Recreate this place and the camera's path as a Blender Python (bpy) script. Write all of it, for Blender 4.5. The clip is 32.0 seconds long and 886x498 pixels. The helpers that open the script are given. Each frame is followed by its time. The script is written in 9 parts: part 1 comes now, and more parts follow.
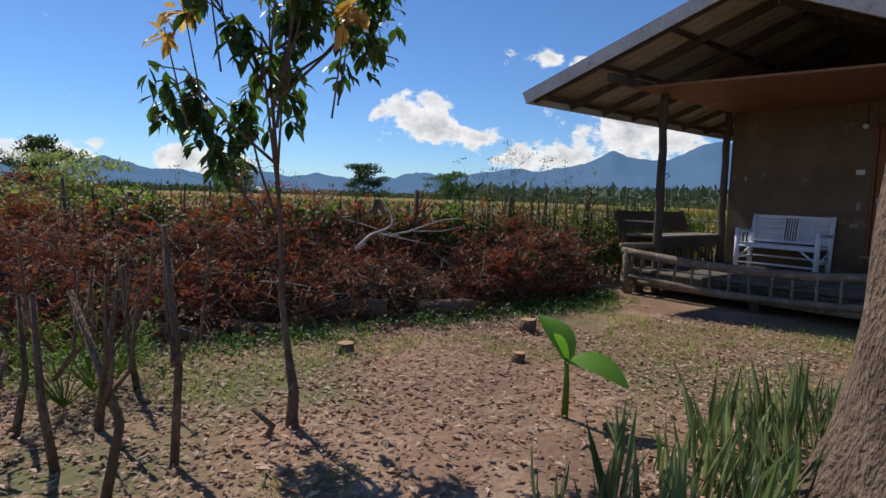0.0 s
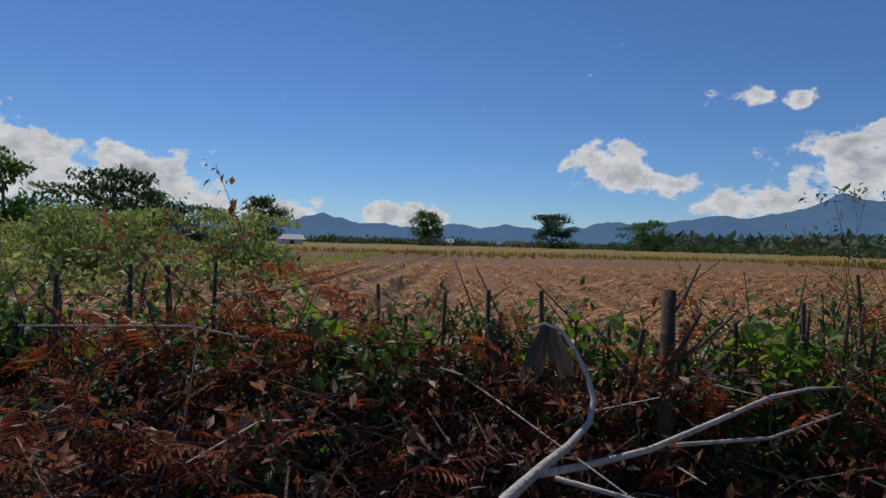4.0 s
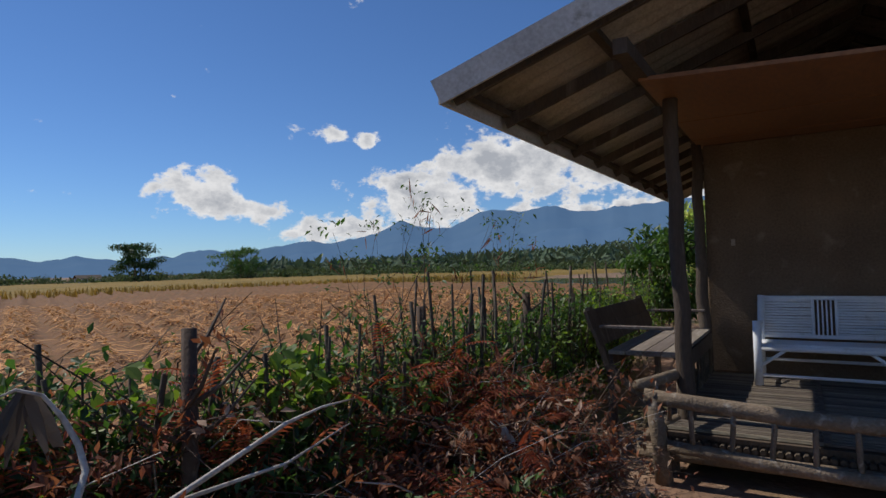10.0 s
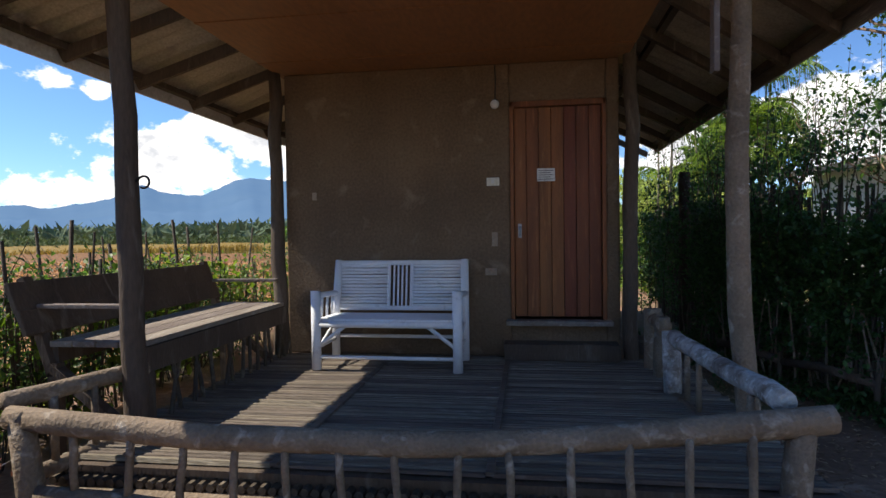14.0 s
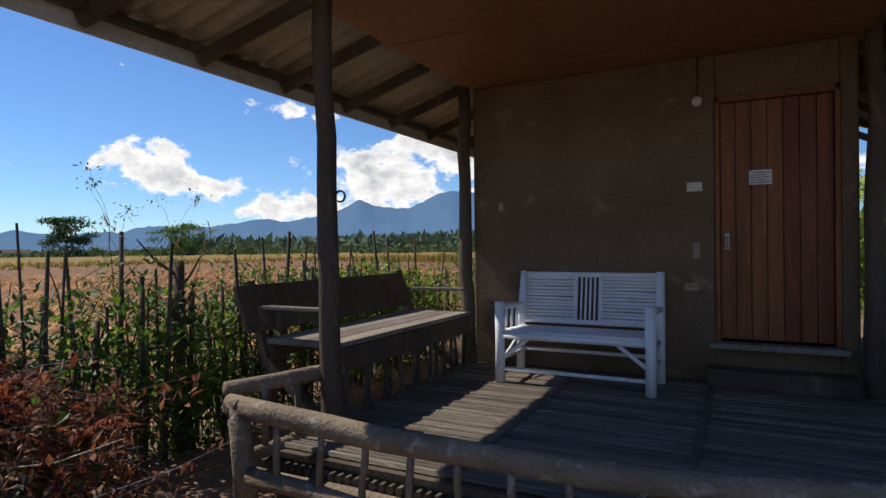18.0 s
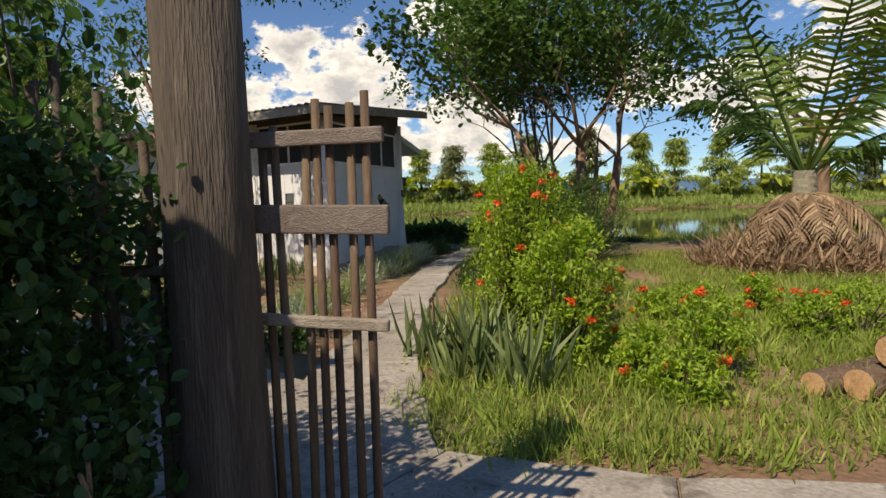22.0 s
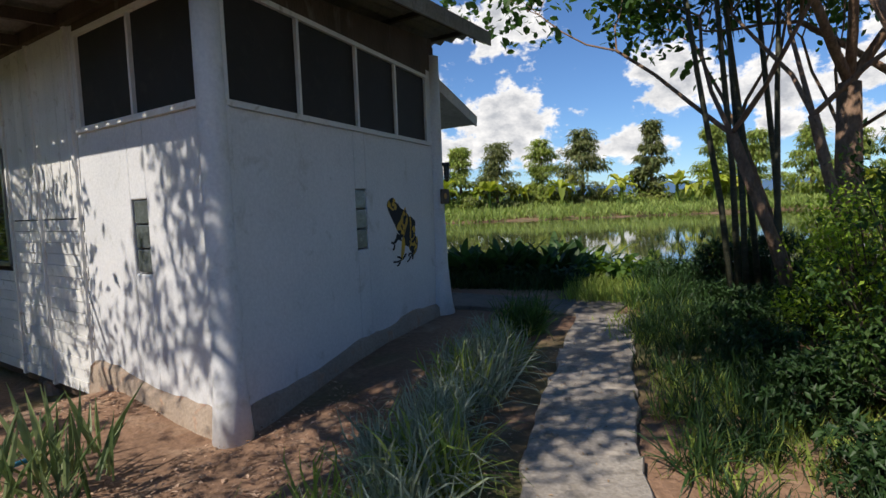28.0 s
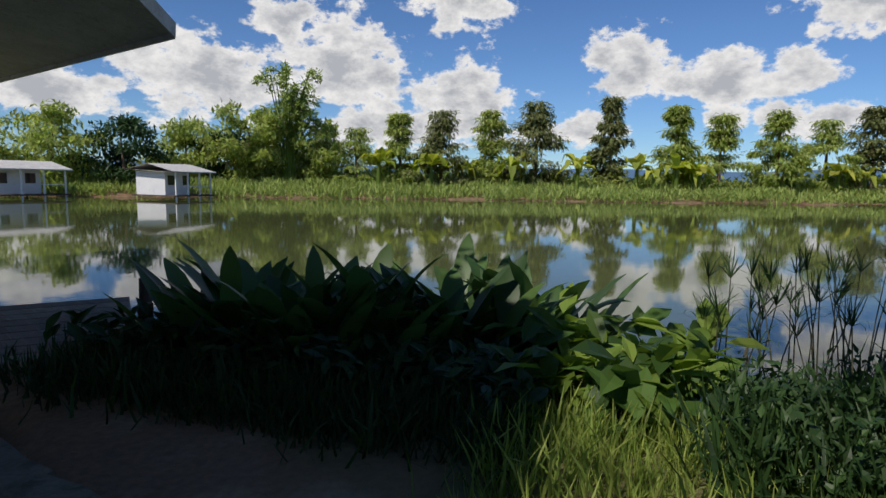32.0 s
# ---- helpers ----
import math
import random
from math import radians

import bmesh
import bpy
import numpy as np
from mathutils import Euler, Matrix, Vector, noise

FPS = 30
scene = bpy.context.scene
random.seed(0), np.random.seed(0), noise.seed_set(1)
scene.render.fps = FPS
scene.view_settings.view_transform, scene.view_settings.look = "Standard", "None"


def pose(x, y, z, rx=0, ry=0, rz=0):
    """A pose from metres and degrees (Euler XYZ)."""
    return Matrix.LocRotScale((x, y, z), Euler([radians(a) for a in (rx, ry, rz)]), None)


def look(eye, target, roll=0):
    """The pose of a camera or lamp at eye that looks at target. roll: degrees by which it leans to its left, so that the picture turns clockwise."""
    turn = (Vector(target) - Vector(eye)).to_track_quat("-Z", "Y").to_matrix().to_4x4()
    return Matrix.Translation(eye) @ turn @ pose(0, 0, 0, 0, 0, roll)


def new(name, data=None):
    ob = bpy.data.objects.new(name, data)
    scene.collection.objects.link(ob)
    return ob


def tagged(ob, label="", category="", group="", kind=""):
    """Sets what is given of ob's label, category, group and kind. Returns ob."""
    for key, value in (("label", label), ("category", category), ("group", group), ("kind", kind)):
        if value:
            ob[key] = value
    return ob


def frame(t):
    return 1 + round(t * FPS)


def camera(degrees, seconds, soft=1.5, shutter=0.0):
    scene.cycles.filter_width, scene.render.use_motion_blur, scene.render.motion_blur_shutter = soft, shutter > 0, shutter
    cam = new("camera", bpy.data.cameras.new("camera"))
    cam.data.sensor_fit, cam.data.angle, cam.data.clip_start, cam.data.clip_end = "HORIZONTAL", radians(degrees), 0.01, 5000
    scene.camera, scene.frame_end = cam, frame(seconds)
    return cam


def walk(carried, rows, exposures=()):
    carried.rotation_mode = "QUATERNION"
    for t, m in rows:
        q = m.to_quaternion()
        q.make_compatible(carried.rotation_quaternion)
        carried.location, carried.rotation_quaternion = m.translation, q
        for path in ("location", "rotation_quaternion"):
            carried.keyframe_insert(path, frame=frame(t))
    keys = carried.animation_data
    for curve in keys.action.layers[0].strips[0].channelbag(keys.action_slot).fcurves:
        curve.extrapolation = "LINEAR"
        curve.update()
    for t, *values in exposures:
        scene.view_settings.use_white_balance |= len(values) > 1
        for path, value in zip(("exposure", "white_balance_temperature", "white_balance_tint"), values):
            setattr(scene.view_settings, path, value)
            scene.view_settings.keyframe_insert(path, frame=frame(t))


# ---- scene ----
cam = camera(74.3, 32.0)
PATH = [
    (0, (4.73, -9.983, 1.288), (3.181, -8.731, 1.105), 2.0),
    (0.5, (4.113, -9.552, 1.273), (2.531, -8.338, 1.11), 1.3),
    (1, (3.498, -9.138, 1.282), (1.901, -7.948, 1.096), 0.3),
    (1.5, (2.879, -8.734, 1.31), (1.287, -7.541, 1.098), -0.4),
    (2, (2.328, -8.336, 1.36), (0.754, -7.12, 1.15), -0.1),
    (2.5, (1.803, -7.922, 1.425), (0.202, -6.735, 1.261), 0.5),
    (3, (1.336, -7.65, 1.461), (-0.337, -6.562, 1.333), 0.6),
    (3.5, (1.038, -7.444, 1.486), (-0.748, -6.548, 1.406), 1.2),
    (4, (0.765, -7.383, 1.515), (-1.108, -6.683, 1.485), 1.5),
    (4.5, (0.615, -7.323, 1.541), (-1.305, -6.764, 1.537), 1.7),
    (6.5, (0.49, -7.161, 1.543), (-1.382, -6.458, 1.573), 1.1),
    (7, (0.483, -7.12, 1.54), (-1.344, -6.307, 1.568), 0.6),
    (7.5, (0.506, -7.098, 1.548), (-1.257, -6.155, 1.581), 0.3),
    (8, (0.551, -7.075, 1.553), (-1.118, -5.974, 1.601), 0.2),
    (8.5, (0.597, -7.034, 1.55), (-0.95, -5.768, 1.611), -0.0),
    (9, (0.643, -7.022, 1.546), (-0.771, -5.609, 1.612), 0.1),
    (9.5, (0.713, -7.025, 1.55), (-0.53, -5.459, 1.611), -0.3),
    (10, (0.872, -7.106, 1.547), (-0.165, -5.397, 1.609), -1.5),
    (10.5, (1.012, -7.136, 1.524), (0.179, -5.319, 1.58), -1.9),
    (11, (1.061, -7.046, 1.501), (0.465, -5.136, 1.533), -1.7),
    (11.5, (1.173, -6.859, 1.489), (0.814, -4.892, 1.49), -2.0),
    (12, (1.35, -6.647, 1.479), (1.135, -4.66, 1.435), -2.7),
    (12.5, (1.603, -6.222, 1.464), (1.419, -4.232, 1.394), -2.3),
    (13, (1.866, -5.763, 1.417), (1.674, -3.773, 1.367), -2.5),
    (13.5, (2.028, -5.339, 1.379), (1.826, -3.35, 1.331), -1.8),
    (14, (2.165, -5.053, 1.376), (1.878, -3.075, 1.327), -0.8),
    (14.5, (2.238, -4.895, 1.38), (1.852, -2.933, 1.336), -0.8),
    (15, (2.251, -4.859, 1.399), (1.695, -2.939, 1.346), -1.5),
    (15.5, (2.232, -4.881, 1.427), (1.479, -3.029, 1.376), -1.4),
    (17.5, (2.195, -4.945, 1.378), (1.244, -3.186, 1.375), -0.7),
    (18, (2.214, -4.924, 1.378), (1.298, -3.146, 1.372), -0.6),
    (18.5, (2.261, -4.916, 1.396), (1.492, -3.07, 1.384), -0.8),
    (19, (2.351, -4.969, 1.429), (1.777, -3.053, 1.409), -0.9),
    (19.5, (2.432, -4.819, 1.42), (2.163, -2.838, 1.396), -2.4),
    (20, (2.62, -4.55, 1.41), (2.798, -2.558, 1.364), -4.2),
    (20.5, (2.95, -4.25, 1.38), (3.649, -2.379, 1.274), -5.2),
    (21, (3.5, -3.8, 1.36), (4.612, -2.15, 1.157), -3.6),
    (21.5, (4.22, -3.3, 1.37), (5.556, -1.823, 1.186), -2.2),
    (22, (4.9, -2.88, 1.39), (6.387, -1.554, 1.214), -1.4),
    (22.5, (5.5, -2.62, 1.43), (6.996, -1.304, 1.256), -1.0),
    (23, (6.02, -2.5, 1.46), (7.437, -1.101, 1.277), -0.8),
    (23.5, (6.577, -2.027, 1.495), (7.856, -0.502, 1.302), -1.3),
    (24, (7.038, -1.386, 1.475), (8.202, 0.231, 1.294), -2.2),
    (24.5, (7.359, -0.75, 1.453), (8.437, 0.926, 1.288), -3.2),
    (26.5, (8.519, 1.603, 1.394), (9.832, 3.103, 1.235), -2.5),
    (27, (9.116, 2.079, 1.415), (10.464, 3.549, 1.257), -2.6),
    (27.5, (9.831, 2.537, 1.432), (11.199, 3.987, 1.276), -2.4),
    (28, (10.612, 3.013, 1.428), (12.014, 4.432, 1.272), -2.2),
    (28.5, (11.468, 3.56, 1.398), (12.877, 4.97, 1.236), -1.5),
    (29, (12.272, 4.056, 1.379), (13.692, 5.452, 1.193), -0.7),
    (29.5, (12.966, 4.515, 1.4), (14.403, 5.892, 1.212), -1.5),
    (30, (13.742, 4.934, 1.366), (15.207, 6.282, 1.181), -1.5),
    (30.5, (14.444, 5.327, 1.313), (15.926, 6.656, 1.118), -1.5),
    (31, (15.059, 5.743, 1.283), (16.567, 7.037, 1.066), 0.7),
    (31.5, (15.697, 6.153, 1.278), (17.219, 7.428, 1.038), 1.0),
    (32, (16.342, 6.562, 1.278), (17.852, 7.852, 1.038), 1.0),
]
walk(cam, [(t, look(eye, target, roll)) for t, eye, target, roll in PATH], [(0, -0.05, 6500, 10), (2, 0.0, 6450, 10), (4, -0.6, 6350, 10), (7, -0.3, 6400, 10), (8, -0.3, 6450, 10), (9, -0.42, 6450, 10), (11, -0.2, 6500, 10), (12, -0.1, 6400, 10), (13, 0.55, 7000, 10), (14, 0.7, 6900, 10), (15, 1.0, 7150, 10), (15.5, 1.0, 7200, 10), (18, 0.15, 6700, 10), (19.6, 0.0, 6500, 10), (20, 0.05, 6600, 10), (21, 0.65, 8250, 10), (22, 0.18, 7900, 10), (23, 0.1, 7000, 10), (24, 0.28, 7050, 10), (27, -0.05, 6900, 10), (28, 0.1, 6700, 10), (29, 0.05, 6450, 10), (30, 0.08, 6400, 10), (31, -0.1, 6600, 10), (32, -0.2, 6650, 10)])

# ---------------------------------------------------------------- light
SUN_AT = Vector((-0.999, -0.035, 0.0)).normalized() * math.cos(radians(48.5)) + Vector((0, 0, math.sin(radians(48.5))))
world = bpy.data.worlds.new("sky")
scene.world = world
world.use_nodes = True


def sky_with_clouds():
    """Clear afternoon sky with cumulus standing low all round and a few higher heaps."""
    N, L = world.node_tree.nodes, world.node_tree.links
    bg = N["Background"]
    sky = N.new("ShaderNodeTexSky")
    sky.sky_type, sky.sun_disc = "NISHITA", False
    sky.sun_elevation, sky.sun_rotation = radians(48.5), math.atan2(SUN_AT.x, SUN_AT.y)
    sky.altitude, sky.air_density, sky.dust_density, sky.ozone_density = 600, 1.0, 0.0, 4.0
    tc = N.new("ShaderNodeTexCoord")

    def op(kind, a, b=None, c=None):
        n = N.new("ShaderNodeMath")
        n.operation = kind
        for i, v in enumerate((a, b, c)):
            if v is None:
                continue
            if isinstance(v, (int, float)):
                n.inputs[i].default_value = v
            else:
                L.new(v, n.inputs[i])
        return n.outputs[0]

    def vec(kind, a, b):
        n = N.new("ShaderNodeVectorMath")
        n.operation = kind
        for i, v in enumerate((a, b)):
            if isinstance(v, tuple):
                n.inputs[i].default_value = v
            else:
                L.new(v, n.inputs[i])
        return n

    way = vec("NORMALIZE", tc.outputs["Generated"], (0, 0, 0)).outputs["Vector"]
    sep = N.new("ShaderNodeSeparateXYZ")
    L.new(way, sep.inputs[0])

    def fbm(scale, detail, stretch, shift=0.0):
        m = vec("MULTIPLY", way, (1, 1, stretch)).outputs["Vector"]
        m = vec("ADD", m, (shift, shift * 0.7, shift * 0.3)).outputs["Vector"]
        n = N.new("ShaderNodeTexNoise")
        n.inputs["Scale"].default_value, n.inputs["Detail"].default_value, n.inputs["Roughness"].default_value = scale, detail, 0.62
        L.new(m, n.inputs["Vector"])
        return n.outputs["Fac"]

    puff = fbm(17, 9, 1.5)
    # yaw to the left of +y, height, half width, half height in degrees, strength
    heaps = [(54, 7, 4.5, 2.6, 1.0), (48, 5.5, 4, 1.6, 0.9), (24.5, 9.5, 8, 4.2, 1.1), (14, 9.5, 7, 4.5, 1.1), (33, 7, 8, 3.2, 1.0), (20, 4.5, 14, 2.5, 0.9), (40, 4, 9, 2.2, 0.8), (38.5, 12.4, 2.0, 1.0, 0.55), (41.5, 12.9, 1.7, 0.9, 0.5), (73, 2.4, 5, 1.6, 0.9), (86, 2.0, 6, 1.8, 0.9), (97, 4.6, 8, 3.2, 1.0), (107, 5.5, 7, 4, 1.1), (117, 6.5, 9, 5, 1.1), (119, 12, 4, 3, 1), (5, 6, 10, 4, 1), (-15, 7, 9, 4, 1.0), (-27, 9, 9, 5, 1.0), (-34, 14, 4, 2.6, 1.0), (-40, 10.5, 7, 5.5, 1.1), (-51, 16, 6, 3.2, 1.0), (-50, 8, 7, 4, 1.05), (-46, 5, 16, 3, 0.9), (-67, 10.5, 5, 4.2, 1.15), (-75, 9, 9, 2.6, 1.05), (-84, 15, 6, 4.2, 1.1), (-90, 13, 3, 2.4, 0.9), (-75, 5.4, 2.4, 1.4, 0.9), (-62, 4.5, 5, 2, 0.9), (-96, 11.5, 2, 1, 0.8), (-82, 5.5, 8, 2, 0.8), (140, 7, 14, 4, 1), (165, 9, 14, 5, 1), (-120, 8, 14, 4, 1), (-145, 10, 14, 5, 1), (-170, 7, 12, 4, 1)]
    total = None
    low = None
    for yaw, el, w, h, s in heaps:
        a, e = radians(yaw), radians(el)
        c = (-math.sin(a) * math.cos(e), math.cos(a) * math.cos(e), math.sin(e))
        d = vec("SUBTRACT", way, c).outputs["Vector"]
        d = vec("MULTIPLY", d, (1 / radians(w), 1 / radians(w), 1 / radians(h))).outputs["Vector"]
        r = vec("LENGTH", d, (0, 0, 0)).outputs["Value"]
        g = op("MULTIPLY", op("MAXIMUM", op("SUBTRACT", 1.0, r), -0.6), s)
        total = g if total is None else op("MAXIMUM", total, g)
    dens = op("ADD", total, op("MULTIPLY", op("SUBTRACT", puff, 0.5), 2.6))
    mask = N.new("ShaderNodeMapRange")
    mask.interpolation_type = "SMOOTHSTEP"
    mask.inputs["From Min"].default_value, mask.inputs["From Max"].default_value = 0.12, 0.42
    L.new(dens, mask.inputs["Value"])
    # thick parts turn grey, lit rims stay white
    shade = N.new("ShaderNodeMapRange")
    shade.inputs["From Min"].default_value, shade.inputs["From Max"].default_value = 0.3, 1.05
    L.new(op("ADD", dens, op("MULTIPLY", op("SUBTRACT", fbm(26, 6, 1.6, 3.7), 0.5), 1.5)), shade.inputs["Value"])
    cc = N.new("ShaderNodeMix")
    cc.data_type = "RGBA"
    cc.inputs["A"].default_value, cc.inputs["B"].default_value = (10.5, 10.5, 10.6, 1), (5.4, 5.7, 6.3, 1)
    L.new(shade.outputs["Result"], cc.inputs["Factor"])
    mx = N.new("ShaderNodeMix")
    mx.data_type = "RGBA"
    L.new(mask.outputs["Result"], mx.inputs["Factor"])
    tint = N.new("ShaderNodeMix")
    tint.data_type, tint.blend_type = "RGBA", "MULTIPLY"
    tint.inputs["Factor"].default_value = 1.0
    tint.inputs["B"].default_value = (0.72, 0.95, 1.25, 1)
    L.new(sky.outputs["Color"], tint.inputs["A"])
    L.new(tint.outputs["Result"], mx.inputs["A"])
    L.new(cc.outputs["Result"], mx.inputs["B"])
    L.new(mx.outputs["Result"], bg.inputs["Color"])
    bg.inputs["Strength"].default_value = 0.09


sky_with_clouds()
sun = new("sun", bpy.data.lights.new("sun", "SUN"))
sun.data.energy, sun.data.angle, sun.data.color = 4.2, radians(0.53), (1.0, 0.94, 0.85)
sun.matrix_basis = look((0, 0, 30), Vector((0, 0, 30)) - SUN_AT)

# ---------------------------------------------------------------- tools
UP = Vector((0, 0, 1))


class Geo:
    """Gathers vertices and faces of one part."""

    def __init__(self):
        self.v, self.f, self.n = [], [], 0

    def add(self, verts, faces):
        verts = np.asarray(verts, float).reshape(-1, 3)
        self.v.append(verts)
        self.f.extend([tuple(int(i) + self.n for i in f) for f in faces])
        self.n += len(verts)
        return self

    def box(self, x0, y0, z0, x1, y1, z1, m=None):
        p = np.array([(x, y, z) for z in (z0, z1) for x, y in ((x0, y0), (x1, y0), (x1, y1), (x0, y1))], float)
        if m is not None:
            p = np.array([tuple(m @ Vector(q)) for q in p])
        return self.add(p, [(3, 2, 1, 0), (4, 5, 6, 7), (0, 1, 5, 4), (1, 2, 6, 5), (2, 3, 7, 6), (3, 0, 4, 7)])

    def beam(self, a, b, w, h, up=(0, 0, 1)):
        """A squared timber from a to b, w wide and h high."""
        a, b = Vector(a), Vector(b)
        d = (b - a).normalized()
        s = d.cross(Vector(up)).normalized()
        u = s.cross(d)
        p = [c + s * i * w / 2 + u * j * h / 2 for c in (a, b) for i, j in ((-1, -1), (1, -1), (1, 1), (-1, 1))]
        return self.add([tuple(q) for q in p], [(0, 1, 2, 3), (7, 6, 5, 4), (4, 5, 1, 0), (5, 6, 2, 1), (6, 7, 3, 2), (7, 4, 0, 3)])

    def tube(self, pts, radii, seg=8, rough=0.0, rng=None, cap=True):
        """A round limb through points, with a radius for each."""
        pts = [Vector(p) for p in pts]
        if not hasattr(radii, "__len__"):
            radii = [radii] * len(pts)
        n = len(pts)
        side = None
        verts = []
        for i, p in enumerate(pts):
            d = (pts[min(i + 1, n - 1)] - pts[max(i - 1, 0)])
            d = d.normalized() if d.length > 1e-9 else UP
            if side is None:
                side = d.cross(Vector((1, 0, 0)) if abs(d.x) < 0.8 else Vector((0, 1, 0))).normalized()
            side = (side - d * side.dot(d)).normalized()
            up = d.cross(side)
            for k in range(seg):
                a = 2 * math.pi * k / seg
                r = radii[i] * (1 + (rng.uniform(-rough, rough) if rng else 0))
                verts.append(tuple(p + (side * math.cos(a) + up * math.sin(a)) * r))
        faces = [(i * seg + k, i * seg + (k + 1) % seg, (i + 1) * seg + (k + 1) % seg, (i + 1) * seg + k) for i in range(n - 1) for k in range(seg)]
        if cap:
            faces += [tuple(range(seg - 1, -1, -1)), tuple((n - 1) * seg + k for k in range(seg))]
        return self.add(verts, faces)

    def scatter(self, tv, tf, pos, rot, scale):
        """Copies of a small template at many places; rot is an array of 3 x 3 turns."""
        tv = np.asarray(tv, float)
        pos, scale = np.asarray(pos, float), np.asarray(scale, float)
        if scale.ndim == 1:
            scale = scale[:, None]
        pts = np.einsum("nij,nkj->nki", rot, tv[None] * scale[:, None, :]) + pos[:, None]
        k = len(tv)
        base = self.n + np.arange(len(pos)) * k
        self.v.append(pts.reshape(-1, 3))
        for f in tf:
            self.f.extend(map(tuple, (base[:, None] + np.array(f)[None]).tolist()))
        self.n += len(pos) * k
        return self

    def mesh(self, name, smooth=False):
        me = bpy.data.meshes.new(name)
        me.from_pydata(np.concatenate(self.v).tolist() if self.v else [], [], self.f)
        if smooth:
            me.polygons.foreach_set("use_smooth", [True] * len(me.polygons))
        me.update()
        return me


def part(name, geo, material, parent=None, label="", smooth=False, bevel=0.0):
    """Links geometry as one mesh object under a thing or a part."""
    me = geo.mesh(name, smooth)
    me.materials.append(material)
    ob = new(name, me)
    ob.parent = parent
    if label:
        tagged(ob, label)
    if bevel:
        b = ob.modifiers.new("bevel", "BEVEL")
        b.width, b.segments, b.limit_method = bevel, 2, "ANGLE"
    return ob


def solid(name, geo, material, label, category="", group="", kind="", smooth=False, bevel=0.0):
    """A top-level mesh."""
    return tagged(part(name, geo, material, None, "", smooth, bevel), label, category, group, kind)


def thing(name, label, category, group="", at=(0, 0, 0), turn=0.0, kind=""):
    """An Empty at a thing's base, for its parts."""
    ob = new(name)
    ob.empty_display_size = 0.1
    ob.matrix_basis = pose(*at, 0, 0, turn)
    return tagged(ob, label, category, group, kind)


def turns(rng, n, tilt=1.0, yaw=None):
    """n random turns: yaw all round, tilt about the level axes up to the given radians."""
    a = rng.uniform(0, 2 * np.pi, n) if yaw is None else yaw
    t = rng.uniform(-tilt, tilt, n)
    s = rng.uniform(-tilt, tilt, n) * 0.6
    ca, sa, ct, st, cs, ss = np.cos(a), np.sin(a), np.cos(t), np.sin(t), np.cos(s), np.sin(s)
    z, o = np.zeros(n), np.ones(n)
    rz = np.stack([ca, -sa, z, sa, ca, z, z, z, o], -1).reshape(-1, 3, 3)
    rx = np.stack([o, z, z, z, ct, -st, z, st, ct], -1).reshape(-1, 3, 3)
    ry = np.stack([cs, z, ss, z, o, z, -ss, z, cs], -1).reshape(-1, 3, 3)
    return rz @ rx @ ry


# small templates: the leaf lies along +y from its stalk, folded at the midrib
LEAF = ([(0, 0, 0), (-0.22, 0.4, 0.07), (0, 0.42, 0), (0.22, 0.4, 0.07), (0, 1, -0.1)], [(0, 2, 1), (0, 3, 2), (1, 2, 4), (2, 3, 4)])
ROUND = ([(0, 0, 0), (-0.33, 0.35, 0.06), (-0.28, 0.75, 0.03), (0, 1, -0.05), (0.28, 0.75, 0.03), (0.33, 0.35, 0.06), (0, 0.5, -0.02)],
         [(0, 6, 1), (1, 6, 2), (2, 6, 3), (3, 6, 4), (4, 6, 5), (5, 6, 0)])
BLADE = ([(-0.03, 0, 0), (0.03, 0, 0), (-0.02, 0.05, 0.55), (0.025, 0.05, 0.55), (0.0, 0.28, 1.0)], [(0, 1, 3, 2), (2, 3, 4)])
SWORD = ([(-0.045, 0, 0), (0, -0.012, 0), (0.045, 0, 0), (-0.06, 0.01, 0.5), (0, -0.02, 0.5), (0.06, 0.01, 0.5), (0.01, 0.06, 1.0)],
         [(0, 1, 4, 3), (1, 2, 5, 4), (3, 4, 6), (4, 5, 6)])
FROND = ([(0, 0, 0), (-0.05, 0.3, 0), (0.05, 0.3, 0), (-0.03, 0.7, -0.05), (0.03, 0.7, -0.05), (0, 1, -0.15)], [(0, 2, 1), (1, 2, 4, 3), (3, 4, 5)])


def lerp(a, b, t):
    return tuple(p + (q - p) * t for p, q in zip(a, b))


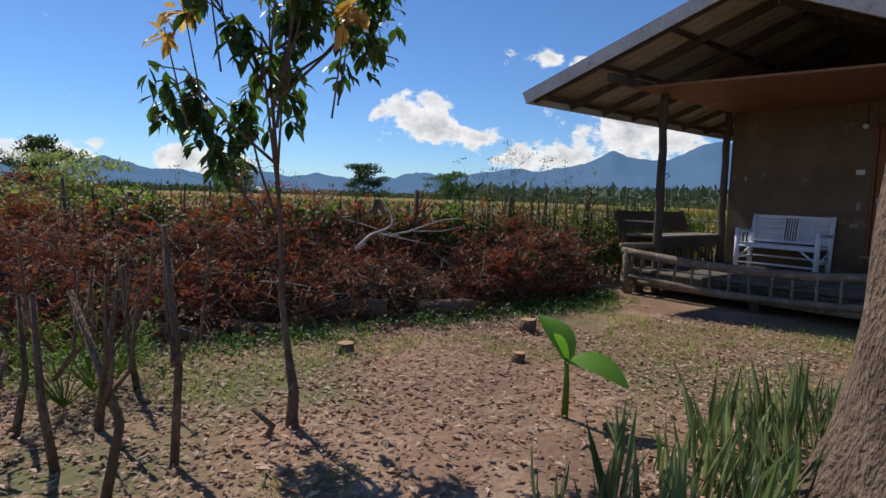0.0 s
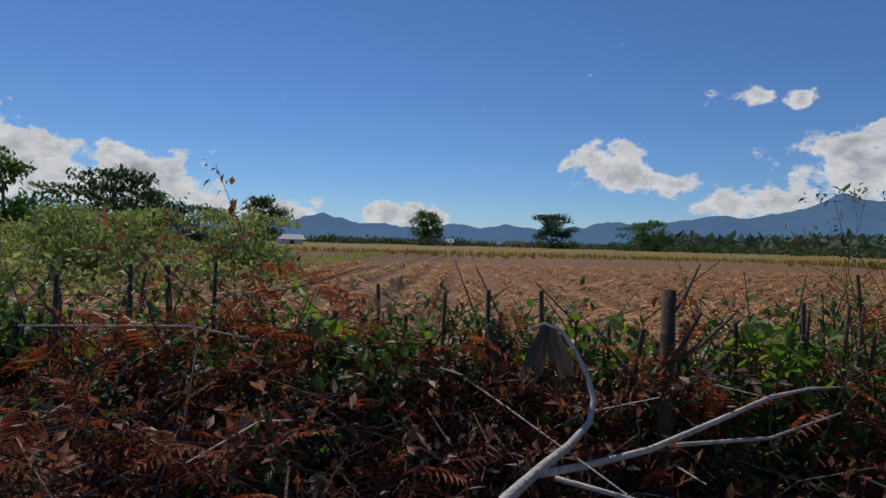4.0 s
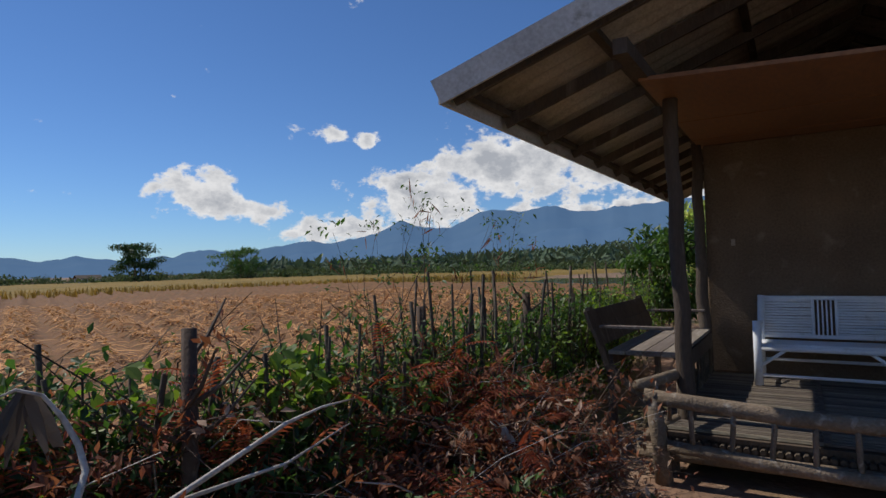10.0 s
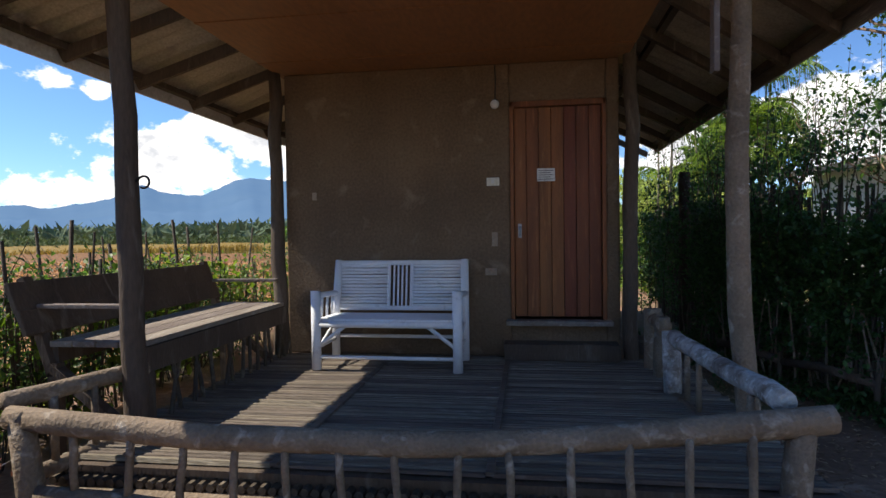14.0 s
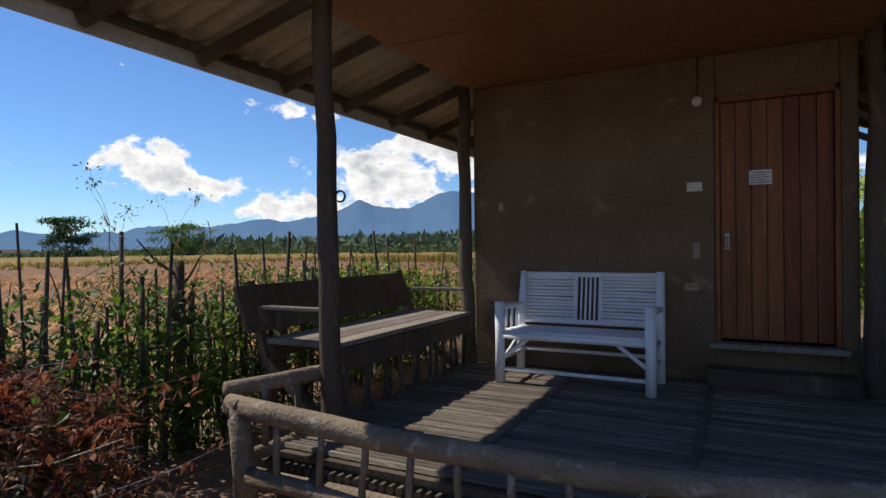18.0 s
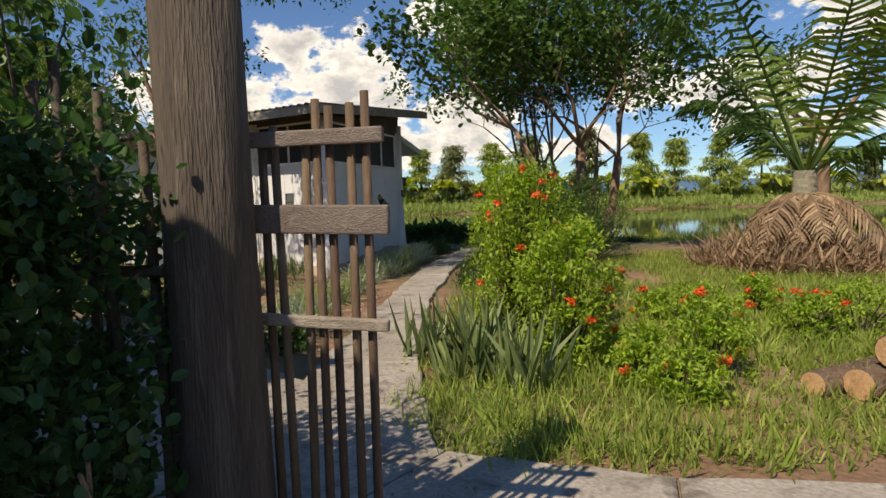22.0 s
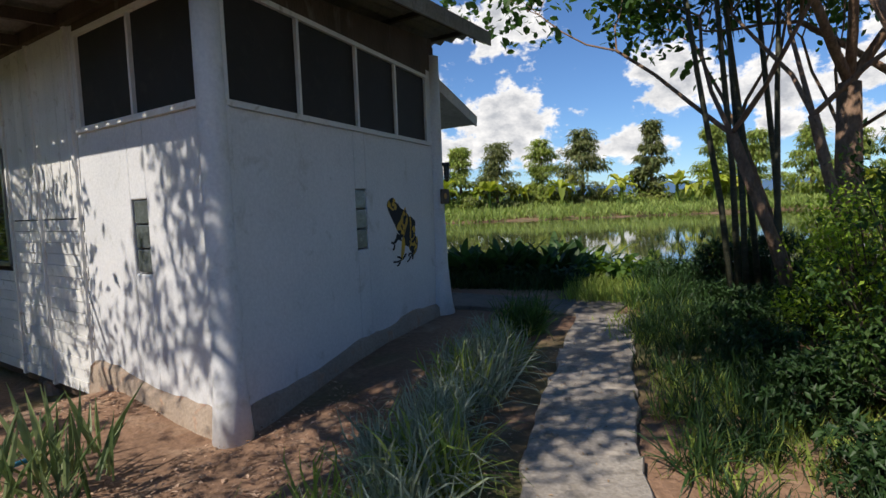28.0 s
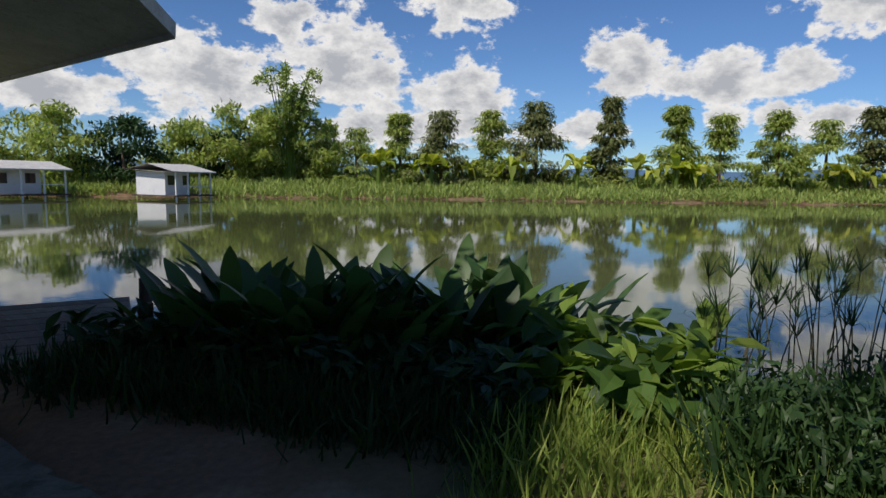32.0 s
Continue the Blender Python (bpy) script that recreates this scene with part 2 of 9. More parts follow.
# ---------------------------------------------------------------- materials
def mat(name, c1, c2=None, c3=None, scale=6.0, fine=60.0, rough=0.8, bump=0.25, stretch=(1, 1, 1), metal=0.0, clear=0.0, spots=0.5, space="Object", depth=0.02,
        random_tint=0.0, island=False, spec=0.3):
    """A worn surface: two colours by broad noise, a third in spots, fine grain and relief."""
    m = bpy.data.materials.new(name)
    m.use_nodes = True
    nt = m.node_tree
    N, L = nt.nodes, nt.links
    bs = N["Principled BSDF"]
    bs.inputs["Metallic"].default_value = metal
    bs.inputs["Specular IOR Level"].default_value = spec
    if clear:
        bs.inputs["Coat Weight"].default_value = clear
    c2, c3 = c2 or tuple(v * 0.75 for v in c1), c3 or tuple(v * 0.55 for v in c1)
    tc, mp = N.new("ShaderNodeTexCoord"), N.new("ShaderNodeMapping")
    if space == "World":
        gm = N.new("ShaderNodeNewGeometry")
        L.new(gm.outputs["Position"], mp.inputs["Vector"])
    else:
        L.new(tc.outputs[space], mp.inputs["Vector"])
    mp.inputs["Scale"].default_value = stretch

    def noise_at(s, detail=5.0, dist=0.0):
        n = N.new("ShaderNodeTexNoise")
        n.inputs["Scale"].default_value, n.inputs["Detail"].default_value, n.inputs["Distortion"].default_value = s, detail, dist
        L.new(mp.outputs["Vector"], n.inputs["Vector"])
        return n.outputs["Fac"]

    def ramp(src, a, b):
        r = N.new("ShaderNodeMapRange")
        r.inputs["From Min"].default_value, r.inputs["From Max"].default_value = a, b
        L.new(src, r.inputs["Value"])
        return r.outputs["Result"]

    def mix(fac, a, b, kind="MIX"):
        x = N.new("ShaderNodeMix")
        x.data_type, x.blend_type = "RGBA", kind
        for sock, val in ((x.inputs["Factor"], fac), (x.inputs["A"], a), (x.inputs["B"], b)):
            if isinstance(val, (int, float)):
                sock.default_value = val
            elif isinstance(val, tuple):
                sock.default_value = (*val, 1)
            else:
                L.new(val, sock)
        return x.outputs["Result"]

    broad, grain, spot = noise_at(scale, 4), noise_at(fine, 3), noise_at(scale * 3.1, 6, 0.6)
    col = mix(ramp(broad, 0.35, 0.65), c1, c2)
    col = mix(ramp(spot, 0.62 - 0.1 * spots, 0.72), col, c3)
    col = mix(0.35, col, mix(ramp(grain, 0.3, 0.7), (0.25, 0.25, 0.25), (0.75, 0.75, 0.75)), "OVERLAY")
    if random_tint:
        if island:
            rnd = N.new("ShaderNodeNewGeometry").outputs["Random Per Island"]
        else:
            rnd = N.new("ShaderNodeObjectInfo").outputs["Random"]
        hs = N.new("ShaderNodeHueSaturation")
        L.new(ramp_to(N, L, rnd, 1 - random_tint, 1 + random_tint), hs.inputs["Value"])
        L.new(ramp_to(N, L, rnd, 0.5 - random_tint * 0.06, 0.5 + random_tint * 0.06), hs.inputs["Hue"])
        L.new(col, hs.inputs["Color"])
        col = hs.outputs["Color"]
    L.new(col, bs.inputs["Base Color"])
    rr = N.new("ShaderNodeMapRange")
    rr.inputs["To Min"].default_value, rr.inputs["To Max"].default_value = max(rough - 0.12, 0.02), min(rough + 0.12, 1)
    L.new(grain, rr.inputs["Value"])
    L.new(rr.outputs["Result"], bs.inputs["Roughness"])
    if bump:
        bp = N.new("ShaderNodeBump")
        bp.inputs["Strength"].default_value, bp.inputs["Distance"].default_value = bump, depth
        add = N.new("ShaderNodeMath")
        L.new(grain, add.inputs[0])
        L.new(spot, add.inputs[1])
        L.new(add.outputs["Value"], bp.inputs["Height"])
        L.new(bp.outputs["Normal"], bs.inputs["Normal"])
    return m


def ramp_to(N, L, src, a, b):
    r = N.new("ShaderNodeMapRange")
    r.inputs["To Min"].default_value, r.inputs["To Max"].default_value = a, b
    L.new(src, r.inputs["Value"])
    return r.outputs["Result"]


def leaf_mat(name, c1, c2, glow=0.35, rough=0.5, spread=0.35, spec=0.35, single=False):
    """A leaf: colour differs from leaf to leaf, and some light comes through."""
    m = bpy.data.materials.new(name)
    m.use_nodes = True
    N, L = m.node_tree.nodes, m.node_tree.links
    bs, out = N["Principled BSDF"], N["Material Output"]
    rnd = N.new("ShaderNodeObjectInfo").outputs["Random"] if single else N.new("ShaderNodeNewGeometry").outputs["Random Per Island"]
    x = N.new("ShaderNodeMix")
    x.data_type = "RGBA"
    x.inputs["A"].default_value, x.inputs["B"].default_value = (*c1, 1), (*c2, 1)
    L.new(rnd, x.inputs["Factor"])
    hs = N.new("ShaderNodeHueSaturation")
    mul = N.new("ShaderNodeMath")
    mul.operation = "MULTIPLY"
    mul.inputs[1].default_value = 7.31
    frac = N.new("ShaderNodeMath")
    frac.operation = "FRACT"
    L.new(rnd, mul.inputs[0])
    L.new(mul.outputs[0], frac.inputs[0])
    L.new(ramp_to(N, L, frac.outputs[0], 1 - spread, 1 + spread), hs.inputs["Value"])
    L.new(x.outputs["Result"], hs.inputs["Color"])
    L.new(hs.outputs["Color"], bs.inputs["Base Color"])
    bs.inputs["Roughness"].default_value, bs.inputs["Specular IOR Level"].default_value = rough, spec
    if glow:
        tr, ms = N.new("ShaderNodeBsdfTranslucent"), N.new("ShaderNodeMixShader")
        hv = N.new("ShaderNodeHueSaturation")
        hv.inputs["Value"].default_value, hv.inputs["Saturation"].default_value = 1.5, 1.1
        L.new(hs.outputs["Color"], hv.inputs["Color"])
        L.new(hv.outputs["Color"], tr.inputs["Color"])
        ms.inputs["Fac"].default_value = glow
        L.new(bs.outputs["BSDF"], ms.inputs[1])
        L.new(tr.outputs["BSDF"], ms.inputs[2])
        L.new(ms.outputs["Shader"], out.inputs["Surface"])
    return m


def plain(name, c, rough=0.5, metal=0.0, alpha_glass=False):
    m = bpy.data.materials.new(name)
    m.use_nodes = True
    bs = m.node_tree.nodes["Principled BSDF"]
    bs.inputs["Base Color"].default_value, bs.inputs["Roughness"].default_value, bs.inputs["Metallic"].default_value = (*c, 1), rough, metal
    return m


MUD = mat("earth_plaster", (0.19, 0.13, 0.082), (0.145, 0.098, 0.062), (0.235, 0.17, 0.115), scale=1.6, fine=45, rough=0.95, bump=0.5, spots=0.2, space="World")
PLY = mat("brown_ceiling_board", (0.31, 0.15, 0.07), (0.255, 0.12, 0.056), (0.23, 0.11, 0.05), scale=1.2, fine=30, rough=0.55, bump=0.05, stretch=(1, 0.3, 1), space="World")
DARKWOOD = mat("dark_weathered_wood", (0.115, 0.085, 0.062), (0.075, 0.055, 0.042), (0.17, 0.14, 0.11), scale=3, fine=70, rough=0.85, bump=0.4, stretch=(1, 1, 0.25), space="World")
GREYWOOD = mat("grey_weathered_planks", (0.26, 0.22, 0.185), (0.19, 0.155, 0.13), (0.34, 0.30, 0.26), scale=3, fine=60, rough=0.85, bump=0.4, stretch=(4, 0.5, 4), space="World", random_tint=0.25)
LOGWOOD = mat("peeled_log_wood", (0.245, 0.185, 0.13), (0.16, 0.12, 0.083), (0.36, 0.31, 0.25), scale=4, fine=60, rough=0.8, bump=0.5, space="World", spots=0.6)
PEELED = mat("peeling_white_paint_on_log", (0.17, 0.13, 0.1), (0.5, 0.5, 0.48), (0.62, 0.62, 0.6), scale=9, fine=60, rough=0.8, bump=0.5, space="World", spots=0.7)
POSTWOOD = mat("grey_brown_old_post", (0.118, 0.0961, 0.0775), (0.0775, 0.062, 0.0508), (0.167, 0.143, 0.118), scale=5, fine=50, rough=0.9, bump=0.8, stretch=(3, 3, 0.3), space="World", spots=0.6)
BAMBOO = mat("old_split_bamboo", (0.19, 0.155, 0.12), (0.12, 0.098, 0.076), (0.27, 0.23, 0.185), scale=5, fine=80, rough=0.75, bump=0.35, stretch=(0.35, 3, 3), space="World", random_tint=0.3)
STICK = mat("dry_bamboo_stakes", (0.11, 0.085, 0.06), (0.06, 0.048, 0.038), (0.19, 0.155, 0.115), scale=4, fine=60, rough=0.85, bump=0.3, space="World", random_tint=0.4, island=True)
DOORWOOD = mat("varnished_red_brown_door_planks", (0.22, 0.072, 0.027), (0.14, 0.045, 0.018), (0.28, 0.105, 0.042), scale=2, fine=50, rough=0.5, bump=0.15, stretch=(6, 6, 0.5), space="World", random_tint=0.22)
FIBRE = mat("fibre_cement_sheet", (0.48, 0.42, 0.345), (0.40, 0.345, 0.275), (0.32, 0.275, 0.22), scale=2, fine=50, rough=0.9, bump=0.15, space="World")
FASCIA = mat("weathered_white_fascia", (0.62, 0.6, 0.57), (0.52, 0.5, 0.47), (0.42, 0.4, 0.36), scale=3, fine=40, rough=0.8, bump=0.15, space="World")
OLDFASCIA = mat("grey_brown_fascia", (0.34, 0.31, 0.275), (0.26, 0.235, 0.205), (0.2, 0.18, 0.155), scale=3, fine=40, rough=0.85, bump=0.2, space="World")
OLDROOF = mat("weathered_grey_roof_sheet", (0.25, 0.225, 0.2), (0.19, 0.17, 0.15), (0.13, 0.115, 0.1), scale=2, fine=40, rough=0.9, bump=0.3, space="World", spots=0.6)
WHITE = mat("white_painted_bamboo", (0.82, 0.83, 0.85), (0.77, 0.78, 0.80), (0.66, 0.66, 0.66), scale=6, fine=60, rough=0.5, bump=0.15, space="World", spots=0.1)
WHITEWALL = mat("white_wall_paint", (0.74, 0.74, 0.75), (0.68, 0.685, 0.70), (0.58, 0.58, 0.57), scale=1.3, fine=40, rough=0.85, bump=0.12, space="World", spots=0.1)
WHITEWOOD = mat("white_painted_boards", (0.80, 0.79, 0.77), (0.72, 0.71, 0.69), (0.55, 0.52, 0.48), scale=3, fine=60, rough=0.8, bump=0.3, space="World", spots=0.25, random_tint=0.08)
PLINTH = mat("bare_cement_plinth", (0.38, 0.30, 0.235), (0.31, 0.24, 0.185), (0.40, 0.24, 0.16), scale=2.5, fine=40, rough=0.95, bump=0.35, space="World")
CONCRETE = mat("worn_concrete_path", (0.42, 0.375, 0.325), (0.31, 0.27, 0.23), (0.19, 0.165, 0.135), scale=1.7, fine=38, rough=0.92, bump=0.55, spots=0.6, space="World")
# mossy concrete with the shade beside the house put into its colour
MOSSY_SHADE = mat("mossy_concrete_dark_for_shade", (0.22, 0.19, 0.155), (0.155, 0.135, 0.11), (0.1, 0.095, 0.07), scale=2.2, fine=40, rough=0.9, bump=0.5, space="World", spots=0.6)
SCREEN = mat("dark_insect_screen", (0.035, 0.032, 0.03), (0.03, 0.028, 0.026), (0.045, 0.04, 0.036), scale=3, fine=200, rough=0.75, bump=0.1, space="World")
PALEWOOD = mat("pale_bare_branch", (0.62, 0.57, 0.51), (0.46, 0.41, 0.36), (0.28, 0.24, 0.2), scale=7, fine=60, rough=0.8, bump=0.3, space="World")
BARK = mat("rough_brown_bark", (0.21, 0.145, 0.10), (0.14, 0.095, 0.065), (0.30, 0.22, 0.155), scale=7, fine=38, rough=0.95, bump=0.9, stretch=(1.4, 1.4, 0.6), space="World", depth=0.04)
SMOOTHBARK = mat("smooth_tan_bark", (0.30, 0.195, 0.13), (0.2, 0.125, 0.085), (0.11, 0.08, 0.06), scale=6, fine=30, rough=0.95, bump=0.9, stretch=(1.4, 1.4, 0.7), space="World")
PALMSTEM = mat("ringed_palm_stem", (0.25, 0.22, 0.16), (0.16, 0.145, 0.10), (0.33, 0.31, 0.24), scale=6, fine=50, rough=0.85, bump=0.4, stretch=(1, 1, 3), space="World")
METAL = plain("grey_metal", (0.35, 0.35, 0.36), 0.4, 0.9)
BLACK = plain("black_plastic", (0.015, 0.015, 0.015), 0.5)
CREAM = mat("cream_plastic", (0.72, 0.69, 0.6), (0.68, 0.65, 0.56), scale=8, fine=60, rough=0.5, bump=0.02)
PAPER = mat("white_paper", (0.75, 0.75, 0.74), (0.7, 0.7, 0.69), scale=8, fine=60, rough=0.8, bump=0.02)
INK = plain("grey_ink", (0.12, 0.12, 0.13), 0.8)
L_GREEN = leaf_mat("broad_green_leaves", (0.045, 0.10, 0.022), (0.09, 0.16, 0.035))
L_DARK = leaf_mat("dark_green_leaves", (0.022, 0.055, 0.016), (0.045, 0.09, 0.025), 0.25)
L_BRIGHT = leaf_mat("bright_yellow_green_leaves", (0.12, 0.2, 0.03), (0.2, 0.28, 0.05), 0.4)
L_HEDGE = leaf_mat("deep_green_hedge_leaves", (0.034, 0.09, 0.026), (0.075, 0.15, 0.045), 0.35, 0.35)
L_RED = leaf_mat("withered_red_brown_leaves", (0.17, 0.058, 0.034), (0.33, 0.145, 0.075), 0.3, 0.75)
L_RUST = leaf_mat("rust_red_leaflets", (0.21, 0.05, 0.03), (0.38, 0.125, 0.06), 0.3, 0.75, 0.35)
L_TAN = leaf_mat("dry_tan_leaves", (0.25, 0.14, 0.085), (0.52, 0.37, 0.27), 0.15, 0.85)
L_DEAD = leaf_mat("dead_brown_fronds", (0.2, 0.125, 0.075), (0.42, 0.3, 0.19), 0.2, 0.85)
L_GOLD = leaf_mat("young_orange_leaves", (0.5, 0.28, 0.08), (0.6, 0.42, 0.14), 0.4)
L_FLOWER = leaf_mat("orange_red_petals", (0.75, 0.09, 0.03), (0.85, 0.17, 0.05), 0.3, 0.6, 0.15)
L_GRASS = leaf_mat("green_grass_blades", (0.18, 0.27, 0.05), (0.35, 0.4, 0.1), 0.4, 0.6)
L_PALEGRASS = leaf_mat("pale_striped_grass", (0.25, 0.30, 0.19), (0.42, 0.45, 0.34), 0.3, 0.6)
L_SWORD = leaf_mat("grey_green_sword_leaves", (0.09, 0.14, 0.05), (0.25, 0.3, 0.13), 0.3, 0.45, single=True)
L_FAR = leaf_mat("distant_tree_foliage", (0.24, 0.32, 0.08), (0.42, 0.45, 0.15), 0.55, 0.8, 0.45)
L_OLIVE = leaf_mat("olive_tree_foliage", (0.13, 0.17, 0.06), (0.27, 0.27, 0.12), 0.45, 0.8, 0.45)
L_FARBRIGHT = leaf_mat("distant_banana_foliage", (0.28, 0.36, 0.05), (0.46, 0.45, 0.08), 0.4, 0.7, single=True)
L_ACACIA = leaf_mat("feathery_acacia_leaves", (0.17, 0.22, 0.065), (0.28, 0.31, 0.11), 0.45, 0.7)
L_STRAW = leaf_mat("cut_rice_straw", (0.46, 0.225, 0.08), (0.62, 0.34, 0.14), 0.1, 0.9)
L_RICE = leaf_mat("ripe_rice", (0.26, 0.165, 0.035), (0.36, 0.24, 0.06), 0.2, 0.85)

# ---------------------------------------------------------------- ground and pond
WATER_Z = -0.45
FENCE = [(-7.5, -18.0), (-4.2, -11.5), (-2.6, -8.4), (-1.86, -6.7), (-1.15, -5.1), (-1.12, -4.3), (-1.25, -2.0), (-1.45, 1.0), (-1.7, 6.0), (-2.4, 14.0)]


def fence_x(y):
    return float(np.interp(y, [p[1] for p in FENCE], [p[0] for p in FENCE]))


SHORE = [(-60.0, 60.0), (-2.0, 45.0), (12.0, 30.0), (16.5, 17.0), (18.3, 12.5), (19.6, 9.8), (20.8, 7.6), (22.6, 5.6), (26.0, 3.0), (33.0, 0.5), (45.0, -3.0), (62.0, -8.0), (100.0, -14.0)]
FAR_SHORE = [(-60.0, 75.0), (10.0, 66.0), (24.0, 56.0), (40.0, 47.5), (52.0, 38.0), (62.0, 28.0), (80.0, 12.0), (100.0, -6.0)]


def pond_depth(x, y):
    """How far a place lies inside the pond, in metres (negative on land)."""
    near = float(np.interp(x, [p[0] for p in SHORE], [p[1] for p in SHORE]))
    far = float(np.interp(x, [p[0] for p in FAR_SHORE], [p[1] for p in FAR_SHORE]))
    return min((y - near) * 0.75, (far - y) * 0.75)


def ground_z(x, y):
    n = noise.noise((x * 0.35, y * 0.35, 0.0)) * 0.035 + noise.noise((x * 1.7, y * 1.7, 4.0)) * 0.012
    z = n
    if x < 30 and abs(y) < 60:
        f = fence_x(y) - 0.5 - x
        if f > 0:
            z -= 0.35 * min(f / 1.5, 1)
    elif x < -10:
        z -= 0.35
    # the ground falls away below the raised part of the guest house
    u, v = x - 12.35, y - 6.93
    s, o = -0.151 * u + 0.9885 * v, -0.9885 * u - 0.151 * v
    if 1.6 < s < 10 and -5 < o < 3:
        z -= 0.42 * min(1.0, (s - 1.6) / 1.4) * min(1.0, max(0.0, (3 - o) / 2.2))
    z -= 0.2 * math.exp(-((x - 12.2) / 1.7) ** 2 - ((y - 6.9) / 1.5) ** 2)
    if x > -60:
        d = pond_depth(x, y)
        if d > -2.5:
            z -= max(0.0, min((d + 2.5) / 3.2, 1.0)) * 0.85
    return z


def axis_steps(lo, hi, fine, outer):
    a = list(np.arange(lo, hi, fine))
    step = fine
    x = hi
    right = []
    while x < outer:
        right.append(x)
        step *= 1.22
        x += step
    step, x, left = fine, lo, []
    while x > -outer:
        step *= 1.22
        x -= step
        left.append(x)
    return np.array(left[::-1] + a + right + [outer])


gx, gy = axis_steps(-8, 26, 0.28, 4200), axis_steps(-14, 18, 0.28, 4200)
g = Geo()
verts = [(x, y, ground_z(x, y)) for y in gy for x in gx]
w = len(gx)
g.add(verts, [(j * w + i, j * w + i + 1, (j + 1) * w + i + 1, (j + 1) * w + i) for j in range(len(gy) - 1) for i in range(w - 1)])


def ground_material():
    m = mat("dry_earth_with_litter", (0.3, 0.18, 0.115), (0.2, 0.12, 0.078), (0.37, 0.255, 0.175), scale=0.7, fine=22, rough=0.97, bump=0.6, space="World", depth=0.03, spots=0.7)
    N, L = m.node_tree.nodes, m.node_tree.links
    bs = N["Principled BSDF"]
    old = bs.inputs["Base Color"].links[0].from_socket
    gm = N.new("ShaderNodeNewGeometry")
    n1 = N.new("ShaderNodeTexNoise")
    n1.inputs["Scale"].default_value, n1.inputs["Detail"].default_value = 0.45, 7
    L.new(gm.outputs["Position"], n1.inputs["Vector"])
    r = N.new("ShaderNodeMapRange")
    r.inputs["From Min"].default_value, r.inputs["From Max"].default_value = 0.5, 0.62
    L.new(n1.outputs["Fac"], r.inputs["Value"])
    x = N.new("ShaderNodeMix")
    x.data_type = "RGBA"
    L.new(r.outputs["Result"], x.inputs["Factor"])
    L.new(old, x.inputs["A"])
    x.inputs["B"].default_value = (0.15, 0.135, 0.06, 1)
    L.new(x.outputs["Result"], bs.inputs["Base Color"])
    return m


GROUND = ground_material()
solid("ground", g, GROUND, "dry brown earth with leaf litter and patchy grass", kind="structure", smooth=True)


def water_material():
    m = bpy.data.materials.new("still_pond_water")
    m.use_nodes = True
    N, L = m.node_tree.nodes, m.node_tree.links
    bs = N["Principled BSDF"]
    bs.inputs["Base Color"].default_value = (0.09, 0.105, 0.04, 1)
    bs.inputs["Roughness"].default_value, bs.inputs["IOR"].default_value = 0.04, 1.33
    bs.inputs["Specular IOR Level"].default_value = 0.8
    gm, nz, bp = N.new("ShaderNodeNewGeometry"), N.new("ShaderNodeTexNoise"), N.new("ShaderNodeBump")
    nz.inputs["Scale"].default_value, nz.inputs["Detail"].default_value = 2.2, 3
    L.new(gm.outputs["Position"], nz.inputs["Vector"])
    L.new(nz.outputs["Fac"], bp.inputs["Height"])
    bp.inputs["Strength"].default_value, bp.inputs["Distance"].default_value = 0.06, 0.02
    L.new(bp.outputs["Normal"], bs.inputs["Normal"])
    return m


g = Geo()
sh = [(x, y - 1.5) for x, y in SHORE] + [(x, y + 1.5) for x, y in FAR_SHORE[::-1]]
g.add([(x, y, WATER_Z) for x, y in sh], [tuple(range(len(sh)))])
solid("water", g, water_material(), "still green-brown pond water mirroring the trees and sky", kind="structure")

# ---------------------------------------------------------------- earth-walled hut with porch
FLOOR = 0.32
RIDGE_X, RIDGE_Z, EAVE_L, EAVE_R = 1.45, 3.88, -1.1, 4.3
EAVE_Z = {-1.1: 2.7, 4.3: 2.77}
ROOF_Y1 = 5.2


def front_y(x):
    """The roof's front edge runs askew to the porch."""
    return -3.86 + (x + 1.05) * 0.325 + max(0.0, x - 1.45) * 0.16


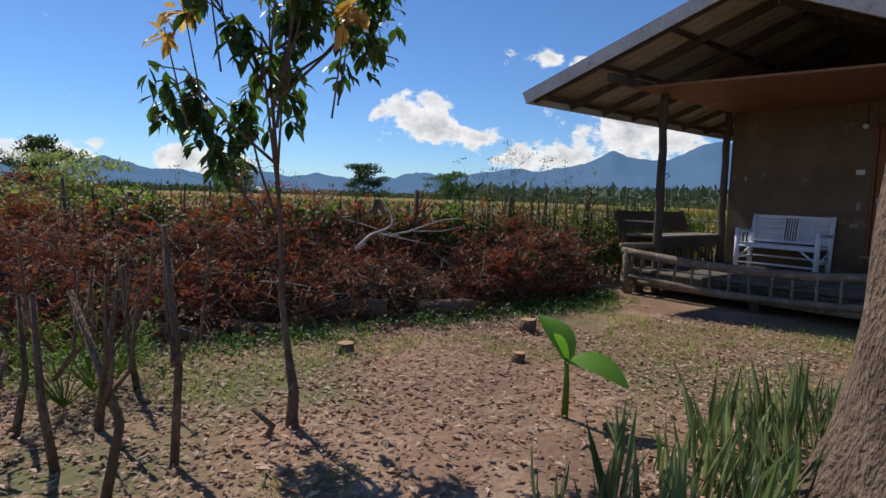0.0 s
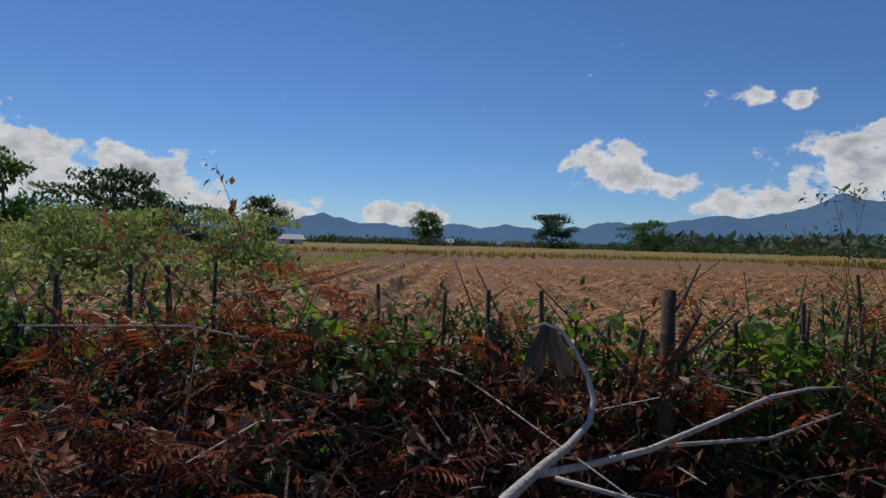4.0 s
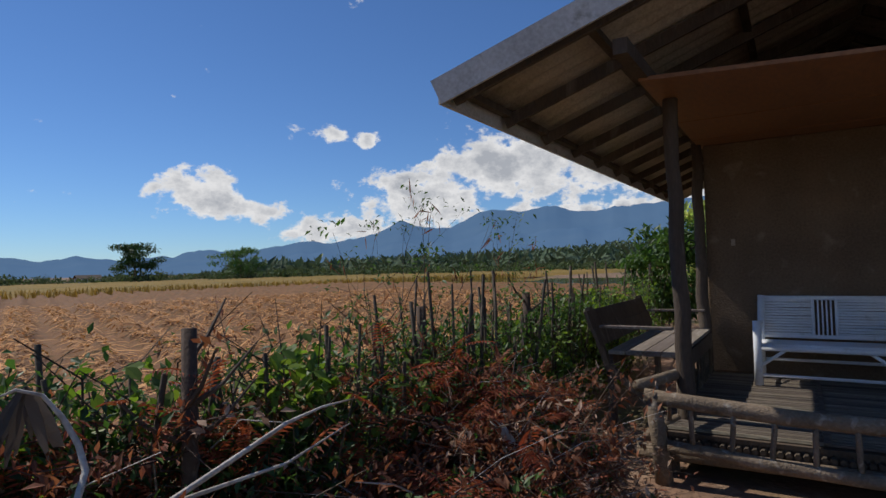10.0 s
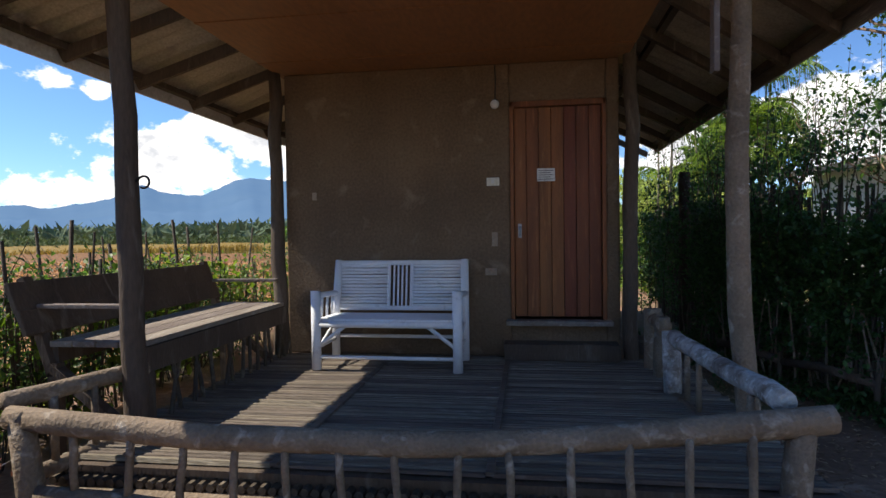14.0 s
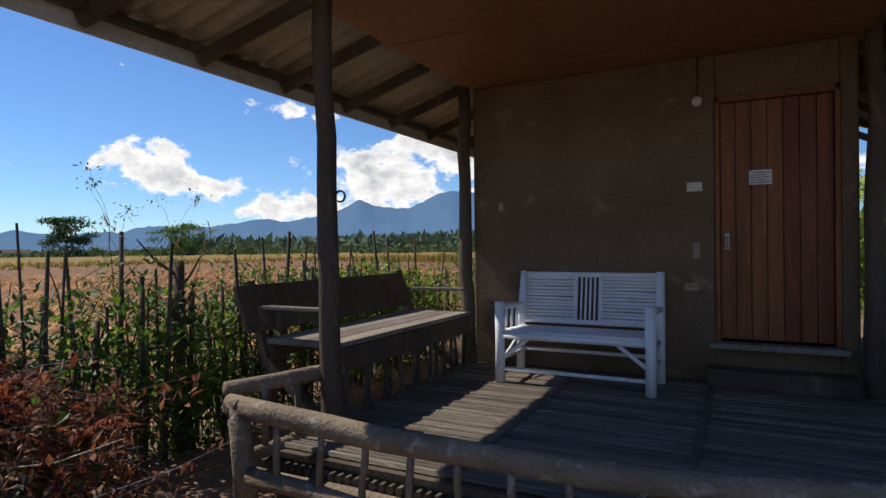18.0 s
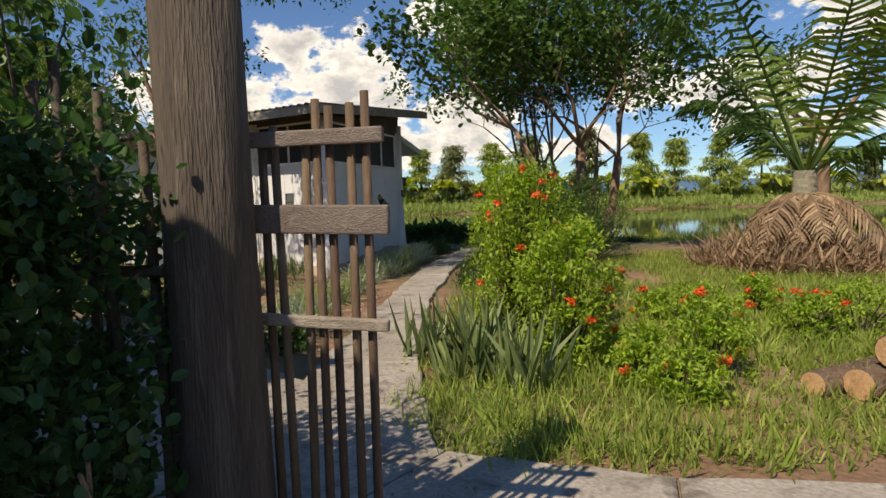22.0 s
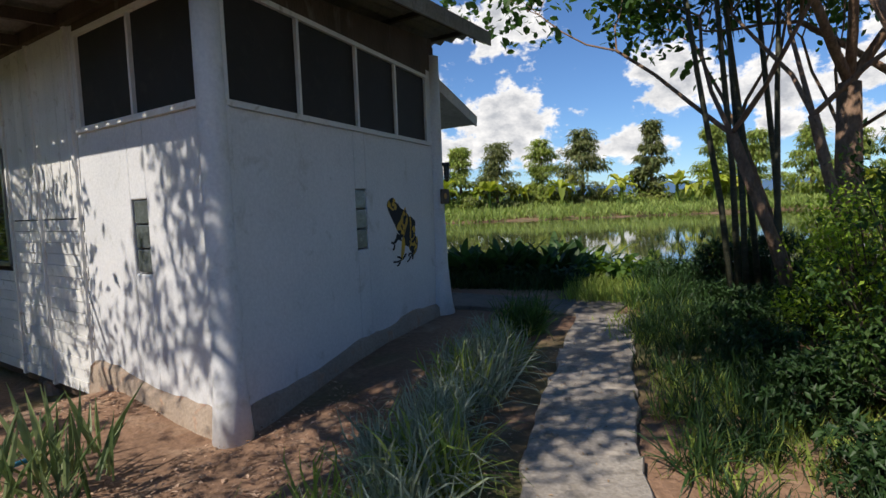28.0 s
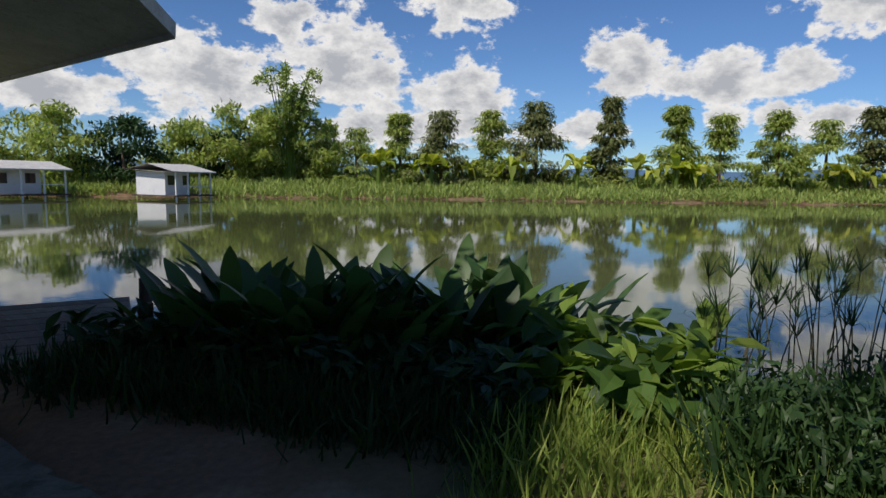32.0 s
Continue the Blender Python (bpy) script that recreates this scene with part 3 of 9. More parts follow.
def hut_walls():
    t = 0.14
    g = Geo()
    g.box(0, 0, FLOOR, 2.02, t, 2.83).box(2.82, 0, FLOOR, 2.93, t, 2.83).box(2.02, 0, 2.5, 2.82, t, 2.83).box(2.02, 0, FLOOR, 2.82, t, 0.64)
    solid("wall_south", g, MUD, "brown earth-plastered hut wall facing the porch", kind="structure", bevel=0.015)
    for name, b in (("wall_west", (0, t, FLOOR, t, 4.4, 2.83)), ("wall_east", (2.93 - t, t, FLOOR, 2.93, 4.4, 2.83)), ("wall_north", (t, 4.4 - t, FLOOR, 2.93 - t, 4.4, 2.83))):
        solid(name, Geo().box(*b), MUD, "brown earth-plastered hut wall", kind="structure", bevel=0.015)
    g = Geo().box(0, 0.14, 0.05, 2.93, 4.4, FLOOR - 0.003)
    solid("hut_base", g, PLINTH, "bare cement base under the earth hut", kind="structure")
    # dirty scuffs by the door
    for x, z, w, h in ((1.86, 1.27, 0.05, 0.12), (1.8, 1.02, 0.1, 0.06), (0.25, 1.7, 0.04, 0.07)):
        g = Geo().box(x, -0.004, z, x + w, -0.001, z + h)
        part("plaster_patch", g, PLINTH, bpy.data.objects["wall_south"])
    p = [(-0.05, -2.85), (3.0, -2.25), (3.0, 0.2), (-0.05, 0.2)]
    g = Geo().add([(x, y, z) for z in (2.83, 2.86) for x, y in p], [(3, 2, 1, 0), (4, 5, 6, 7), (0, 1, 5, 4), (1, 2, 6, 5), (2, 3, 7, 6), (3, 0, 4, 7)])
    for i in range(1, 3):
        g.box(-0.05, -2.3 + i * 0.95, 2.824, 3.0, -2.275 + i * 0.95, 2.829)
    solid("ceiling", g, PLY, "flat red-brown board ceiling over the porch", kind="structure")


def hut_roof():
    """Two slopes of corrugated sheet, wavy across the eaves."""
    for name, x0, x1 in (("roof_west", EAVE_L, RIDGE_X), ("roof_east", EAVE_R, RIDGE_X)):
        g = Geo()
        ys = np.linspace(0, 1, 303)
        ts = np.linspace(0, 1, 5)
        vs, n = [], len(ts)
        for top in (0.012, 0.0):
            for v in ys:
                for q in ts:
                    x = x0 + (x1 - x0) * q
                    y = front_y(x) + (ROOF_Y1 - front_y(x)) * v
                    wave = 0.025 * math.cos(2 * math.pi * y / 0.177)
                    vs.append((x, y, EAVE_Z[x0] + 0.04 + (RIDGE_Z - EAVE_Z[x0]) * q + wave + top))
        k = len(ys) * n
        fs = [(j * n + i, j * n + i + 1, (j + 1) * n + i + 1, (j + 1) * n + i) for j in range(len(ys) - 1) for i in range(n - 1)]
        fs += [tuple(k + v for v in reversed(f)) for f in fs]
        fs += [(j * n, (j + 1) * n, k + (j + 1) * n, k + j * n) for j in range(len(ys) - 1)]
        fs += [(i, k + i, k + i + 1, i + 1) for i in range(n - 1)]
        g.add(vs, fs)
        solid(name, g, FIBRE, "pale corrugated fibre-cement roof slope with grey underside", kind="structure", smooth=True)
    # unseen raised roof, added to throw shade over the garden path and bed
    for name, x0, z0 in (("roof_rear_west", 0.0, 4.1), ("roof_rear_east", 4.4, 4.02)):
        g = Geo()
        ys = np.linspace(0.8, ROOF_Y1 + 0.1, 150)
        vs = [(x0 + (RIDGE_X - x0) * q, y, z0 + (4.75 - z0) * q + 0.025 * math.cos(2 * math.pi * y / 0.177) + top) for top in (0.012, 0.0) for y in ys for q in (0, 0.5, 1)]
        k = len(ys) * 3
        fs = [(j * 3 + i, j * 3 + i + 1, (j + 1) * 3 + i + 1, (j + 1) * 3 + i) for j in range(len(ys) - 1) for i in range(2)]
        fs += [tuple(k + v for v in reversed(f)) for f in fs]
        solid(name, g.add(vs, fs), FIBRE, "unseen pale corrugated roof slope added to shade the garden", kind="structure", smooth=True)
    solid("wall_rear_upper", Geo().box(0.14, 1.0, 2.83, 2.79, 1.14, 4.1).box(0.14, 1.14, 2.83, 0.28, 4.4, 4.1).box(2.65, 1.14, 2.83, 2.79, 4.4, 4.1).box(0.28, 4.26, 2.83, 2.65, 4.4, 4.1), MUD, "unseen earth-plastered wall added below the shading roof", kind="structure")
    frame_ob = thing("roof_frame", "dark timber rafters and purlins under the corrugated roof", "roof timber", kind="structure")
    for side, ex in ((1, EAVE_L), (-1, EAVE_R)):
        for i in range(10):
            a = (ex + side * 0.05, front_y(ex) + 0.12 + i * 0.8, EAVE_Z[ex] - 0.04)
            b = (RIDGE_X - side * 0.02, front_y(RIDGE_X) + 0.12 + i * 0.8, RIDGE_Z - 0.06)
            part("rafter", Geo().beam(a, b, 0.045, 0.09), DARKWOOD, frame_ob)
        for q in (0.03, 0.34, 0.66):
            x = ex + (RIDGE_X - ex) * q
            z = EAVE_Z[ex] + (RIDGE_Z - EAVE_Z[ex]) * q - 0.01
            part("purlin", Geo().beam((x, front_y(x) + 0.03, z), (x, ROOF_Y1 - 0.05, z), 0.06, 0.05), DARKWOOD, frame_ob)
    part("wall_plate", Geo().beam((-0.03, front_y(-0.03) + 0.1, 2.9), (-0.03, 4.5, 2.9), 0.09, 0.1), DARKWOOD, frame_ob)
    part("wall_plate", Geo().beam((2.97, front_y(2.97) + 0.1, 2.9), (2.97, 4.5, 2.9), 0.09, 0.1), DARKWOOD, frame_ob)
    for side, ex in ((1, EAVE_L), (-1, EAVE_R)):
        g = Geo().beam((ex, front_y(ex) - 0.015, EAVE_Z[ex] - 0.02), (RIDGE_X, front_y(RIDGE_X) - 0.015, RIDGE_Z - 0.02), 0.025, 0.17)
        solid("bargeboard", g, FASCIA, "weathered white board along the roof's gable edge", "roof board", kind="structure")
        g = Geo().beam((ex + side * 0.012, front_y(ex) + 0.01, EAVE_Z[ex] - 0.03), (ex + side * 0.012, ROOF_Y1, EAVE_Z[ex] - 0.03), 0.022, 0.12)
        solid("eave_board", g, FASCIA if side > 0 else GREYWOOD, "weathered board along the low edge of the roof", "roof board", kind="structure")


def crooked(a, b, n, off, rng, r0, r1):
    a, b = Vector(a), Vector(b)
    pts = [a.lerp(b, i / (n - 1)) for i in range(n)]
    pts = [p + Vector((rng.uniform(-off, off), rng.uniform(-off, off), rng.uniform(-off, off) * 0.4)) if 0 < i < n - 1 else p for i, p in enumerate(pts)]
    return pts, [(r0 + (r1 - r0) * i / (n - 1)) * rng.uniform(0.94, 1.06) for i in range(n)]


def porch():
    rng = random.Random(11)
    for name, a, b, lab in (("porch_post", (0.1, -2.22, 0.0), (0.05, -2.22, 2.9), "dark round log post holding up the porch roof"),
                            ("porch_post", (3.42, -1.63, 0.0), (3.4, -1.61, 3.1), "bent grey log post holding up the porch roof"),
                            ("porch_post", (-0.04, -0.07, 0.0), (-0.06, -0.07, 2.85), "dark corner log post against the earth wall"),
                            ("porch_post", (3.0, -0.07, 0.0), (3.02, -0.07, 3.2), "dark corner log post against the earth wall")):
        pts, rr = crooked(a, b, 11, 0.014, rng, 0.066, 0.053)
        if a[0] > 3.1:
            pts = [p + Vector((-0.07 * math.sin(math.pi * i / 10) - 0.03, 0, 0)) for i, p in enumerate(pts)]
        g = Geo().tube(pts, rr, 12, 0.03, rng)
        solid(name, g, LOGWOOD if a[0] > 3.1 else DARKWOOD, lab, "post", smooth=True)
    # deck: joists, front log, split-bamboo slats between battens
    deck = thing("porch_floor", "worn grey split-bamboo porch floor on dark joists", "porch floor", kind="structure")
    for y in (-2.5, -1.7, -0.9, -0.1):
        part("joist", Geo().beam((-0.12, y, FLOOR - 0.12), (3.42, y, FLOOR - 0.12), 0.08, 0.14), DARKWOOD, deck)
    for x in (0.0, 1.6, 3.3):
        for y in (-2.5, -0.9):
            part("stilt", Geo().tube([(x, y, -0.05), (x, y, FLOOR - 0.18)], 0.07, 8), DARKWOOD, deck)
    g = Geo()
    rows = 58
    shared = {}
    cols = ((-0.1, 0.98), (1.0, 1.98), (2.0, 3.4))
    for c, (xa, xb) in enumerate(cols):
        for v in range(5):
            h = 0.012 + 0.003 * v
            gg = Geo()
            wv = 0.02
            sec = [(-wv, 0), (-wv * 0.5, h * 0.8), (wv * 0.5, h * 0.8), (wv, 0)]
            L0 = (xb - xa) / 2
            vs = [(s * L0, y + 0.002 * math.sin(3 * s + v), z) for s in (-1, 0, 1) for y, z in sec]
            gg.add(vs, [(i * 4 + k, i * 4 + k + 1, (i + 1) * 4 + k + 1, (i + 1) * 4 + k) for i in range(2) for k in range(3)] + [(0, 3, 2, 1), (8, 9, 10, 11)])
            me = gg.mesh("slat")
            me.materials.append(BAMBOO)
            shared[c, v] = me
    for c, (xa, xb) in enumerate(cols):
        for i in range(rows):
            if rng.random() < 0.02:
                continue
            ob = new("slat", shared[c, rng.randrange(5)])
            ob.parent = deck
            ob.matrix_basis = pose((xa + xb) / 2 + rng.uniform(-0.015, 0.015), -2.52 + 2.5 * (i + 0.5) / rows, FLOOR - 0.012 + rng.uniform(-0.002, 0.003), 0, 0, rng.uniform(-0.4, 0.4))
    for x in (0.99, 1.99):
        part("batten", Geo().box(x - 0.02, -2.52, FLOOR - 0.005, x + 0.02, -0.02, FLOOR + 0.014), BAMBOO, deck, bevel=0.004)
    part("floor_board", Geo().box(-0.12, -2.56, FLOOR - 0.05, 3.42, -0.01, FLOOR - 0.02), DARKWOOD, deck)
    for i in range(70):
        x = -0.08 + i * 0.05
        part("bamboo_end", Geo().tube([(x, -2.6, FLOOR - 0.085), (x, -2.3, FLOOR - 0.085)], 0.021, 7), STICK, deck)
    part("front_beam", Geo().tube(crooked((-0.2, -2.62, FLOOR - 0.16), (3.45, -2.55, FLOOR - 0.16), 8, 0.01, rng, 0.06, 0.055)[0], 0.055, 10), LOGWOOD, deck, smooth=True)
    # front railing of logs
    rail = thing("porch_railing", "low railing of weathered peeled logs round the porch", "railing")

    def sag(a, b, n, d, r0, r1):
        pts, rr = crooked(a, b, n, 0.012, rng, r0, r1)
        return [p - Vector((0, 0, d * math.sin(math.pi * i / (n - 1)))) for i, p in enumerate(pts)], rr

    top = sag((-0.1, -2.8, 0.6), (3.36, -2.55, 0.62), 13, 0.11, 0.052, 0.058)
    part("top_rail", Geo().tube(*top, 12, 0.05, rng), LOGWOOD, rail, smooth=True)
    low = sag((0.05, -2.82, 0.27), (3.2, -2.6, 0.28), 11, 0.09, 0.042, 0.045)
    part("lower_rail", Geo().tube(*low, 12, 0.05, rng), LOGWOOD, rail, smooth=True)
    for k in range(13):
        q = (k + 0.7) / 13.4
        x = 0.05 + 3.15 * q
        a = Vector((x, -2.815 + 0.2 * q, 0.26 - 0.085 * math.sin(math.pi * q)))
        b = Vector((x + rng.uniform(-0.03, 0.03), -2.8 + 0.2 * q, 0.59 - 0.105 * math.sin(math.pi * q)))
        part("baluster", Geo().tube(crooked(a, b, 4, 0.006, rng, 0.019, 0.016)[0], [0.02, 0.017, 0.018, 0.016], 7), LOGWOOD, rail, smooth=True)
    for x, y, lean, r in ((0.02, -2.8, -0.07, 0.062), (3.2, -2.55, 0.05, 0.062)):
        part("corner_post", Geo().tube([(x, y, -0.05), (x + lean * 0.4, y, 0.3), (x + lean, y, 0.63)], [r, r * 0.92, r * 0.85], 10, 0.04, rng), LOGWOOD, rail, smooth=True)
    part("side_rail", Geo().tube(crooked((-0.15, -2.78, 0.66), (0.06, -2.1, 0.66), 4, 0.008, rng, 0.045, 0.04)[0], 0.043, 10), LOGWOOD, rail, smooth=True)
    part("side_rail", Geo().tube(crooked((-0.1, -2.75, 0.3), (0.06, -2.1, 0.32), 4, 0.008, rng, 0.045, 0.04)[0], 0.038, 10), LOGWOOD, rail, smooth=True)
    for y in (-2.6, -2.4, -2.22):
        part("baluster", Geo().tube([(-0.06 + (y + 2.6) * 0.25, y, 0.28), (-0.06 + (y + 2.6) * 0.25, y, 0.64)], 0.018, 7), LOGWOOD, rail, smooth=True)
    # east side: short painted log rails
    for a, b, r in (((3.2, -2.5, 0.67), (3.16, -1.85, 0.67), 0.052), ((3.15, -1.8, 0.67), (3.1, -1.1, 0.69), 0.05)):
        part("painted_rail", Geo().tube(crooked(a, b, 5, 0.01, rng, r, r)[0], r, 12, 0.05, rng), PEELED, rail, "log rail with peeling white paint", smooth=True)
    part("painted_post", Geo().tube([(3.1, -1.06, 0.2), (3.09, -1.06, 0.72)], [0.055, 0.06], 10, 0.05, rng), PEELED, rail, smooth=True)
    for y in (-2.3, -1.5, -1.25):
        part("baluster", Geo().tube([(3.14, y, 0.27), (3.14, y, 0.64)], 0.018, 7), LOGWOOD, rail, smooth=True)
    part("side_rail", Geo().tube([(3.2, -2.5, 0.28), (3.1, -1.05, 0.3)], 0.035, 8), LOGWOOD, rail, smooth=True)
    part("stub_post", Geo().tube([(3.12, -0.35, 0.1), (3.12, -0.35, 0.78)], [0.07, 0.065], 10, 0.05, rng), LOGWOOD, rail, smooth=True)
    part("stub_post", Geo().tube([(3.12, -0.62, 0.1), (3.13, -0.62, 0.75)], [0.06, 0.055], 10, 0.05, rng), LOGWOOD, rail, smooth=True)
    part("stub_rail", Geo().tube([(3.12, -0.3, 0.7), (3.13, -0.7, 0.7)], 0.05, 10, 0.05, rng), LOGWOOD, rail, smooth=True)


def hut_door():
    d = thing("door_1", "closed red-brown plank door in a dark frame", "door", kind="structure")
    n = 7
    for i in range(n):
        a, b = 2.055 + 0.73 * i / n, 2.055 + 0.73 * (i + 1) / n
        part("plank", Geo().box(a + 0.002, 0.03, 0.66, b - 0.002, 0.065 + 0.003 * (i % 2), 2.45), DOORWOOD, d, bevel=0.004)
    part("backing_board", Geo().box(2.056, 0.071, 0.662, 2.784, 0.09, 2.448), DOORWOOD, d)
    for b in ((2.02, -0.012, 0.64, 2.053, 0.1, 2.5), (2.787, -0.012, 0.64, 2.82, 0.1, 2.5), (2.02, -0.012, 2.452, 2.82, 0.1, 2.5)):
        part("door_frame", Geo().box(*b), DOORWOOD, d, bevel=0.005)
    part("sill", Geo().box(1.98, -0.12, 0.60, 2.86, 0.1, 0.64), GREYWOOD, d, bevel=0.006)
    part("step_board", Geo().box(1.96, -0.2, FLOOR + 0.005, 2.9, -0.002, 0.46), DARKWOOD, d, bevel=0.008)
    h = part("handle", Geo().tube([(2.1, 0.02, 1.36), (2.1, -0.02, 1.36), (2.1, -0.02, 1.44)], 0.008, 8), METAL, d, "small metal latch", smooth=True)
    part("latch_plate", Geo().box(2.085, 0.026, 1.34, 2.115, 0.03, 1.46), METAL, d)
    s = thing("door_notice", "small white printed notice fixed on the door", "notice")
    part("sheet", Geo().box(2.25, 0.024, 1.82, 2.4, 0.027, 1.93), PAPER, s)
    for i in range(5):
        part("print_line", Geo().box(2.262, 0.0225, 1.835 + i * 0.018, 2.385 - 0.02 * (i % 2), 0.0238, 1.841 + i * 0.018), INK, s)
    s = thing("light_switch", "cream plastic light switch plate on the earth wall", "switch")
    part("plate", Geo().box(1.82, -0.014, 1.79, 1.93, 0.0, 1.86), CREAM, s, bevel=0.004)
    part("rocker", Geo().box(1.86, -0.02, 1.81, 1.885, -0.0145, 1.84), PAPER, s, bevel=0.002)
    b = thing("wall_lamp", "bare round bulb in a holder above the door", "lamp")
    bm = bmesh.new()
    bmesh.ops.create_uvsphere(bm, u_segments=14, v_segments=10, radius=0.038)
    me = bpy.data.meshes.new("bulb")
    bm.to_mesh(me)
    bm.free()
    me.materials.append(PAPER)
    bulb = new("bulb", me)
    bulb.parent = b
    bulb.location = (1.9, -0.07, 2.47)
    part("holder", Geo().tube([(1.9, 0.0, 2.5), (1.9, -0.03, 2.5), (1.9, -0.06, 2.485)], [0.03, 0.028, 0.022], 10), BLACK, b)
    part("cable", Geo().tube([(1.9, -0.006, 2.53), (1.905, -0.006, 2.68), (1.9, -0.006, 2.82)], 0.006, 6), BLACK, b)


def white_bench():
    rng = random.Random(3)
    b = thing("bamboo_bench", "white-painted bamboo bench with slatted back on the porch", "bench", at=(1.07, -0.41, FLOOR + 0.003), turn=-1.0)
    W, D = 0.565, 0.235
    for sx in (-1, 1):
        part("front_leg", Geo().tube([(sx * W, -D, 0), (sx * W, -D, 0.3), (sx * W, -D, 0.62)], [0.039, 0.037, 0.039], 12), WHITE, b, smooth=True)
        part("back_leg", Geo().tube([(sx * W, D - 0.02, 0), (sx * W, D, 0.42), (sx * (W - 0.01), D + 0.08, 0.84)], [0.036, 0.034, 0.034], 12), WHITE, b, smooth=True)
        part("armrest", Geo().tube([(sx * W, -D - 0.02, 0.585), (sx * W, D + 0.02, 0.56)], 0.024, 10), WHITE, b, smooth=True)
        for y in (-0.12, 0.0, 0.12):
            part("arm_slat", Geo().tube([(sx * W, y, 0.37), (sx * W, y + 0.03, 0.57)], 0.011, 6), WHITE, b, smooth=True)
        part("side_stretcher", Geo().tube([(sx * W, -D, 0.17), (sx * W, D, 0.17)], 0.016, 8), WHITE, b, smooth=True)
        part("side_brace", Geo().tube([(sx * W, -D, 0.14), (sx * W, D, 0.33)], 0.013, 8), WHITE, b, smooth=True)
        part("brace", Geo().tube([(sx * W, -D, 0.17), (sx * (W - 0.24), -D + 0.01, 0.35)], 0.016, 8), WHITE, b, smooth=True)
    part("front_stretcher", Geo().tube([(-W, -D, 0.1), (W, -D, 0.1)], 0.015, 8), WHITE, b, smooth=True)
    part("back_stretcher", Geo().tube([(-W, D, 0.19), (W, D, 0.19)], 0.016, 8), WHITE, b, smooth=True)
    part("seat_rail", Geo().tube([(-W, -D, 0.36), (W, -D, 0.36)], 0.026, 10), WHITE, b, smooth=True)
    for i in range(12):
        y = -D + 0.02 + i * 0.04
        part("seat_slat", Geo().tube([(-W + 0.01, y, 0.385 - 0.0012 * i), (W - 0.01, y, 0.385 - 0.0012 * i)], 0.019, 8), WHITE, b, smooth=True)
    part("back_top_rail", Geo().tube([(-W, D + 0.075, 0.815), (W, D + 0.075, 0.815)], 0.022, 10), WHITE, b, smooth=True)
    part("back_low_rail", Geo().tube([(-W, D + 0.012, 0.43), (W, D + 0.012, 0.43)], 0.02, 10), WHITE, b, smooth=True)

    def back_y(z):
        return D + 0.012 + (z - 0.43) / 0.385 * 0.063

    for xa, xb in ((-W + 0.035, -0.1), (0.1, W - 0.035)):
        for i in range(13):
            z = 0.455 + i * 0.0275
            part("back_slat", Geo().tube([(xa, back_y(z), z), (xb, back_y(z), z + rng.uniform(-0.003, 0.003))], 0.0128, 6), WHITE, b, smooth=True)
    for x in (-0.1, 0.1):
        part("back_upright", Geo().tube([(x, back_y(0.43), 0.43), (x, back_y(0.81), 0.81)], 0.016, 8), WHITE, b, smooth=True)
    for x in (-0.055, -0.018, 0.018, 0.055):
        part("back_bar", Geo().tube([(x, back_y(0.43), 0.43), (x, back_y(0.81), 0.81)], 0.009, 6), WHITE, b, smooth=True)


def plank_bench():
    b = thing("plank_bench", "wide weathered plank bench with leaning back at the porch edge", "bench")
    y0, y1 = -2.08, -0.14
    for i in range(4):
        x = -0.55 + i * 0.145
        part("seat_plank", Geo().box(x, y0, 0.765, x + 0.138, y1, 0.8), GREYWOOD, b, bevel=0.005)
    part("seat_frame", Geo().box(-0.56, y0 + 0.03, 0.67, -0.52, y1, 0.763), DARKWOOD, b)
    part("seat_frame", Geo().box(0.0, y0 + 0.03, 0.62, 0.04, y1, 0.763), DARKWOOD, b)
    for z, h, x in ((0.9, 0.12, -0.61), (1.04, 0.15, -0.67)):
        m = Matrix.Translation((x, 0, z)) @ Matrix.Rotation(radians(-20), 4, "Y")
        part("back_plank", Geo().box(-0.016, y0 - 0.12, -h / 2, 0.016, y1 + 0.0, h / 2 + 0.03, m), DARKWOOD, b, bevel=0.005)
    for y in (y0 + 0.02, y1 - 0.04):
        part("armrest", Geo().box(-0.62, y - 0.03, 0.985, -0.02, y + 0.03, 1.01), GREYWOOD, b, bevel=0.005)
        part("back_upright", Geo().beam((-0.54, y, 0.6), (-0.72, y, 1.16), 0.05, 0.06, (0, 1, 0)), DARKWOOD, b)
        part("bracket", Geo().beam((-0.56, y, 0.66), (0.02, y, 0.2), 0.05, 0.07, (0, 1, 0)), DARKWOOD, b)
        part("leg", Geo().box(-0.56, y - 0.03, -0.05, -0.5, y + 0.03, 0.67), DARKWOOD, b)
    part("leg", Geo().box(-0.0, y0 + 0.02, 0.0, 0.05, y0 + 0.08, 0.62), DARKWOOD, b)
    # low lattice of sticks below the seat
    rng = random.Random(8)
    for i in range(16):
        y = y0 + 0.12 + i * 0.13
        part("lattice_stick", Geo().tube([(0.02, y, FLOOR - 0.05), (0.02, y + rng.uniform(-0.12, 0.12), 0.64)], 0.014, 6), STICK, b)
    solid("hanging_board", Geo().box(3.1, -1.93, 2.18, 3.13, -1.86, 2.62), GREYWOOD, "narrow grey board hung beside the porch post", "board", bevel=0.005)
    h = thing("iron_hook", "black iron hook screwed into the porch post", "hook")
    part("bent_rod", Geo().tube([(0.12, -2.22, 1.68)] + [(0.165 + 0.032 * math.cos(a), -2.22, 1.675 + 0.032 * math.sin(a)) for a in np.linspace(2.2, -2.2, 10)], 0.006, 6), BLACK, h, smooth=True)


hut_walls()
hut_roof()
porch()
hut_door()
white_bench()
plank_bench()

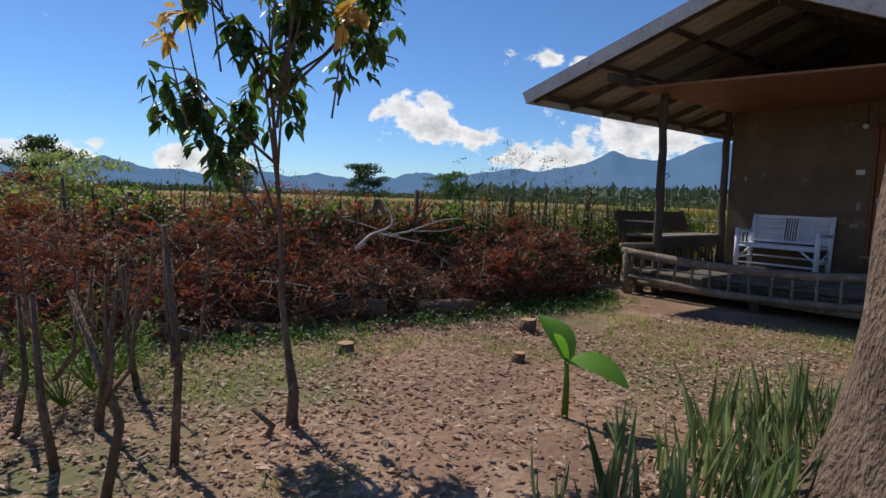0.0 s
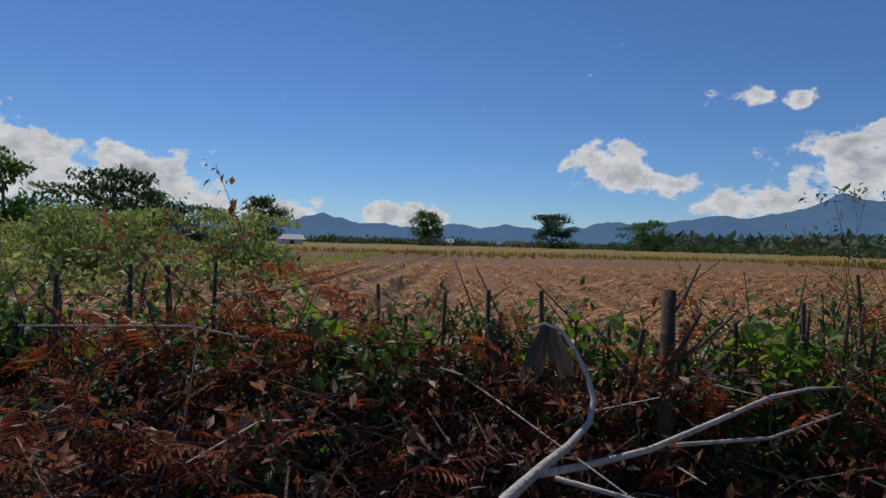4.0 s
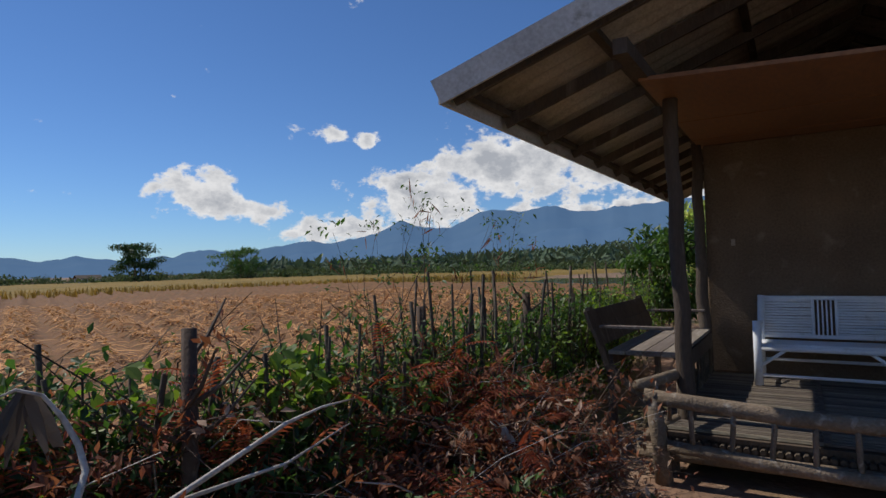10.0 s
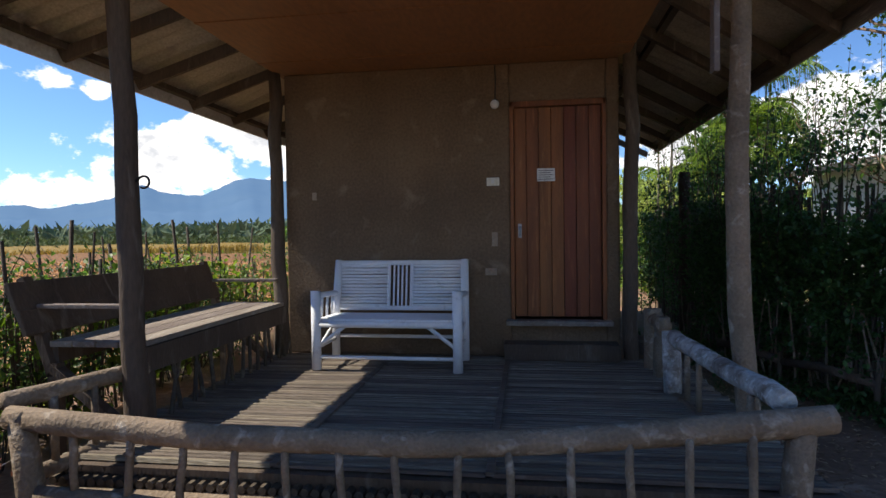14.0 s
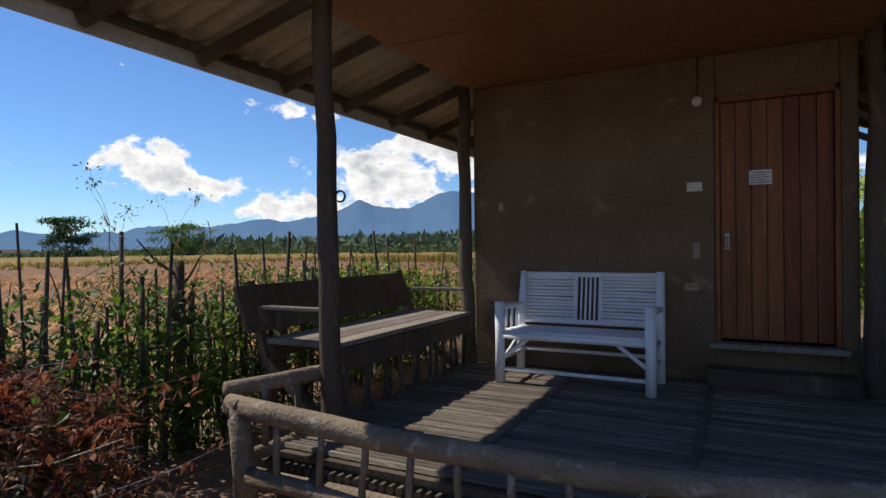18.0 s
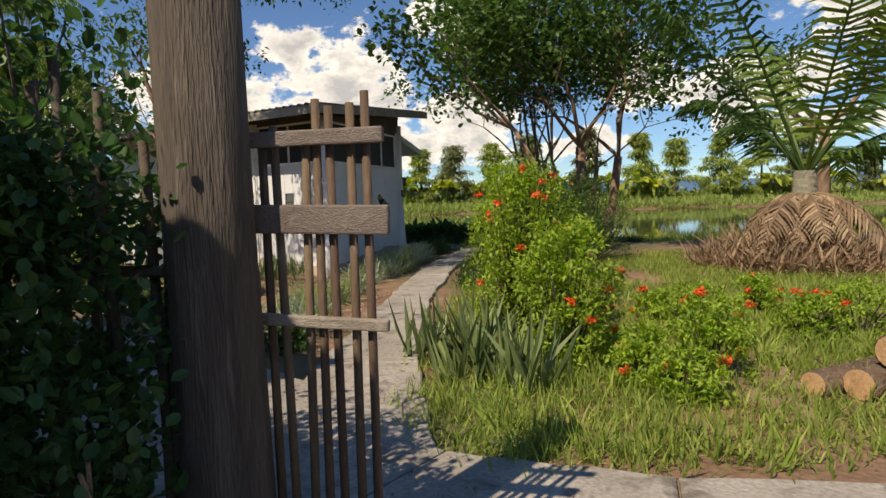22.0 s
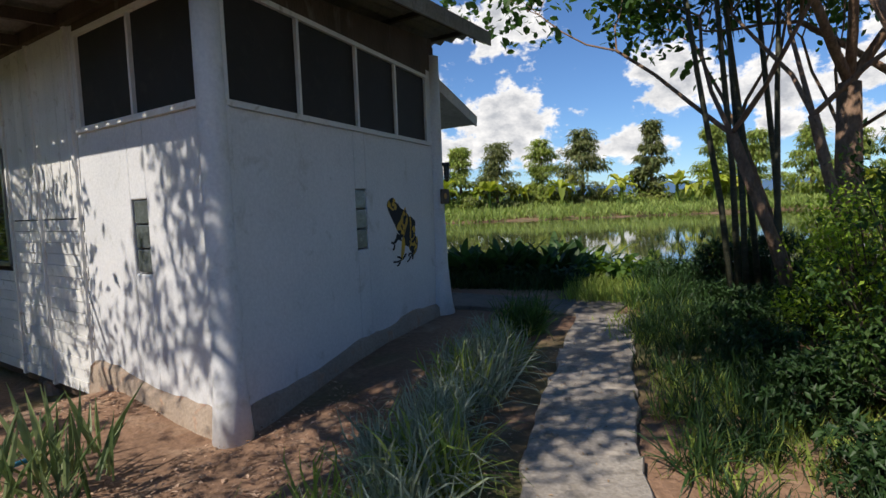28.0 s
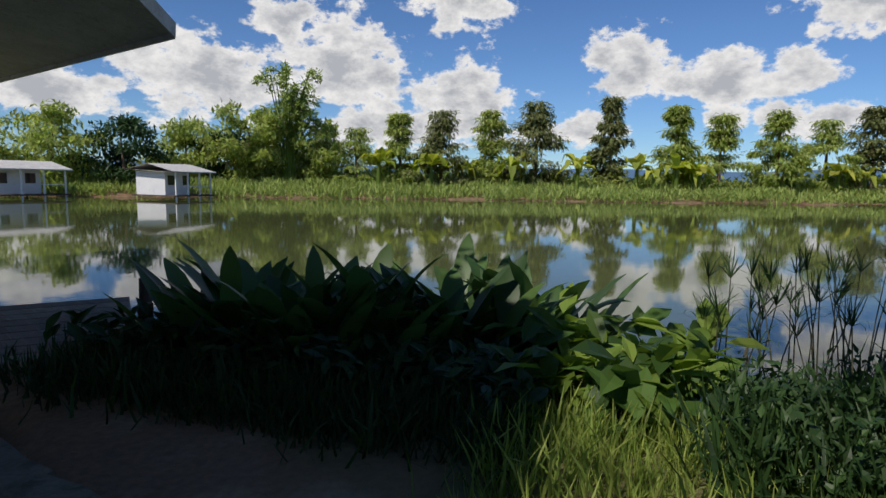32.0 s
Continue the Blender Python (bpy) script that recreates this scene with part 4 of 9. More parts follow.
# ---------------------------------------------------------------- white guest house by the pond
HC = Vector((12.35, 6.93, 0))
UR, UL = Vector((0.9165, 0.400, 0)), Vector((-0.151, 0.9885, 0))
NR, NL = Vector((0.400, -0.9165, 0)), Vector((-0.9885, -0.151, 0))
LEN_R, LEN_L = 3.95, 8.15
ROOF_SLOPE = 0.1


def on_r(s, out, z):
    return HC + UR * s + NR * out + UP * z


def on_l(s, out, z):
    return HC + UL * s + NL * out + UP * z


def slab(g, f, s0, s1, o0, o1, z0, z1, s1_top=None):
    """A block along one face of the house: s along the wall, o outward."""
    p = [f(s, o, z) for z in (z0, z1) for s, o in ((s0, o0), (s1, o0), (s1, o1), (s0, o1))]
    return g.add([tuple(q) for q in p], [(3, 2, 1, 0), (4, 5, 6, 7), (0, 1, 5, 4), (1, 2, 6, 5), (2, 3, 7, 6), (3, 0, 4, 7)])


def guest_house():
    zb, sill, head, top = 0.12, 2.16, 3.02, 3.12
    t = -0.14

    def top_r(s):
        return 3.1 + ROOF_SLOPE * max(s, 0)

    # plaster walls; the right face bears window openings under the roof
    g = Geo()
    slab(g, on_r, 0.0, 1.85, t, 0, -0.4, sill)
    slab(g, on_r, 1.85, 2.07, t, 0, -0.4, 1.0)
    slab(g, on_r, 1.85, 2.07, t, 0, 1.6, sill)
    slab(g, on_r, 2.07, LEN_R, t, 0, -0.4, sill)
    slab(g, on_r, 3.72, LEN_R, t, 0, sill, 3.3)
    slab(g, on_r, 0.0, 0.1, t, 0, sill, 3.1)
    gb = Geo()
    slab(gb, on_r, 0.1, 3.72, t, 0.004, head, head + 0.1)
    gb.add([tuple(on_r(s, o, z)) for o in (t, 0.004) for s, z in ((0.0, 3.1), (LEN_R, 3.1), (LEN_R, 3.52))], [(0, 1, 2), (5, 4, 3), (0, 3, 4, 1), (1, 4, 5, 2), (2, 5, 3, 0)])
    solid("gable_boards", gb, DARKWOOD, "dark timber boarding between the screens and the roof", kind="structure")
    solid("wall_bath_south", g, WHITEWALL, "white plastered guest house wall in shade", kind="structure", bevel=0.012)
    g = Geo()
    slab(g, on_l, 0.0, 0.98, t, 0, -0.4, sill)
    slab(g, on_l, 0.98, 1.24, t, 0, -0.4, 0.95)
    slab(g, on_l, 0.98, 1.24, t, 0, 1.55, sill)
    slab(g, on_l, 1.24, 2.12, t, 0, -0.4, sill)
    slab(g, on_l, 0.0, 0.1, t, 0, sill, 3.1)
    slab(g, on_l, 2.04, 2.12, t, 0, sill, 3.1)
    solid("gable_boards", slab(Geo(), on_l, 0.1, 2.04, t, 0.004, head, 3.1), DARKWOOD, "dark timber boarding above the screens", kind="structure")
    solid("wall_bath_west", g, WHITEWALL, "white plastered guest house wall dappled by tree shade", kind="structure", bevel=0.012)
    # round corner column
    g = Geo().tube([on_r(0.03, -0.02, z) - UR * 0.02 for z in (-0.4, 0.2, 1.2, 2.2, 3.1)], [0.16, 0.115, 0.1, 0.095, 0.095], 16)
    solid("corner_column", g, WHITEWALL, "white rounded plaster column at the house corner", "column", kind="structure", smooth=True)
    g = Geo().tube([on_r(LEN_R - 0.02, 0.0, z) for z in (-0.15, 0.15, 0.6, 1.4, 2.4, 3.3)], [0.22, 0.16, 0.12, 0.1, 0.09, 0.09], 14)
    solid("corner_column", g, WHITEWALL, "white rounded plaster column flaring at its foot", "column", kind="structure", smooth=True)
    # bare cement foot with an uneven upper edge
    rng = random.Random(21)
    for f, n, L0 in ((on_r, 26, LEN_R), (on_l, 14, 2.12)):
        g = Geo()
        vs = []
        for i in range(n + 1):
            s = L0 * i / n
            h = 0.16 - 0.17 * math.exp(-(s / 1.6) ** 2) + 0.02 * math.sin(i * 0.7) + rng.uniform(-0.014, 0.014)
            vs += [tuple(f(s, 0.002, h)), tuple(f(s, 0.05, h - 0.04)), tuple(f(s, 0.11, -0.4))]
        g.add(vs, [(i * 3 + k, i * 3 + k + 1, i * 3 + k + 4, i * 3 + k + 3) for i in range(n) for k in range(2)])
        solid("plinth", g, PLINTH, "bare rough cement foot along the plastered wall", kind="structure", smooth=True)
    # hidden walls that close the house
    far = on_l(LEN_L, 0, 0)
    for name, a, b in (("wall_house_north", far, far + UR * 5.6), ("wall_house_east", on_r(LEN_R, 0, 0), far + UR * 5.6)):
        d = (b - a).normalized()
        nn = Vector((d.y, -d.x, 0))
        p = [c + nn * o + UP * z for z in (0.3, 3.1) for c, o in ((a, 0), (b, 0), (b, 0.12), (a, 0.12))]
        g = Geo().add([tuple(q) for q in p], [(3, 2, 1, 0), (4, 5, 6, 7), (0, 1, 5, 4), (1, 2, 6, 5), (2, 3, 7, 6), (3, 0, 4, 7)])
        solid(name, g, WHITEWALL, "white guest house wall", kind="structure")
    # board wall on stilts
    bw = thing("wall_boards", "white-painted board and woven bamboo wall on low stilts", "wall", kind="structure")
    n = 30
    w0, w1, wz0, wz1 = 4.0, 5.55, 0.92, 2.2
    for i in range(n):
        a, b = 2.14 + (LEN_L - 2.14) * i / n, 2.14 + (LEN_L - 2.14) * (i + 1) / n
        spans = [(1.42, 3.12)] if (b < w0 or a > w1) else [(wz1, 3.12)]
        for za, zc in spans:
            part("board", slab(Geo(), on_l, a + 0.004, b - 0.004, -0.05, -0.002 - 0.006 * rng.random(), za, zc), WHITEWOOD, bw)
    for i in range(15):
        z = -0.24 + i * 0.11
        cuts = [(2.14, LEN_L)] if z + 0.1 < wz0 else [(2.14, w0), (w1, LEN_L)]
        for a, b in cuts:
            part("woven_strip", slab(Geo(), on_l, a, b, -0.05, -0.004 - 0.008 * (i % 2), z + 0.003, z + 0.107), WHITEWOOD, bw)
    for s in (2.2, 3.1, 3.9, 5.85, 6.9, 8.08):
        part("cover_strip", slab(Geo(), on_l, s - 0.025, s + 0.025, -0.02, 0.018, -0.26, 3.12), WHITEWOOD, bw)
    part("sill_beam", slab(Geo(), on_l, 2.14, LEN_L, -0.12, -0.055, -0.34, -0.22), DARKWOOD, bw)
    for s in (3.4, 5.6, 7.9):
        part("stilt", Geo().tube([on_l(s, -0.1, -0.8), on_l(s, -0.1, -0.3)], 0.11, 12), PLINTH, bw)
    # dark sheet added behind the stilts to stand for shade below the floor
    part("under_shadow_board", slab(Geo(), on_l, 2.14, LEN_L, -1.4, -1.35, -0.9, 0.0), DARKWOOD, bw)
    # sliding window
    wd = thing("window_1", "dark two-pane sliding window in an aluminium frame", "window", kind="structure")
    for a, b, za, zc in ((w0, w1, wz0, wz0 + 0.04), (w0, w1, wz1 - 0.04, wz1), (w0, w0 + 0.045, wz0, wz1), (w1 - 0.045, w1, wz0, wz1), ((w0 + w1) / 2 - 0.03, (w0 + w1) / 2 + 0.03, wz0, wz1)):
        part("frame_bar", slab(Geo(), on_l, a, b, -0.05, 0.02, za, zc), METAL, wd)
    for a, b in ((w0 + 0.04, (w0 + w1) / 2 - 0.025), ((w0 + w1) / 2 + 0.025, w1 - 0.04)):
        part("pane", slab(Geo(), on_l, a, b, -0.035, -0.03, wz0 + 0.035, wz1 - 0.035), GLASS, wd)
    solid("curtain", slab(Geo(), on_l, w0, w1, -0.2, -0.17, wz0, wz1), SCREEN, "dark curtain behind the sliding window", "curtain")
    # screened openings below the roof
    for f, splits, name in ((on_r, (0.12, 1.02, 1.98, 2.84, 3.7), "window_2"), (on_l, (0.14, 1.08, 2.02), "window_3")):
        sw = thing(name, "row of dark insect-screened openings in white frames under the roof", "window", kind="structure")
        for a, b in zip(splits, splits[1:]):
            part("screen", slab(Geo(), f, a + 0.012, b - 0.012, -0.035, -0.025, sill + 0.03, head - 0.01), SCREEN, sw)
        for s in splits:
            part("mullion", slab(Geo(), f, s - 0.017, s + 0.017, -0.05, 0.006, sill, head), WHITEWOOD, sw)
        part("window_sill", slab(Geo(), f, splits[0] - 0.03, splits[-1] + 0.03, -0.1, 0.03, sill, sill + 0.045), WHITEWOOD, sw)
        part("head_rail", slab(Geo(), f, splits[0] - 0.03, splits[-1] + 0.03, -0.1, 0.012, head - 0.03, head + 0.01), WHITEWOOD, sw)
    # glass block slits
    for f, s, z in ((on_r, 1.855, 1.01), (on_l, 0.99, 0.96)):
        gb = thing("glass_block_slit", "narrow slit of three stacked glass blocks", "window", kind="structure")
        for i in range(3):
            part("glass_block", slab(Geo(), f, s, s + (0.21 if f is on_r else 0.22), -0.1, -0.012, z + i * 0.197 + 0.004, z + i * 0.197 + 0.188), GLASSBLOCK, gb, bevel=0.008)
    # roof
    s0, s1, o0, o1 = -0.95, 4.95, 0.75, -LEN_L - 0.6

    def roof_at(s, q, dz):
        """s: along the slope; q: metres along the west wall from the corner."""
        p = HC + UR * s + UL * q
        return (p.x, p.y, 3.17 + ROOF_SLOPE * (s + 0.95) + dz)

    qs = np.arange(-0.54, LEN_L + 0.7, 0.03)
    ss = np.linspace(s0, s1, 6)
    n = len(ss)
    vs = []
    for topz in (0.014, 0.0):
        for q in qs:
            wv = 0.028 * math.cos(2 * math.pi * q / 0.2)
            vs += [roof_at(s, q, wv + topz) for s in ss]
    k = len(qs) * n
    fs = [(j * n + i, j * n + i + 1, (j + 1) * n + i + 1, (j + 1) * n + i) for j in range(len(qs) - 1) for i in range(n - 1)]
    fs += [tuple(k + v for v in reversed(f)) for f in fs]
    fs += [(j * n, (j + 1) * n, k + (j + 1) * n, k + j * n) for j in range(len(qs) - 1)]
    solid("roof_guest_house", Geo().add(vs, fs), OLDROOF, "weathered corrugated roof with wide eaves", kind="structure", smooth=True)
    fr = thing("eaves_frame", "dark timber framing and pale fascia below the roof edge", "roof timber", kind="structure")
    for a, b, m, w, h in ((roof_at(s0 + 0.01, -0.54, -0.09), roof_at(s0 + 0.01, LEN_L + 0.65, -0.09), OLDFASCIA, 0.025, 0.15), (roof_at(s0, -0.55, -0.1), roof_at(s1, -0.55, -0.1), OLDFASCIA, 0.025, 0.17)):
        part("fascia_board", Geo().beam(a, b, w, h), m, fr)
    for i in range(11):
        q = -0.48 + i * 0.91
        part("rafter", Geo().beam(roof_at(s0 + 0.03, q, -0.1), roof_at(s1 - 0.1, q, -0.1), 0.05, 0.1), DARKWOOD, fr)
    for s in (-0.55, 0.0, 1.5, 3.0, 4.4):
        part("purlin", Geo().beam(roof_at(s, -0.52, -0.045), roof_at(s, LEN_L + 0.6, -0.045), 0.05, 0.05), DARKWOOD, fr)
    part("wall_beam", Geo().beam(on_l(-0.5, 0.0, 3.17), on_l(LEN_L, 0.0, 3.17), 0.1, 0.12), DARKWOOD, fr)
    # veranda roof at the pond end
    g = Geo()
    a, b, c, d = on_r(LEN_R - 0.1, -0.1, 3.12), on_r(LEN_R + 2.0, -0.1, 2.72), on_r(LEN_R + 2.0, -0.1, 2.72) + UL * 6, on_r(LEN_R - 0.1, -0.1, 3.12) + UL * 6
    g.add([tuple(p) for p in (a, b, c, d)] + [tuple(p - UP * 0.05) for p in (a, b, c, d)], [(0, 1, 2, 3), (7, 6, 5, 4), (0, 4, 5, 1), (1, 5, 6, 2), (2, 6, 7, 3), (3, 7, 4, 0)])
    solid("veranda_roof", g, FASCIA, "pale boarded veranda roof at the pond side", kind="structure")
    part("veranda_fascia", Geo().beam(a + NR * 0.02, b + NR * 0.02, 0.025, 0.16), FASCIA, bpy.data.objects["veranda_roof"])
    # lower veranda beyond it, facing the pond
    a, b, c, d = Vector((19.5, 13.3, 2.9)), Vector((19.1, 20.5, 2.9)), Vector((15.4, 20.5, 3.55)), Vector((16.5, 10.3, 3.55))
    g = Geo().add([tuple(p) for p in (a, b, c, d)] + [tuple(p - UP * 0.06) for p in (a, b, c, d)], [(0, 1, 2, 3), (7, 6, 5, 4), (0, 4, 5, 1), (1, 5, 6, 2), (2, 6, 7, 3), (3, 7, 4, 0)])
    vr = solid("veranda_roof", g, FASCIA, "pale boarded roof of the lower veranda", kind="structure")
    part("veranda_fascia", Geo().beam(a + Vector((0.02, -0.02, -0.03)), d + Vector((0.02, -0.02, -0.03)), 0.025, 0.17), FASCIA, vr)
    part("veranda_fascia", Geo().beam(a + Vector((0.02, 0, -0.05)), b + Vector((0.02, 0, -0.05)), 0.025, 0.14), FASCIA, vr)
    g = Geo().tube([(16.97, 11.25, -0.2), (16.97, 11.25, 0.12), (16.96, 11.26, 1.6), (16.95, 11.27, 3.5)], [0.11, 0.085, 0.07, 0.065], 14)
    solid("veranda_post", g, WHITEWALL, "slim white veranda post flaring at its foot", "post", smooth=True)
    # caged lamp and wooden plaque on the corner column
    lp = thing("bulkhead_lamp", "caged metal wall lamp by the house corner", "lamp")
    p = on_r(LEN_R - 0.02, 0.1, 1.93)
    part("arm", Geo().tube([p, p + UR * 0.14], 0.022, 8), BLACK, lp)
    c = p + UR * 0.14
    part("cap", Geo().tube([c + UP * 0.03, c - UP * 0.02], [0.04, 0.055], 12), BLACK, lp)
    part("glass", Geo().tube([c - UP * 0.02, c - UP * 0.16, c - UP * 0.2], [0.035, 0.035, 0.015], 12), GLASSBLOCK, lp, smooth=True)
    for i in range(6):
        q = Vector((math.cos(i * 1.047), math.sin(i * 1.047), 0)) * 0.05
        part("cage_wire", Geo().tube([c + q - UP * 0.02, c + q - UP * 0.17, c + q * 0.2 - UP * 0.22], 0.004, 5), BLACK, lp)
    for z in (0.07, 0.12, 0.17):
        part("cage_ring", Geo().tube([c + Vector((math.cos(a) * 0.05, math.sin(a) * 0.05, -z)) for a in np.linspace(0, 2 * math.pi, 13)], 0.004, 5), BLACK, lp)
    pl = thing("wood_plaque", "small dark wooden plaque with a yellow round mark", "plaque")
    q = on_r(LEN_R - 0.02, 0.09, 1.5)
    part("plate", slab(Geo(), on_r, LEN_R - 0.14, LEN_R + 0.13, 0.1, 0.125, 1.42, 1.61), DARKWOOD, pl, bevel=0.01)
    part("mark", Geo().tube([on_r(LEN_R - 0.02, 0.126, 1.52), on_r(LEN_R - 0.02, 0.129, 1.52)], 0.04, 12), MARKYELLOW, pl)
    # wall painting in plain shapes
    pt = thing("wall_painting", "black and yellow spotted creature painted on the white wall", "wall painting")

    def blob(s, z, rs, rz, turn, o, n=14, wob=0.0):
        pts = []
        for i in range(n):
            a = 2 * math.pi * i / n
            k = 1 + wob * math.sin(3 * a + s * 9)
            x, y = rs * k * math.cos(a), rz * k * math.sin(a)
            pts.append(tuple(on_r(s + x * math.cos(turn) - y * math.sin(turn), o, z + x * math.sin(turn) + y * math.cos(turn))))
        return Geo().add(pts, [tuple(range(n))])

    x0, z0 = 2.9, 1.22

    def shape(name, outline, o, paint):
        part(name, Geo().add([tuple(on_r(x0 + a, o, z0 + b)) for a, b in outline], [tuple(range(len(outline)))]), paint, pt)

    shape("body", ((-0.4, 0.215), (-0.366, 0.254), (-0.297, 0.285), (-0.237, 0.291), (-0.199, 0.243), (-0.115, 0.216), (-0.066, 0.174), (0.029, 0.143), (0.113, 0.107), (0.174, 0.05), (0.204, 0.069), (0.28, 0.03), (0.33, 0.01), (0.318, -0.051), (0.288, -0.084), (0.311, -0.161), (0.349, -0.186), (0.379, -0.231), (0.364, -0.307), (0.311, -0.361), (0.235, -0.396), (0.143, -0.328), (0.098, -0.276), (0.014, -0.258), (-0.031, -0.184), (-0.115, -0.129), (-0.176, -0.079), (-0.244, 0.007), (-0.328, 0.095), (-0.381, 0.167)), 0.002, FROGBLACK)
    shape("fore_leg", ((-0.183, -0.102), (-0.221, -0.162), (-0.282, -0.205), (-0.335, -0.209), (-0.267, -0.23), (-0.214, -0.209), (-0.153, -0.181), (-0.069, -0.204), (-0.077, -0.148)), 0.003, FROGBLACK)
    shape("fore_leg", ((-0.031, -0.147), (0.007, -0.176), (0.014, -0.252), (-0.016, -0.341), (-0.077, -0.416), (-0.13, -0.435), (-0.107, -0.355), (-0.085, -0.268), (-0.069, -0.198)), 0.004, FROGYELLOW)
    for a, b, rs, rz, tn in ((-0.351, 0.219, 0.042, 0.037, 0.2), (-0.225, 0.214, 0.053, 0.068, 0.5), (-0.29, 0.173, 0.061, 0.019, -0.3), (-0.115, -0.024, 0.084, 0.043, 0.6), (-0.009, 0.078, 0.114, 0.037, 0.9), (0.071, 0.028, 0.034, 0.093, -0.2), (-0.028, -0.067, 0.076, 0.074, 0.2), (0.181, 0.007, 0.019, 0.074, 0.1), (0.166, -0.157, 0.019, 0.108, -0.15), (0.265, -0.089, 0.049, 0.043, 0.2), (0.208, -0.185, 0.091, 0.031, 0.4), (0.212, -0.265, 0.099, 0.037, 0.3), (0.322, -0.259, 0.034, 0.081, -0.35), (0.28, -0.332, 0.061, 0.028, 0.7)):
        part("yellow_shape", blob(x0 + a, z0 + b, rs, rz, tn, 0.005, 14, 0.12), FROGYELLOW, pt)
    for a, b, rs, rz, tn in ((0.014, 0.031, 0.034, 0.053, -0.2), (0.052, 0.131, 0.034, 0.019, -0.4), (0.06, 0.067, 0.023, 0.025, 0), (-0.058, -0.043, 0.019, 0.034, 0.4), (-0.092, -0.089, 0.011, 0.015, 0), (-0.005, -0.087, 0.015, 0.015, 0), (-0.058, -0.141, 0.034, 0.015, 0.2), (-0.297, 0.251, 0.046, 0.022, 0.2), (-0.206, 0.232, 0.023, 0.009, -0.4), (-0.259, 0.184, 0.027, 0.015, 0), (0.242, -0.02, 0.034, 0.022, 0), (0.223, -0.112, 0.027, 0.015, 0), (0.216, -0.165, 0.049, 0.025, 0.1), (0.227, -0.227, 0.03, 0.022, 0.3), (0.147, -0.204, 0.015, 0.019, 0), (0.307, -0.237, 0.019, 0.037, 0.2), (0.333, -0.268, 0.011, 0.015, 0.2), (0.246, -0.348, 0.019, 0.019, 0), (0.299, -0.332, 0.019, 0.015, 0), (0.181, -0.294, 0.053, 0.019, 0.1)):
        part("spot", blob(x0 + a, z0 + b, rs, rz, tn, 0.0065, 10, 0.1), FROGBLACK, pt)
    for pts in (((-0.267, -0.213), (-0.328, -0.199)), ((-0.252, -0.232), (-0.275, -0.274), (-0.301, -0.281)), ((-0.115, -0.42), (-0.199, -0.426), (-0.297, -0.417)), ((-0.138, -0.439), (-0.183, -0.465), (-0.214, -0.47)), ((-0.092, -0.403), (-0.161, -0.375), (-0.199, -0.371)), ((-0.062, -0.409), (-0.016, -0.384), (0.029, -0.358)), ((0.219, -0.38), (0.151, -0.402), (0.098, -0.44), (0.052, -0.454)), ((0.219, -0.387), (0.2, -0.437)), ((0.181, -0.367), (0.113, -0.362), (0.098, -0.392))):
        part("toe", Geo().tube([on_r(x0 + a, 0.0, z0 + b) for a, b in pts], 0.012, 5), FROGBLACK, pt)


GLASS = plain("dark_window_glass", (0.02, 0.025, 0.03), 0.04)
GLASSBLOCK = mat("grey_glass_block", (0.12, 0.14, 0.14), (0.09, 0.1, 0.1), (0.2, 0.22, 0.22), scale=9, fine=40, rough=0.12, bump=0.2, space="World", spec=0.6)
MARKYELLOW = plain("yellow_paint_mark", (0.5, 0.25, 0.02), 0.6)
FROGBLACK = mat("black_wall_paint", (0.012, 0.013, 0.015), (0.02, 0.021, 0.024), scale=8, fine=50, rough=0.75, bump=0.05, space="World")
FROGYELLOW = mat("yellow_wall_paint", (0.62, 0.38, 0.04), (0.5, 0.33, 0.06), (0.35, 0.2, 0.03), scale=9, fine=50, rough=0.75, bump=0.05, space="World")
guest_house()

# ---------------------------------------------------------------- concrete paths


def ribbon(name, mid, half, z, label, stone=CONCRETE):
    """A cast path of slabs along a line, with real edges and joints; each slab is a part."""
    th = thing(name, label, "path", kind="structure")
    pts = [Vector((x, y, 0)) for x, y in mid]
    rng = random.Random(len(mid))
    ways = [(b - a).normalized() for a, b in zip(pts, pts[1:])]
    ways = [ways[0]] + [(u + v).normalized() for u, v in zip(ways, ways[1:])] + [ways[-1]]
    for a, b, h0, h1, w0, w1 in zip(pts, pts[1:], half, half[1:], ways, ways[1:]):
        d = (b - a).normalized()
        n = max(1, round((b - a).length / 1.25))
        for i in range(n):
            p, q = a.lerp(b, i / n) + d * 0.008, a.lerp(b, (i + 1) / n) - d * 0.008
            ha, hb = h0 + (h1 - h0) * i / n, h0 + (h1 - h0) * (i + 1) / n
            zz = z + rng.uniform(-0.006, 0.006)
            k = 7
            rows = []
            for j in range(k):
                u = j / (k - 1)
                m, hh = p.lerp(q, u), ha + (hb - ha) * u
                w = w0.lerp(w1, (i + u) / n)
                s = Vector((w.y, -w.x, 0))
                rows.append((m - s * (hh + rng.uniform(-0.025, 0.025)), m + s * (hh + rng.uniform(-0.025, 0.025))))
            c = [r[0] for r in rows] + [r[1] for r in reversed(rows)]
            n2 = len(c)
            g = Geo().add([(v.x, v.y, -0.12) for v in c] + [(v.x, v.y, zz - 0.012) for v in c] + [(v.x * 0.97 + ((p + q) / 2).x * 0.03, v.y * 0.97 + ((p + q) / 2).y * 0.03, zz) for v in c],
                          [tuple(2 * n2 + j for j in reversed(range(n2)))] + [(m * n2 + (j + 1) % n2, m * n2 + j, (m + 1) * n2 + j, (m + 1) * n2 + (j + 1) % n2) for m in range(2) for j in range(n2)])
            part("slab", g, stone, th)
    return th


